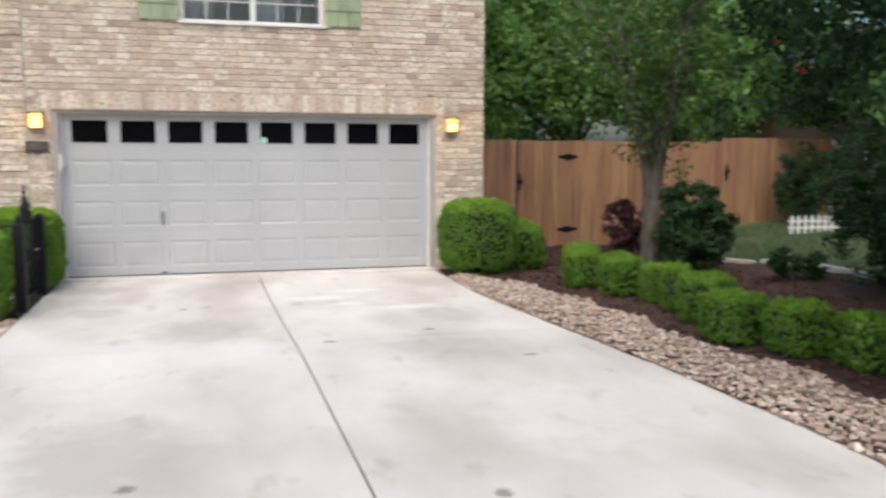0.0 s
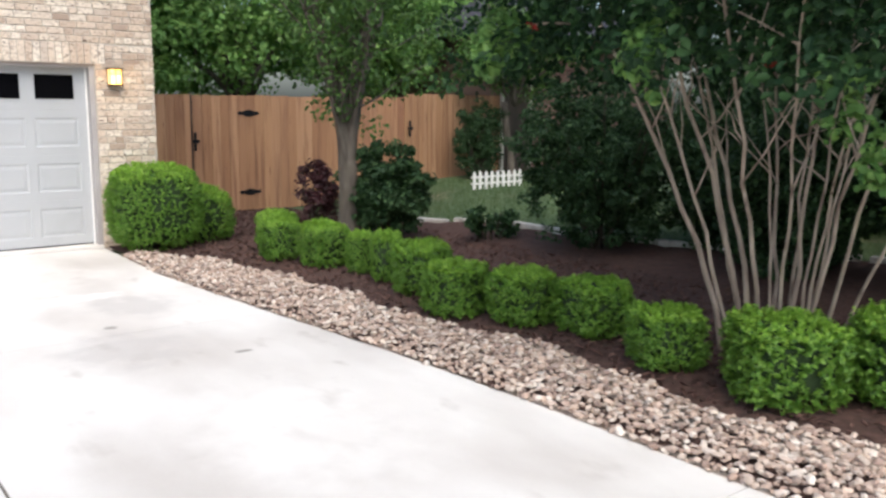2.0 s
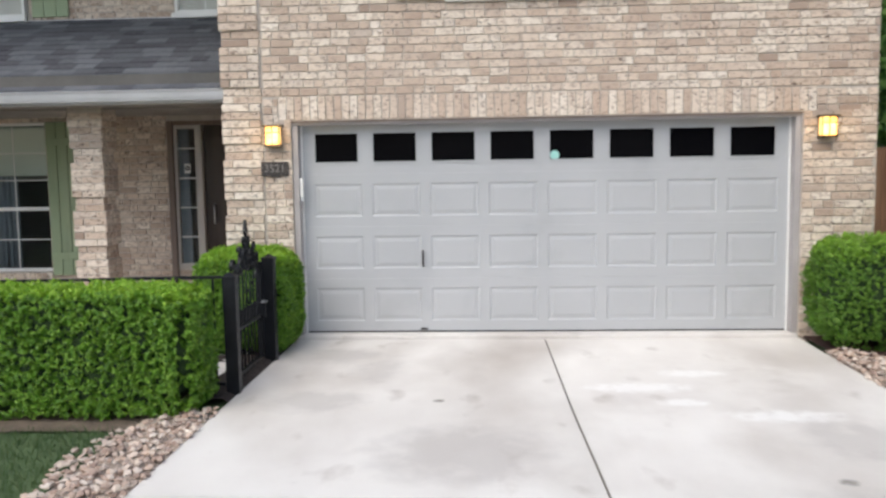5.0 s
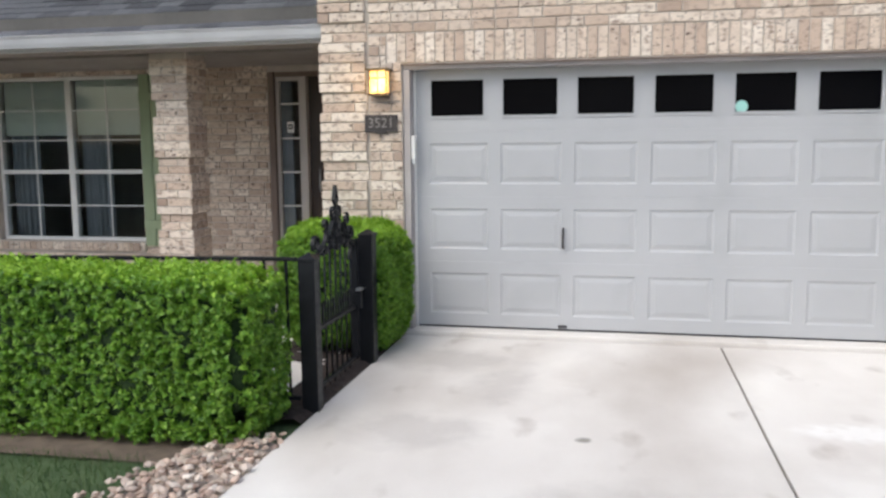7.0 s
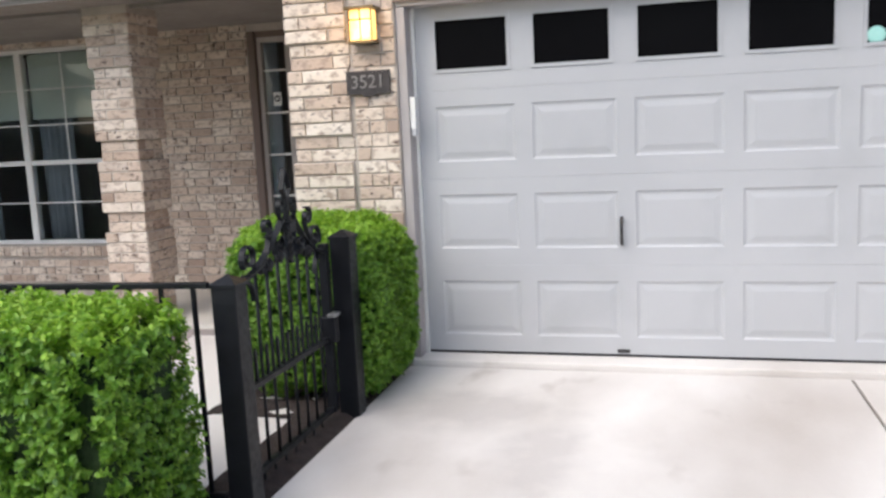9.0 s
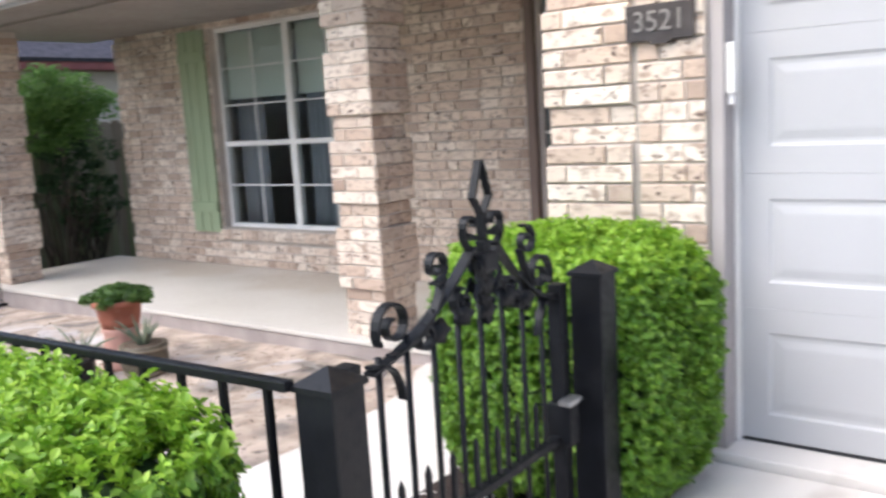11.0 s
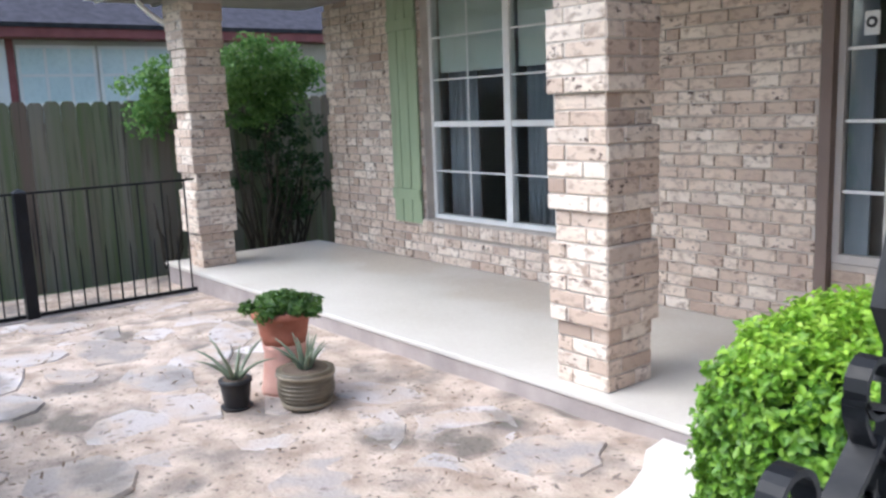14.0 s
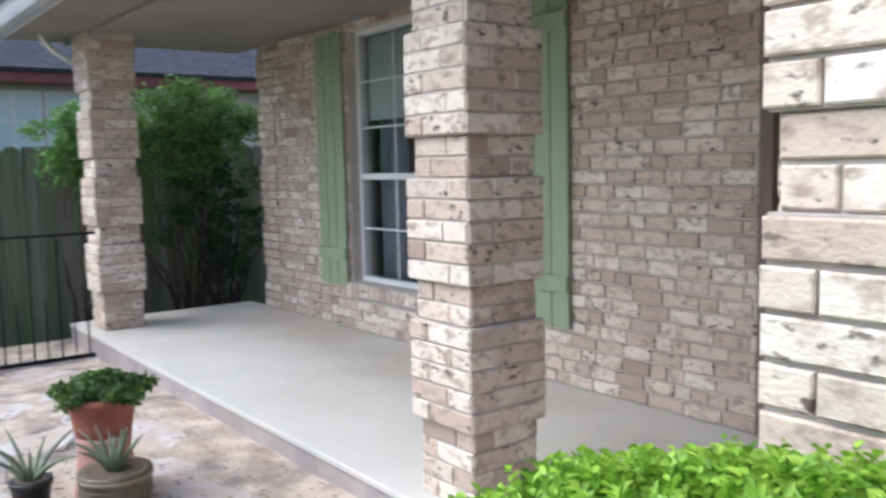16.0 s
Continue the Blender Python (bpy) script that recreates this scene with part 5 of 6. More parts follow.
bush("clipped_shrub", "rounded clipped bright green shrub beside the garage", (-0.33, -0.44, 0.465), (0.45, 0.40, 0.475), 3.6, 105000, 0.0185, "ligustrum", 12, lump=0.10, freq=4, shrink=0.88)
bush("clipped_shrub", "dense clipped green shrub at the garage corner", (5.21, -0.45, 0.50), (0.50, 0.47, 0.50), 3.2, 34000, 0.021, "box_leaf", 13, lump=0.05, shrink=0.9)
bush("clipped_shrub", "lower darker green shrub beside the clipped one", (5.84, -0.12, 0.33), (0.42, 0.44, 0.36), 2.6, 16000, 0.023, "box_leaf", 14, lump=0.12)

# places in the border with the width and height of each
BOX = [(6.30, -1.36, 0.50, 0.50), (6.02, -1.97, 0.48, 0.50), (6.24, -2.54, 0.54, 0.50), (6.34, -3.09, 0.34, 0.47), (6.31, -3.60, 0.37, 0.53), (6.26, -4.24, 0.55, 0.53), (6.05, -4.98, 0.54, 0.48),
       (6.29, -5.50, 0.56, 0.48), (6.51, -6.04, 0.58, 0.46), (6.26, -6.89, 0.54, 0.45), (6.29, -7.70, 0.69, 0.55), (6.84, -8.14, 0.73, 0.58), (6.6, -9.0, 0.66, 0.52), (6.6, -9.9, 0.66, 0.52)]
protos = []
for k, (bx, by, w, h) in enumerate(BOX):
    if k < 4:
        b = bush("boxwood", "small clipped bright green boxwood in mulch", (bx, by, 0.255), (0.25, 0.25, 0.24), 4.2 - 0.5 * (k % 2), 13000, 0.0215, "box_leaf", 20 + k, lump=0.16, freq=6, group="boxwood border", depth=0.24, shrink=0.87)
        protos.append(b)
    else:
        b = copy_thing(protos[k % 4], pose(bx, by, 0.015, 0, 0, k * 77))
    b.scale = ((w - 0.085) / 0.5, (w - 0.085) / 0.5, (h - 0.045) / 0.48)


def potted(name, label, at, profile, material, rim=None):
    t = thing(name, label, "flower pot", at)
    part("pot", lathe(bmesh.new(), profile), material, t, "", True)
    r = max(p[0] for p in profile)
    h = profile[-1][1]
    part("soil", lathe(bmesh.new(), [(profile[-1][0] - 0.012, h - 0.03), (profile[-1][0] - 0.014, h + 0.001)]), "soil", t, "dark potting soil")
    return t


def aloe(parent, z, n, length, seed):
    rng = random.Random(seed)
    for i in range(n):
        a = i * 2.4 + rng.uniform(-0.3, 0.3)
        tilt = rng.uniform(0.25, 1.0)
        ln = length * rng.uniform(0.7, 1.1)
        bm = bmesh.new()
        pts, rad = [], []
        for k in range(6):
            s = k / 5
            out = ln * s * math.sin(tilt) * (0.6 + 0.4 * s)
            pts.append((math.cos(a) * (0.02 + out), math.sin(a) * (0.02 + out), z + ln * s * math.cos(tilt * (0.7 + 0.4 * s))))
            rad.append(0.014 * (1 - s) ** 0.7 + 0.0012)
        tube(bm, pts, rad, 6)
        part("leaf", bm, "aloe", parent, "", True)


YZ = yard_z(-3.5)
pot = potted("planter", "terracotta planter on a pink clay pedestal with trailing greenery", (-3.51, -0.25, YZ), [(0.10, 0.262), (0.118, 0.264), (0.128, 0.31), (0.145, 0.395), (0.168, 0.40), (0.172, 0.435), (0.155, 0.435)], "terracotta")
part("pedestal", lathe(bmesh.new(), [(0.138, 0.0), (0.142, 0.03), (0.132, 0.06), (0.118, 0.16), (0.112, 0.215), (0.120, 0.245), (0.118, 0.263), (0.05, 0.263)]), "pink_clay", pot, "faded pink clay pedestal", True)
rng0 = np.random.default_rng(5)
cs = [(0.15 * math.cos(a) * k, 0.15 * math.sin(a) * k, 0.46 + 0.05 * (1 - k)) for a, k in zip(rng0.uniform(0, 6.28, 34), rng0.uniform(0.2, 1.45, 34))]
v, f = clumps(cs, [0.058] * 34, 60, 0.030, rng0)
link_mesh("greenery", quads_mesh("greenery", v, f), "tree_leaf", pot, "bushy trailing green leaves")
black_pot = potted("nursery_pot", "black plastic nursery pot with an aloe", (-3.47, -0.545, YZ), [(0.075, 0), (0.078, 0.02), (0.095, 0.15), (0.103, 0.152), (0.103, 0.175), (0.09, 0.175)], "black_plastic")
part("saucer", lathe(bmesh.new(), [(0.09, -0.002), (0.10, 0.012), (0.09, 0.014)]), "black_plastic", black_pot)
aloe(black_pot, 0.16, 8, 0.34, 3)
black_pot.scale = (0.78, 0.78, 0.82)
bowl = potted("glazed_pot", "brown glazed ribbed pot with an aloe", (-3.24, -0.29, YZ), [(0.125, 0), (0.135, 0.02), (0.168, 0.10), (0.165, 0.16), (0.155, 0.185), (0.172, 0.19), (0.172, 0.215), (0.15, 0.215)], "glazed")
part("rim_band", lathe(bmesh.new(), [(0.158, 0.178), (0.177, 0.186), (0.177, 0.20), (0.16, 0.20)]), "glazed_rim", bowl, "lighter glazed band", True)
part("rim_band", lathe(bmesh.new(), [(0.137, 0.012), (0.148, 0.02), (0.155, 0.04), (0.14, 0.04)]), "glazed_rim", bowl, "lighter glazed band", True)
for zz, rr in ((0.062, 0.158), (0.085, 0.166), (0.108, 0.1695), (0.131, 0.169), (0.152, 0.1675)):
    part("rib", lathe(bmesh.new(), [(rr - 0.006, zz - 0.007), (rr + 0.0025, zz - 0.003), (rr + 0.0025, zz + 0.003), (rr - 0.006, zz + 0.007)]), "glazed", bowl, "", True)
aloe(bowl, 0.20, 14, 0.24, 4)
bowl.scale = (0.80, 0.80, 0.88)
pot.scale = (0.92, 0.92, 0.98)

# ---- neighbour beyond the old fence ----
old = thing("wooden_fence", "weathered grey-brown wooden privacy fence", "fence")
OX = -7.9
part("rail", box_bm(OX - 0.06, OX - 0.022, -9, 7, 1.25, 1.34), "old_wood", old)
part("rail", box_bm(OX - 0.06, OX - 0.022, -9, 7, 0.25, 0.34), "old_wood", old)
rng = random.Random(8)
y = -9.0
while y < 7.0:
    w = rng.uniform(0.13, 0.15)
    zt, xf = 1.52 + rng.uniform(-0.012, 0.012), OX + rng.uniform(-0.004, 0.006)
    outline = [(y, -0.2), (y + w - 0.006, -0.2), (y + w - 0.006, zt - 0.035), (y + w - 0.032, zt), (y + 0.026, zt), (y, zt - 0.035)]
    bm = bmesh.new()
    fr = [bm.verts.new((xf, a, b)) for a, b in outline]
    bk = [bm.verts.new((OX - 0.02, a, b)) for a, b in outline]
    bm.faces.new(fr)
    bm.faces.new(bk[::-1])
    for k in range(6):
        bm.faces.new((bk[k], bk[(k + 1) % 6], fr[(k + 1) % 6], fr[k]))
    part("plank", bm, "old_wood", old)
    y += w
nb = thing("neighbour_house", "tan house with dark roof and red fascia behind the fence", "house")
NX = -11.0
part("wall", box_bm(NX - 6, NX, -7, 9, -0.2, 2.32), "tan_siding", nb)
bm = bmesh.new()
for k in range(14):
    z = 0.4 + k * 0.14
    box(bm, NX + 0.001, NX + 0.018, -7, 0.05, z, z + 0.135)
part("lap_siding", bm, "tan_siding", nb)
part("fascia", box_bm(NX + 0.28, NX + 0.33, -7.5, 9.5, 2.33, 2.50, 0.004), "red_fascia", nb, "dark red fascia board")
part("soffit", box_bm(NX - 0.1, NX + 0.28, -7.5, 9.5, 2.325, 2.345), "red_fascia", nb)
bm = bmesh.new()
vv = [bm.verts.new(p) for p in ((NX + 0.38, -7.6, 2.49), (NX + 0.38, 9.6, 2.49), (NX - 3, 9.6, 4.3), (NX - 3, -7.6, 4.3), (NX - 6.6, 9.6, 2.49), (NX - 6.6, -7.6, 2.49))]
bm.faces.new((vv[0], vv[1], vv[2], vv[3]))
bm.faces.new((vv[3], vv[2], vv[4], vv[5]))
nr = part("roof", bm, "dark_roof", nb, "dark grey shingle roof")
nr.modifiers.new("thick", "SOLIDIFY").thickness = 0.06
part("corner_board", box_bm(NX + 0.002, NX + 0.03, 0.06, 0.22, 0, 2.32), "white_paint", nb, "white corner board")
part("window_trim", box_bm(NX + 0.002, NX + 0.026, 0.225, 0.31, 1.0, 2.32), "red_fascia", nb)
for wy in (0.33, 1.28):
    w = part("window", box_bm(NX + 0.003, NX + 0.02, wy, wy + 0.92, 1.2, 2.26), "white_paint", nb)
    part("pane", box_bm(NX + 0.021, NX + 0.024, wy + 0.04, wy + 0.88, 1.24, 2.22), "pale_glass", w, "pale opaque pane with the reflection put into its colour")
    for k in range(1, 3):
        part("glazing_bar", box_bm(NX + 0.0245, NX + 0.03, wy + 0.04 + 0.28 * k - 0.018, wy + 0.04 + 0.28 * k + 0.018, 1.24, 2.22), "white_paint", w)
    for zz in (1.55, 1.9):
        part("glazing_bar", box_bm(NX + 0.0248, NX + 0.0305, wy + 0.04, wy + 0.88, zz - 0.018, zz + 0.018), "white_paint", w)


def loose_shrub(name, label, at, half, n_clump, per, size, leaf, seed, clump_r=0.22, stems=7, bark="twig", centre=0.5, reach=1.0):
    """An unclipped shrub: stems and many clumps of leaves with an uneven outline. at is on the ground."""
    rng = np.random.default_rng(seed)
    t = thing(name, label, "shrub", at)
    cs, rs = [], []
    for i in range(n_clump):
        d = rng.normal(0, 1, 3)
        d /= np.linalg.norm(d)
        k = rng.uniform(0.15, 1.0) ** 0.6
        cs.append((d[0] * half[0] * k, d[1] * half[1] * k, half[2] * (2 * centre) + d[2] * half[2] * k))
        rs.append(clump_r * rng.uniform(0.6, 1.3))
    v, f = clumps(cs, rs, per, size, rng)
    link_mesh("crown", quads_mesh(name + "_leaves", v, f), leaf, t)
    bm = bmesh.new()
    for i in range(stems):
        a = i * 6.28 / stems + rng.uniform(-0.3, 0.3)
        r = rng.uniform(0.3, 0.8)
        limb(bm, (0.06 * math.cos(a), 0.06 * math.sin(a), -0.05), (half[0] * r * math.cos(a), half[1] * r * math.sin(a), half[2] * reach * rng.uniform(1.0, 1.7)), 0.018, 0.005, rng, 0.06)
    part("stem", bm, bark, t, "", True)
    return t


loose_shrub("tall_shrub", "tall leafy shrub with bare lower stems against the old fence", (-7.42, 1.62, -0.12), (0.36, 0.72, 0.40), 150, 60, 0.042, "bright_leaf", 31, 0.15, 14, "twig", 2.2, 2.3)
# darker leaves put the shade of the lower growth into colour
loose_shrub("tall_shrub", "thin lower shrub at the old fence, leaf colour darkened for shade", (-7.50, 1.95, -0.12), (0.26, 0.60, 0.62), 60, 46, 0.042, "dark_leaf", 33, 0.13, 12, "twig", 0.75)
loose_shrub("tall_shrub", "leafy branch of shrub spilling over the old fence", (-7.55, 0.72, 0.0), (0.3, 0.36, 0.38), 34, 50, 0.055, "bright_leaf", 32, 0.15, 6, "twig", 2.0)

# ---- garden on the far side of the driveway ----
cedar = thing("cedar_fence", "new orange-brown cedar privacy fence with gate", "fence")
CY = 2.40
rng = random.Random(3)
SEGS = [((5.44, CY), (10.75, CY), 1.80), ((10.75, CY), (14.2, CY + 1.15), 1.88)]
for (ax, ay), (bx, by), h in SEGS:
    ln = math.hypot(bx - ax, by - ay)
    ang = math.atan2(by - ay, bx - ax)
    base = Matrix.Translation((ax, ay, 0)) @ Matrix.Rotation(ang, 4, "Z")
    for zz in (0.3, 1.4):
        ob = part("rail", box_bm(0, ln, 0.022, 0.06, zz, zz + 0.09), "cedar", cedar)
        ob.matrix_basis = base
    x = 0.0
    while x < ln - 0.02:
        w = rng.uniform(0.135, 0.15)
        ob = part("plank", box_bm(x, min(x + w - 0.004, ln), rng.uniform(-0.002, 0.004), 0.02, 0.0, h + rng.uniform(-0.008, 0.008)), "cedar", cedar)
        ob.matrix_basis = base
        x += w
# dark strip laid on the planks in place of a gap's shade
part("gate_gap", box_bm(6.80, 6.825, CY - 0.012, CY - 0.0045, 0.02, 1.80), "dark_door", cedar, "dark strip that stands for the shaded gap beside the gate")
for zz in (0.29, 1.53):
    bm = bmesh.new()
    for s in (-1, 1):
        prev = [bm.verts.new((7.74, CY - 0.012, zz - 0.05)), bm.verts.new((7.74, CY - 0.012, zz + 0.05))]
        for dx, hh in ((0.05, 0.045), (0.10, 0.022), (0.15, 0.028), (0.19, 0.003)):
            cur = [bm.verts.new((7.74 + s * dx, CY - 0.012, zz - hh)), bm.verts.new((7.74 + s * dx, CY - 0.012, zz + hh))]
            bm.faces.new((prev[0], cur[0], cur[1], prev[1]) if s > 0 else (cur[0], prev[0], prev[1], cur[1]))
            prev = cur
    hg = part("hinge", bm, "iron", cedar, "black strap hinge")
    hg.modifiers.new("thick", "SOLIDIFY").thickness = 0.008
for lx, lz in ((6.86, 1.10), (10.85, 1.26)):
    part("latch", box_bm(lx - 0.02, lx + 0.02, CY - 0.02, CY - 0.005, lz - 0.14, lz + 0.14, 0.003), "iron", cedar, "black gate latch")
    part("latch", box_bm(lx - 0.05, lx + 0.06, CY - 0.035, CY - 0.021, lz - 0.02, lz + 0.03, 0.003), "iron", cedar, "black gate latch")

picket = thing("picket_edging", "small white plastic picket edging in the lawn", "picket fence", (11.05, 0.8, 0.28))
for k in range(9):
    bm = bmesh.new()
    x = k * 0.13
    o = [(x - 0.03, 0), (x + 0.03, 0), (x + 0.03, 0.27), (x, 0.31), (x - 0.03, 0.27)]
    fr = [bm.verts.new((a, -0.008, b)) for a, b in o]
    bk = [bm.verts.new((a, 0.008, b)) for a, b in o]
    bm.faces.new(fr)
    bm.faces.new(bk[::-1])
    for q in range(5):
        bm.faces.new((bk[q], bk[(q + 1) % 5], fr[(q + 1) % 5], fr[q]))
    bmesh.ops.recalc_face_normals(bm, faces=bm.faces)
    part("picket", bm, "white_paint", picket)
for zz in (0.08, 0.19):
    part("rail", box_bm(-0.06, 1.11, 0.009, 0.02, zz, zz + 0.035), "white_paint", picket)

nb2 = thing("brick_house", "brown brick house beyond the garden fence", "house", (13.95, 3.3, 0))
part("wall", box_bm(0, 5.5, 0.12, 7, -0.1, 3.2), "brown_brick", nb2)
# dark panel gives the shade of the gap beside the brick column
part("shaded_recess", box_bm(0.02, 0.74, 0.08, 0.118, 0.0, 3.1), "dark_door", nb2, "dark panel that stands for the shaded recess")
part("trim", box_bm(0.745, 0.80, 0.02, 0.118, 0.0, 3.1, 0.004), "tan_siding", nb2, "pale corner trim")
bm = bmesh.new()
for i in range(40):
    shift = 0.12 * (i % 2)
    for k in range(9):
        x = 0.81 + 0.235 * k - shift
        box(bm, max(x, 0.81), x + 0.222, 0.0, 0.118, 0.02 + i * 0.077, 0.087 + i * 0.077)
part("brickwork", bm, "brown_brick", nb2)["kind"] = "stuff"
part("downspout", box_bm(-0.09, -0.02, 0.0, 0.075, 0, 3.1, 0.01), "casing", nb2, "pale downspout")
bm = bmesh.new()
vv = [bm.verts.new(p) for p in ((-0.5, -0.5, 3.15), (6.0, -0.5, 3.15), (6.0, 7.5, 3.15), (-0.5, 7.5, 3.15), (2.7, 3.5, 4.8))]
for q in ((0, 1, 4), (1, 2, 4), (2, 3, 4), (3, 0, 4), (3, 2, 1, 0)):
    bm.faces.new([vv[i] for i in q])
part("roof", bm, "dark_roof", nb2)

# tree with one trunk that forks, in the mulch
rngt = np.random.default_rng(41)
oak = thing("garden_tree", "grey-barked tree forking low with a leafy green crown", "tree", (7.29, -1.3, 0.0))
bm = bmesh.new()
limb(bm, (0, 0, -0.05), (0.02, 0.01, 1.0), 0.145, 0.10, rngt, 0.01, 5, 14)
part("trunk", bm, "bark", oak, "", True)
tips = []
for ex, ey, ez, r in ((-0.55, 0.1, 3.3, 0.115), (-0.15, 0.3, 3.6, 0.12), (0.35, -0.1, 3.5, 0.115), (0.75, 0.2, 3.2, 0.09), (-0.9, -0.3, 3.0, 0.05), (0.15, -0.5, 3.2, 0.06)):
    bm = bmesh.new()
    pts = []
    for s in range(11):
        k = s / 10
        spread = 0.10 * k + 0.90 * max(0.0, (k - 0.28) / 0.72) ** 1.35
        pts.append(Vector((0.05 * k + ex * spread, 0.02 * k + ey * spread, 0.05 + (ez - 0.05) * k)) + Vector(rngt.normal(0, 0.012, 3)))
    tube(bm, pts, [r * (1 - 0.78 * s / 10) for s in range(11)], 9)
    bough = part("limb", bm, "bark", oak, "", True)
    for q in pts[5:]:
        for _ in range(2):
            e = q + Vector((rngt.normal(0, 0.32), rngt.normal(0, 0.32), rngt.uniform(0.25, 0.75)))
            bm = bmesh.new()
            limb(bm, q, e, 0.016, 0.005, rngt, 0.08, 4, 5)
            part("twig", bm, "bark", bough, "", True)
            tips.append(e)
cs = [tuple(e + Vector(rngt.normal(0, 0.35, 3))) for e in tips if e.z > 2.1 for _ in range(2)] + [(rngt.normal(0, 1.1), rngt.normal(0, 1.0), rngt.uniform(2.6, 4.6)) for _ in range(60)]
cs = [c for c in cs if c[0] > -1.25]
v, f = clumps(cs, [0.28] * len(cs), 42, 0.07, rngt)
link_mesh("crown", quads_mesh("oak_leaves", v, f), "tree_leaf", oak)

loose_shrub("round_shrub", "dense dark green rounded shrub under the tree", (7.80, -1.45, 0.02), (0.56, 0.56, 0.63), 135, 75, 0.06, "dark_leaf", 42, 0.15, 6)
loose_shrub("red_shrub", "small dark red-leaved shrub by the tree trunk", (7.18, -0.75, 0.02), (0.26, 0.26, 0.50), 46, 60, 0.05, "red_leaf", 43, 0.11, 5)
loose_shrub("low_shrub", "low dark plant in the mulch", (8.75, -2.3, 0.05), (0.34, 0.34, 0.20), 26, 50, 0.06, "dark_leaf", 44, 0.10, 5)
loose_shrub("tall_shrub", "tall dense dark green garden shrub", (9.20, -3.66, 0.05), (1.00, 1.05, 1.06), 460, 58, 0.050, "dark_leaf", 45, 0.14, 16)
loose_shrub("tall_shrub", "tall dense dark green garden shrub", (10.1, -4.9, 0.05), (0.85, 0.85, 0.95), 260, 60, 0.06, "dark_leaf", 47, 0.18, 10)
# dark leaf clumps also fill in the shadow on the fence end
loose_shrub("bare_shrub", "dark twiggy shrub at the cedar fence, thickened to stand for shadow", (12.45, 2.30, 0.28), (0.62, 0.28, 0.78), 150, 46, 0.05, "dark_leaf", 46, 0.14, 26, "twig", 0.5)
for k, (sx, sy, h) in enumerate(((11.6, -5.2, 1.5), (11.9, -7.2, 1.7), (10.9, -8.8, 1.4), (12.6, -3.4, 1.2), (13.3, -9.5, 2.0))):
    loose_shrub("garden_shrub", "large dark green shrub beyond the lawn", (sx, sy, 0.2), (1.15, 1.15, h), 170, 60, 0.10, "dark_leaf", 50 + k, 0.3, 7)

for k, (sx, sy, hx, h) in enumerate(((9.4, -6.0, 0.85, 0.85), (9.7, -7.8, 0.95, 1.05), (9.3, -9.6, 0.9, 1.0))):
    loose_shrub("tall_shrub", "tall dense dark green garden shrub", (sx, sy, 0.05), (hx, hx, h), 260, 70, 0.065, "dark_leaf", 56 + k, 0.19, 8)
tree("small_tree", "small yellow-green tree leaning over the cedar fence", (13.1, 2.1, 0.25), 3.7, 1.5, 0.07, 1.35, 90, 60, 0.085, "tree_leaf", "bark", 59, 0.34)

# many-stemmed crape myrtle
rngc = np.random.default_rng(61)
crape = thing("crape_myrtle", "many-stemmed crape myrtle with pale bark and dark crown", "tree", (7.12, -7.18, 0.0))
tips = []
for i in range(17):
    a = i * 2.399
    br = 0.10 + 0.34 * ((i * 7) % 17) / 17
    tr = 0.45 + 1.35 * ((i * 7) % 17) / 17 + rngc.uniform(-0.15, 0.15)
    bm = bmesh.new()
    p0 = Vector((br * math.cos(a), br * math.sin(a), -0.05))
    p3 = Vector((tr * math.cos(a), tr * math.sin(a), rngc.uniform(2.3, 3.1)))
    p1 = p0 + Vector((p3.x - p0.x, p3.y - p0.y, 0)) * rngc.uniform(0.08, 0.22) + Vector((0, 0, rngc.uniform(0.75, 1.15)))
    r = rngc.uniform(0.013, 0.027)
    pts = []
    for s in range(12):
        k = s / 11
        q = p0.lerp(p1, k).lerp(p1.lerp(p3, k), k)
        pts.append(q + Vector((rngc.normal(0, 0.009), rngc.normal(0, 0.009), 0)))
    tube(bm, pts, [r * (1 - 0.62 * s / 11) for s in range(12)], 7)
    stem = part("stem", bm, "crape_bark", crape, "", True)
    for q in pts[6:]:
        e = q + Vector((rngc.normal(0, 0.3), rngc.normal(0, 0.3), rngc.uniform(0.25, 0.7)))
        bm = bmesh.new()
        limb(bm, q, e, 0.008, 0.003, rngc, 0.08, 4, 5)
        part("twig", bm, "crape_bark", stem, "", True)
        tips.append(e)
cs = [tuple(e) for e in tips if e.z > 1.9]
for i in range(760):
    a, k = rngc.uniform(0, 6.28), math.sqrt(rngc.uniform(0.02, 1))
    cs.append((2.3 * k * math.cos(a), 2.3 * k * math.sin(a), rngc.uniform(1.95, 4.0) + 0.25 * (1 - k) - 0.15 * k))
v, f = clumps(cs, [0.24] * len(cs), 52, 0.062, rngc)
link_mesh("crown", quads_mesh("crape_leaves", v, f), "crape_leaf", crape)
# leafy shoots that hang out of the crown; paler leaf colour shows them lit
for shoot in (((-0.5, -0.7, 2.1), (-1.25, -0.75, 1.95), (-1.20, -0.98, 1.50), (-1.12, -1.18, 1.20)), ((-0.4, -1.0, 2.1), (-1.0, -1.15, 1.9), (-1.05, -1.28, 1.55), (-1.0, -1.40, 1.35)),
              ((-1.2, 0.9, 2.2), (-1.75, 0.95, 2.2), (-1.95, 0.85, 2.0), (-2.05, 0.75, 1.88)), ((-1.0, 0.1, 2.2), (-1.6, 0.0, 2.15), (-1.75, -0.1, 1.95), (-1.8, -0.2, 1.85))):
    c = [Vector(p) for p in shoot]
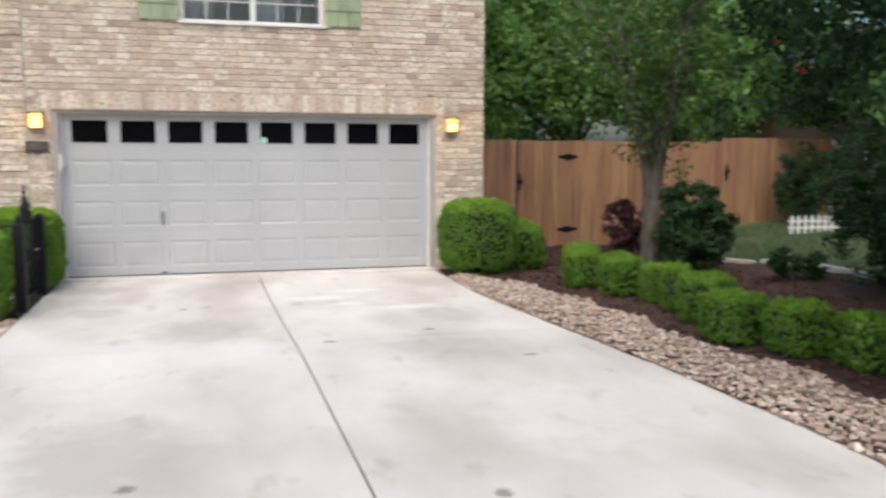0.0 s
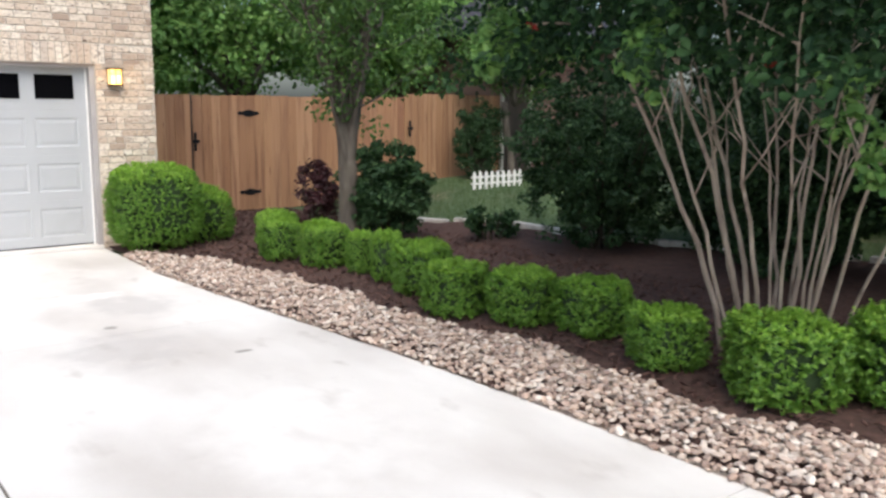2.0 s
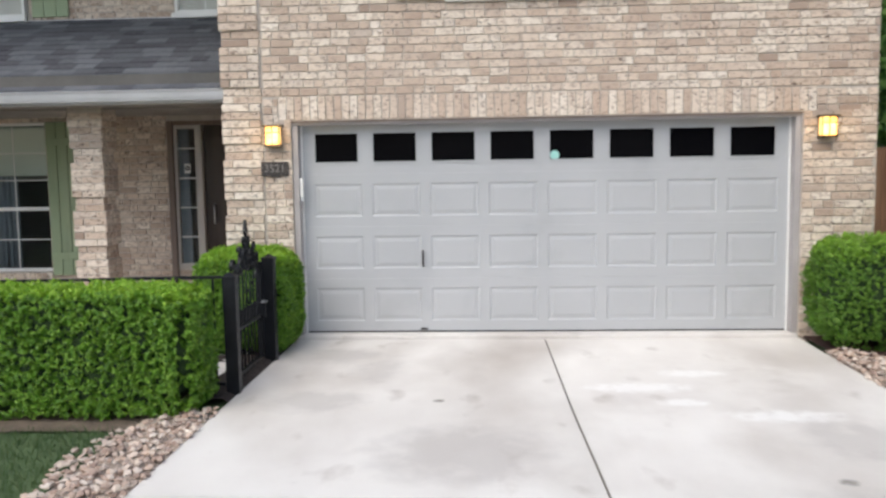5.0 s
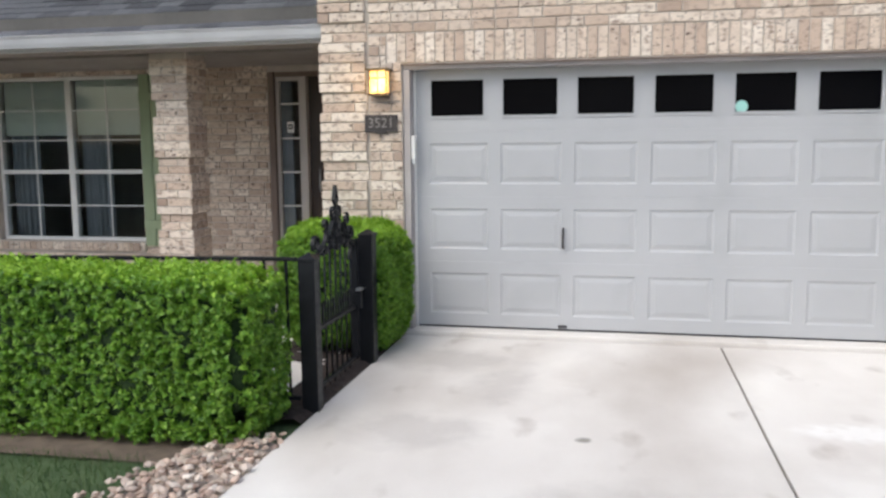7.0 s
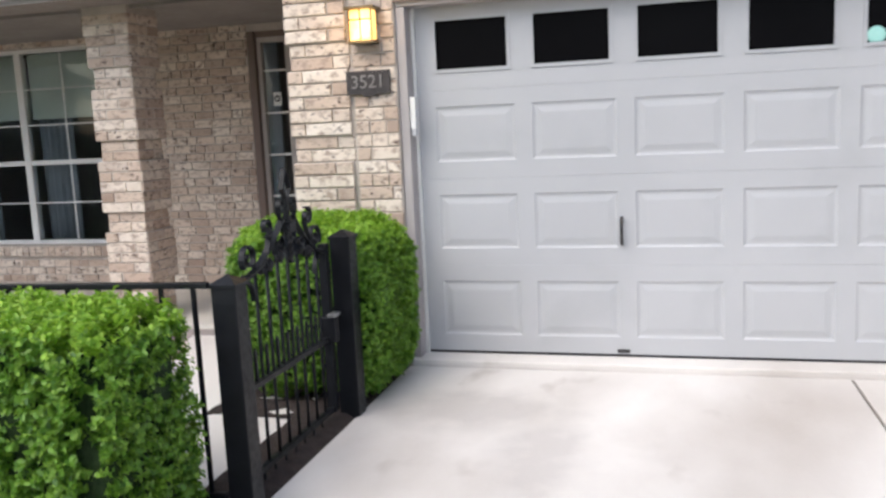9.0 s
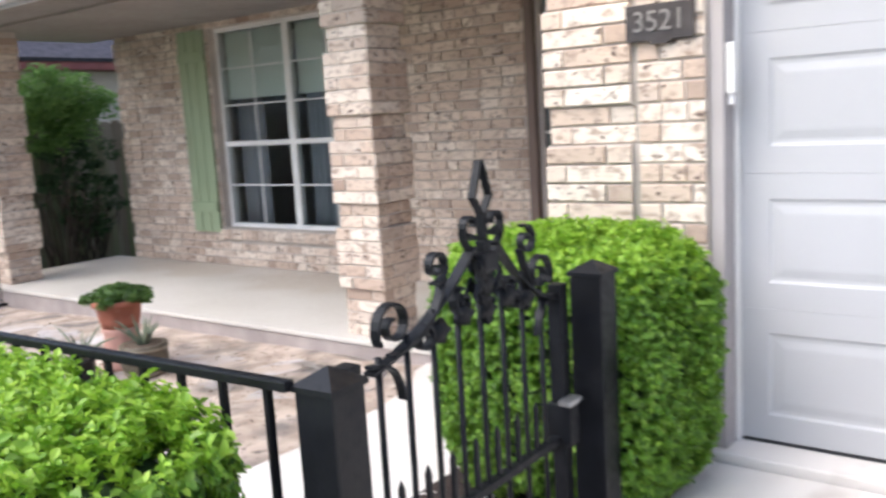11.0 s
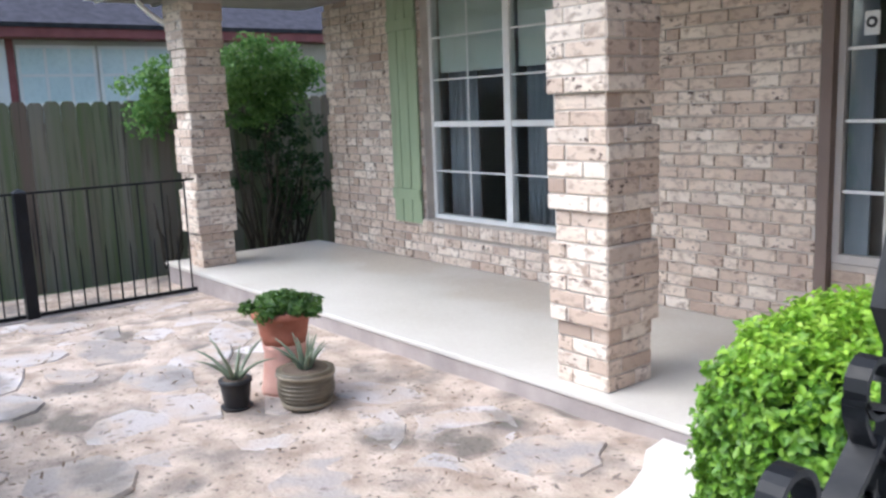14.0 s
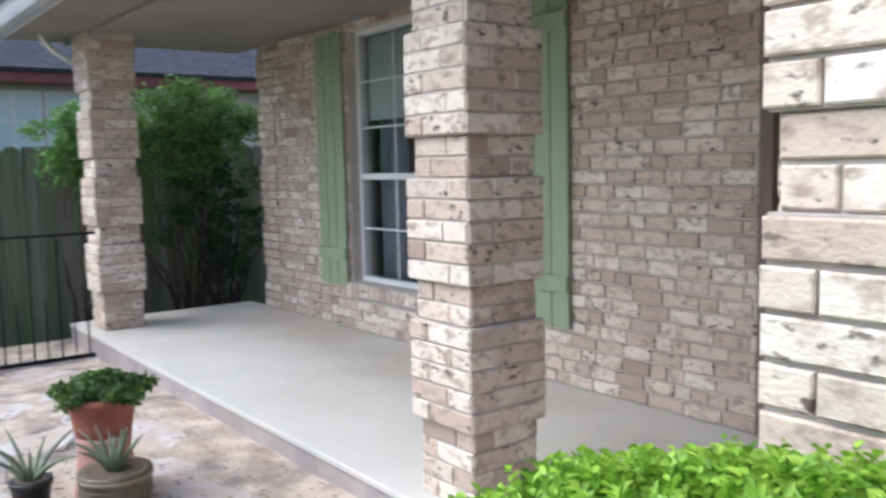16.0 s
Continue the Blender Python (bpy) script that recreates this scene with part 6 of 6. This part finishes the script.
    pts = [((c[0].lerp(c[1], k)).lerp(c[1].lerp(c[2], k), k)).lerp((c[1].lerp(c[2], k)).lerp(c[2].lerp(c[3], k), k), k) for k in (i / 9 for i in range(10))]
    twig = part("shoot", tube(bmesh.new(), pts, [0.008 - 0.0006 * i for i in range(10)], 6), "crape_bark", crape, "", True)
    at = [tuple(p + Vector(rngc.normal(0, 0.05, 3))) for p in pts[3:] for _ in range(3)]
    v, f = clumps(at, [0.075] * len(at), 16, 0.062, rngc)
    link_mesh("shoot_leaves", quads_mesh("shoot_leaves", v, f), "bright_leaf", twig, "light green leaves, paler as if lit outside the crown")
v, f = clumps([(-1.55, 0.9, 2.15), (-0.3, -0.9, 1.95), (-1.2, 1.6, 2.45), (0.6, 0.6, 2.0)], [0.05] * 4, 26, 0.035, rngc)
link_mesh("blossom", quads_mesh("blossom", v, f), "flower", crape, "small red blossoms")

# trees behind the cedar fence; the first six take the sunlit leaf colour
for k, (tx, ty, h, sr) in enumerate(((6.6, 5.6, 5.6, 2.0), (9.4, 6.6, 6.2, 2.3), (12.3, 6.4, 5.4, 2.2), (15.5, 8.0, 7.0, 2.8), (7.8, 10.0, 8.0, 3.0), (12.0, 11.5, 8.5, 3.3), (17.0, -2.0, 7.0, 3.0), (16.0, -8.0, 7.0, 3.2))):
    tree("background_tree", "leafy green tree behind the garden fence", (tx, ty, 0.1), h, 1.6, 0.14, sr, 210, 70, 0.13, "far_sunlit_leaf" if k < 6 else "tree_leaf", "bark", 70 + k, 0.5)

# ---- stones, chips and grass ----
ICO = bmesh.new()
bmesh.ops.create_icosphere(ICO, subdivisions=1, radius=1.0)
ICO.verts.ensure_lookup_table()
ICO_V = np.array([v.co[:] for v in ICO.verts])
ICO_F = [tuple(v.index for v in f.verts) for f in ICO.faces]
ICO.free()
rng = np.random.default_rng(90)
STONES = []
for k in range(8):
    v = ICO_V * rng.uniform(0.6, 1.2, (len(ICO_V), 1))
    m = raw_mesh("stone", v, ICO_F)
    m.materials.append(M["rock"])
    STONES.append((m, v))


def stone_bed(name, label, spots, single, seed, strip, strip_z):
    """River stones: up to 300 near ones are parts, the rest one mesh."""
    rng = np.random.default_rng(seed)
    bed = thing(name, label, "stones", kind="structure")
    rv, rf, made = [], [], 0
    for x, y, z in spots:
        s = rng.uniform(0.012, 0.029)
        mx = Matrix.LocRotScale((x, y, z + s * 0.35), Euler(rng.uniform(-0.4, 0.4, 2).tolist() + [rng.uniform(0, 6.28)]), (s * rng.uniform(0.9, 1.6), s * rng.uniform(0.8, 1.1), s * rng.uniform(0.5, 0.75)))
        m, v = STONES[int(rng.integers(8))]
        if made < 300 and single(x, y):
            ob = link_mesh("stone", m, None, bed)
            ob.matrix_basis = mx
            made += 1
        else:
            k = len(rv)
            rv += [mx @ Vector(p) for p in v]
            rf += [tuple(i + k for i in q) for q in ICO_F]
    ob = link_mesh("stones", raw_mesh("stones", rv, rf), "rock", bed)
    ob["kind"] = "stuff"
    n = len(strip)
    bv = [(x, y, z) for x0, x1, y in strip for x, z in ((x0, -0.008), (x1, strip_z))]
    link_mesh("grit", raw_mesh("grit", bv, [(2 * i, 2 * i + 1, 2 * i + 3, 2 * i + 2) for i in range(n - 1)]), "gravel", bed, "fine grit under the stones")
    return bed


spots = []
y = -0.75
while y > -12.0:
    x0, x1 = lerp_table(DRIVE_R, y) + 0.012, lerp_table(ROCK_R, y) + 0.06 * math.sin(y * 6)
    st = 0.036 if y > -9.4 else 0.09
    x = x0
    while x < x1:
        spots.append((x + rng.uniform(-0.02, 0.02), y + rng.uniform(-0.02, 0.02), 0.0 + rng.uniform(0.0, 0.035) + 0.02 * (x > x0 + 0.05)))
        x += st
    y -= st * 0.9
stone_bed("river_stone_border", "tan and brown river stones edging the driveway", spots, lambda x, y: -8.1 < y < -7.4 and x < 5.6, 91, [(lerp_table(DRIVE_R, -0.7 - i * 0.2) + 0.002, lerp_table(ROCK_R, -0.7 - i * 0.2), -0.7 - i * 0.2) for i in range(58)], 0.03)
spots = []
y = -2.45
while y > -9.0:
    wdt = 0.42 if y < -2.8 else 0.42 * (-2.4 - y) / 0.4 + 0.1
    x = -0.02
    while x > -wdt - 0.12 * (y < -2.9) - 0.05 * math.sin(y * 5):
        spots.append((x + rng.uniform(-0.02, 0.02), y + rng.uniform(-0.02, 0.02), -0.01 + rng.uniform(0.0, 0.03)))
        x -= 0.042
    y -= 0.038
stone_bed("river_stone_strip", "pale river stones between lawn and driveway", spots, lambda x, y: y > -3.4, 92, [(-0.002, -0.45, -2.5 - i * 0.25) for i in range(27)], -0.008)

chips = np.random.default_rng(93)
pts = np.column_stack([chips.uniform(5.2, 8.6, 9000), chips.uniform(-9.5, 2.2, 9000)])
keep = [(x, y) for x, y in pts if lerp_table(ROCK_R, y) - 0.15 < x < lerp_table(EDGE_R, y)]
cv = np.array([(x, y, max(ground_z(x, y), -0.03) + 0.062) for x, y in keep])
v, f = leaf_cards(cv, np.tile(np.array((0.0, 0.0, 1.0)), (len(cv), 1)), 0.055, chips, 0.45, 0.2, 0.1)
tagged(link_mesh("bark_chips", quads_mesh("bark_chips", v, f), "mulch_chip"), "loose shredded bark chips on the mulch bed", "mulch", kind="stuff")

edging = thing("lawn_edging", "flat pale stones edging the lawn", "edging", kind="structure")
y, k = -0.5, 0
while y > -8.5:
    x = lerp_table(EDGE_R, y) + 0.03
    x2 = lerp_table(EDGE_R, y - 0.5) + 0.03
    bm = box_bm(-0.24, 0.24, -0.055, 0.055, -0.03, 0.05, 0.012)
    ob = part("stone", bm, "pale_stone", edging)
    ob.matrix_basis = pose((x + x2) / 2, y - 0.25, max(ground_z(x, y), -0.03) + 0.05, 0, 0, math.degrees(math.atan2(-0.5, x2 - x)))
    y -= 0.52 + 0.06 * math.sin(k * 2.1)
    k += 1


def grass(name, label, x0, x1, y0, y1, n, inside, seed, size=0.055):
    rng = np.random.default_rng(seed)
    p = np.column_stack([rng.uniform(x0, x1, n), rng.uniform(y0, y1, n)])
    p = np.array([(x, y, ground_z(x, y) + size * 0.3) for x, y in p if inside(x, y)])
    d = rng.normal(0, 1, (len(p), 3)) * np.array((1, 1, 0.15))
    a = np.tile(np.array((0.0, 0.0, 1.0)), (len(p), 1)) + rng.normal(0, 0.35, (len(p), 3))
    s = (size * rng.uniform(0.6, 1.3, len(p)))[:, None]
    b = np.cross(a, d)
    b /= np.linalg.norm(b, axis=1)[:, None]
    v = np.stack([p - a * s * 0.5 - b * 0.0025, p - a * s * 0.5 + b * 0.0025, p + a * s * 0.5 + b * 0.0008, p + a * s * 0.5 - b * 0.0008], axis=1).reshape(-1, 3)
    f = np.arange(len(p))[:, None] * 4 + np.array([[0, 1, 2, 3]])
    tagged(link_mesh(name, quads_mesh(name, v, f), "blade"), label, "grass", kind="stuff")


grass("grass", "short green grass blades of the front lawn", -7.5, -0.4, -9.5, -2.8, 95000, lambda x, y: x < -0.52 + 0.05 * math.sin(y * 5) and (x * 37.7 + y * 91.3) % 1.0 < 1.15 - max((-x - 2.5) / 5.0, (-y - 4.6) / 4.9, 0.0), 95, 0.05)
grass("grass", "short green grass blades beyond the garden bed", 8.6, 13.2, -6.5, 2.2, 30000, lambda x, y: x > lerp_table(EDGE_R, y) + 0.1, 96, 0.07)

# dry leaf and twig litter
lr = np.random.default_rng(99)
lp = np.column_stack([lr.uniform(-6.3, -1.8, 900), lr.uniform(-1.9, 0.42, 900)])
lp = np.array([(x, y, yard_z(x) + 0.02) for x, y in lp if noise.noise(Vector((x * 1.6, y * 1.6, 7))) > -0.05])
v, f = leaf_cards(lp, np.tile(np.array((0.0, 0.0, 1.0)), (len(lp), 1)), 0.03, lr, 0.35, 0.16, 0.1)
tagged(link_mesh("leaf_litter", quads_mesh("leaf_litter", v, f), "litter"), "scattered dry leaf and twig litter on paving", "litter", kind="stuff")

# flagstones of the courtyard
flag = thing("flagstone_paving", "worn irregular pale flagstones set in grit", "paving", kind="structure")
rng = random.Random(97)
row = 0
y = -1.75
while y < 0.4:
    x = -6.3 + (0.3 if row % 2 else 0.0)
    while x < -1.7:
        if rng.random() < 0.8:
            n = rng.randint(9, 13)
            rx, ry = rng.uniform(0.16, 0.38), rng.uniform(0.12, 0.25)
            o = [(rx * rng.uniform(0.72, 1.1) * math.cos(2 * math.pi * k / n), ry * rng.uniform(0.72, 1.1) * math.sin(2 * math.pi * k / n)) for k in range(n)]
            bm = bmesh.new()
            hi = [bm.verts.new((a, b, 0.0)) for a, b in o]
            lo = [bm.verts.new((a * 1.04, b * 1.04, -0.012)) for a, b in o]
            bt = [bm.verts.new((a * 1.04, b * 1.04, -0.05)) for a, b in o]
            bm.faces.new(hi)
            for k in range(n):
                bm.faces.new((lo[k], lo[(k + 1) % n], hi[(k + 1) % n], hi[k]))
                bm.faces.new((bt[k], bt[(k + 1) % n], lo[(k + 1) % n], lo[k]))
            ob = part("flagstone", bm, "flagstone", flag)
            ob.matrix_basis = pose(x + rng.uniform(-0.08, 0.08), y + rng.uniform(-0.06, 0.06), yard_z(x) + rng.uniform(-0.002, 0.014), rng.uniform(-2.6, 2.6), rng.uniform(-2.6, 2.6), rng.uniform(-50, 50))
        x += rng.uniform(0.52, 0.64)
    y += 0.36
    row += 1

# ---- roof shingles ----
rng = random.Random(98)
rv, rf, made = [], [], 0
rows_n = 15
tab_l = math.hypot(RY - EY, RZ - EZ) / rows_n
shingle_mesh = raw_mesh("shingle", [(-0.5, 0, 0), (0.5, 0, 0), (0.5, 1, 0), (-0.5, 1, 0), (-0.5, 0, 1), (0.5, 0, 1), (0.5, 1, 0.3), (-0.5, 1, 0.3)], [(4, 5, 6, 7), (0, 1, 5, 4), (1, 2, 6, 5), (3, 0, 4, 7)])
shingle_mesh.materials.append(M["shingle"])
for r in range(rows_n):
    x = -7.25 + rng.uniform(0, 0.1)
    while x < GX0 - 0.02:
        w = min(rng.uniform(0.16, 0.34), GX0 - 0.012 - x)
        k = r * tab_l
        m = Matrix.Translation((x + w / 2, EY - 0.02 + k * math.cos(slope), EZ - 0.004 + k * math.sin(slope))) @ Matrix.Rotation(slope, 4, "X") @ Matrix.Diagonal((w - 0.004, tab_l * 1.1 if r < rows_n - 1 else tab_l * 0.95, rng.uniform(0.008, 0.016), 1))
        if made < 300 and x > -4.2:
            ob = link_mesh("shingle", shingle_mesh, None, roof)
            ob.matrix_basis = m
            made += 1
        else:
            q = len(rv)
            rv += [m @ v.co for v in shingle_mesh.vertices]
            rf += [tuple(i + q for i in f.vertices) for f in shingle_mesh.polygons]
        x += w
ob = link_mesh("shingle_field", raw_mesh("shingle_field", rv, rf), "shingle", roof)
ob["kind"] = "stuff"

# ---- bricks ----
QW, GC = 0.375, GARAGE_COURSE


def quoin(i):
    """Whether a course of a corner stands proud: five do, two do not."""
    return (i + 2) % 7 < 5


gf = face_y(0.004)
zt = -GC
soldier0, soldier1 = OPEN_H + 0.012, OPEN_H + 0.245
spots = courses(GX0 + QW + 0.006, 0.0, zt, OPEN_H, gf, seed=1, high=GC)
spots += courses(OPEN, GX1, zt, OPEN_H, gf, shift=1, seed=2, high=GC)
spots += courses(GX0 + QW + 0.006, -0.12, OPEN_H, soldier1, gf, seed=3, high=GC)
spots += courses(OPEN + 0.12, GX1, OPEN_H, soldier1, gf, seed=4, high=GC)
sx = -0.115
while sx < OPEN + 0.115:
    spots.append((Matrix.Translation((sx + GC / 2, 0.004, (soldier0 + soldier1) / 2)), GC - 0.010, soldier1 - soldier0 - 0.012))
    sx += GC
spots += courses(GX0 + QW + 0.006, GX1, soldier1, TOP, gf, holes=((UW[0], UW[1], UW[2] - 0.06, UW[3]),), seed=5, high=GC)
bm = bmesh.new()
for i in range(int((TOP - zt) / GC)):
    out = 0.020 if quoin(i) else 0.0
    z = zt + (i + 0.5) * GC
    a0, a1 = GX0 - out, GX0 + QW - (0.012 if out else 0.0)
    cuts = [a0, a0 + 0.098, a1] if i % 2 else [a0, a1 - 0.110, a1]
    for a, b in zip(cuts, cuts[1:]):
        spots.append((gf((a + b) / 2, z, out), b - a - 0.010, GC - 0.010))
    if out:
        box(bm, a0 + 0.008, a1 - 0.008, -0.0125, 0.0035, z - GC / 2, z + GC / 2)
part("quoin_backing", bm, "mortar", wall_g, "recessed mortar joints")
lay_bricks(wall_g, spots, lambda p: p.x < 0.0 and p.z < 2.4, 1)
sf = face_mx(GX0 + 0.004)
lay_bricks(side_l, courses(0.0, PW, zt, 2.35, sf, seed=6) + courses(0.5, PW, 3.4, TOP, sf, seed=6), lambda p: False, 2)
lay_bricks(side_r, courses(0.0, 4.0, zt, TOP, face_px(GX1 - 0.004), seed=7), lambda p: False, 3)
pf = face_y(PW + 0.004)
spots = courses(PX0, -1.992, FLOOR, 2.32, pf, holes=((WIN[0], WIN[1], WIN[2] - 0.105, WIN[3]),), seed=8)
spots += courses(-1.923, -1.623, FLOOR, 0.46, face_y(PW + 0.034), seed=10)
sx = WIN[0] - 0.02
while sx < WIN[1] + 0.02:
    spots.append((Matrix.Translation((sx + COURSE / 2, PW - 0.034, WIN[2] - 0.055)), COURSE - 0.010, 0.092))
    sx += COURSE
for i in range(int((2.32 - FLOOR) / COURSE)):
    if quoin(i):
        for a, b in ((PX0 - 0.012, PX0 + 0.12), (PX0 + 0.12, PX0 + 0.30)):
            spots.append((pf((a + b) / 2, FLOOR + (i + 0.5) * COURSE, 0.014), b - a - 0.01, COURSE - 0.01))
lay_bricks(wall_p, spots, lambda p: p.x > -3.2 and p.z < 1.9, 4)
part("brick_sill", box_bm(WIN[0] - 0.02, WIN[1] + 0.02, PW - 0.034, PW + 0.075, WIN[2] - 0.105, WIN[2] - 0.004), "mortar", wall_p, "sloping brick window sill")
lay_bricks(upper, courses(PX0, GX0, 3.47, TOP, pf, holes=((-1.83, GX0, 3.4, 4.75), (-4.63, -3.6, 3.4, 4.75)), seed=9), lambda p: False, 5)
for t, spots in PILLARS:
    lay_bricks(t, spots, lambda p: p.z < 2.0, 6)
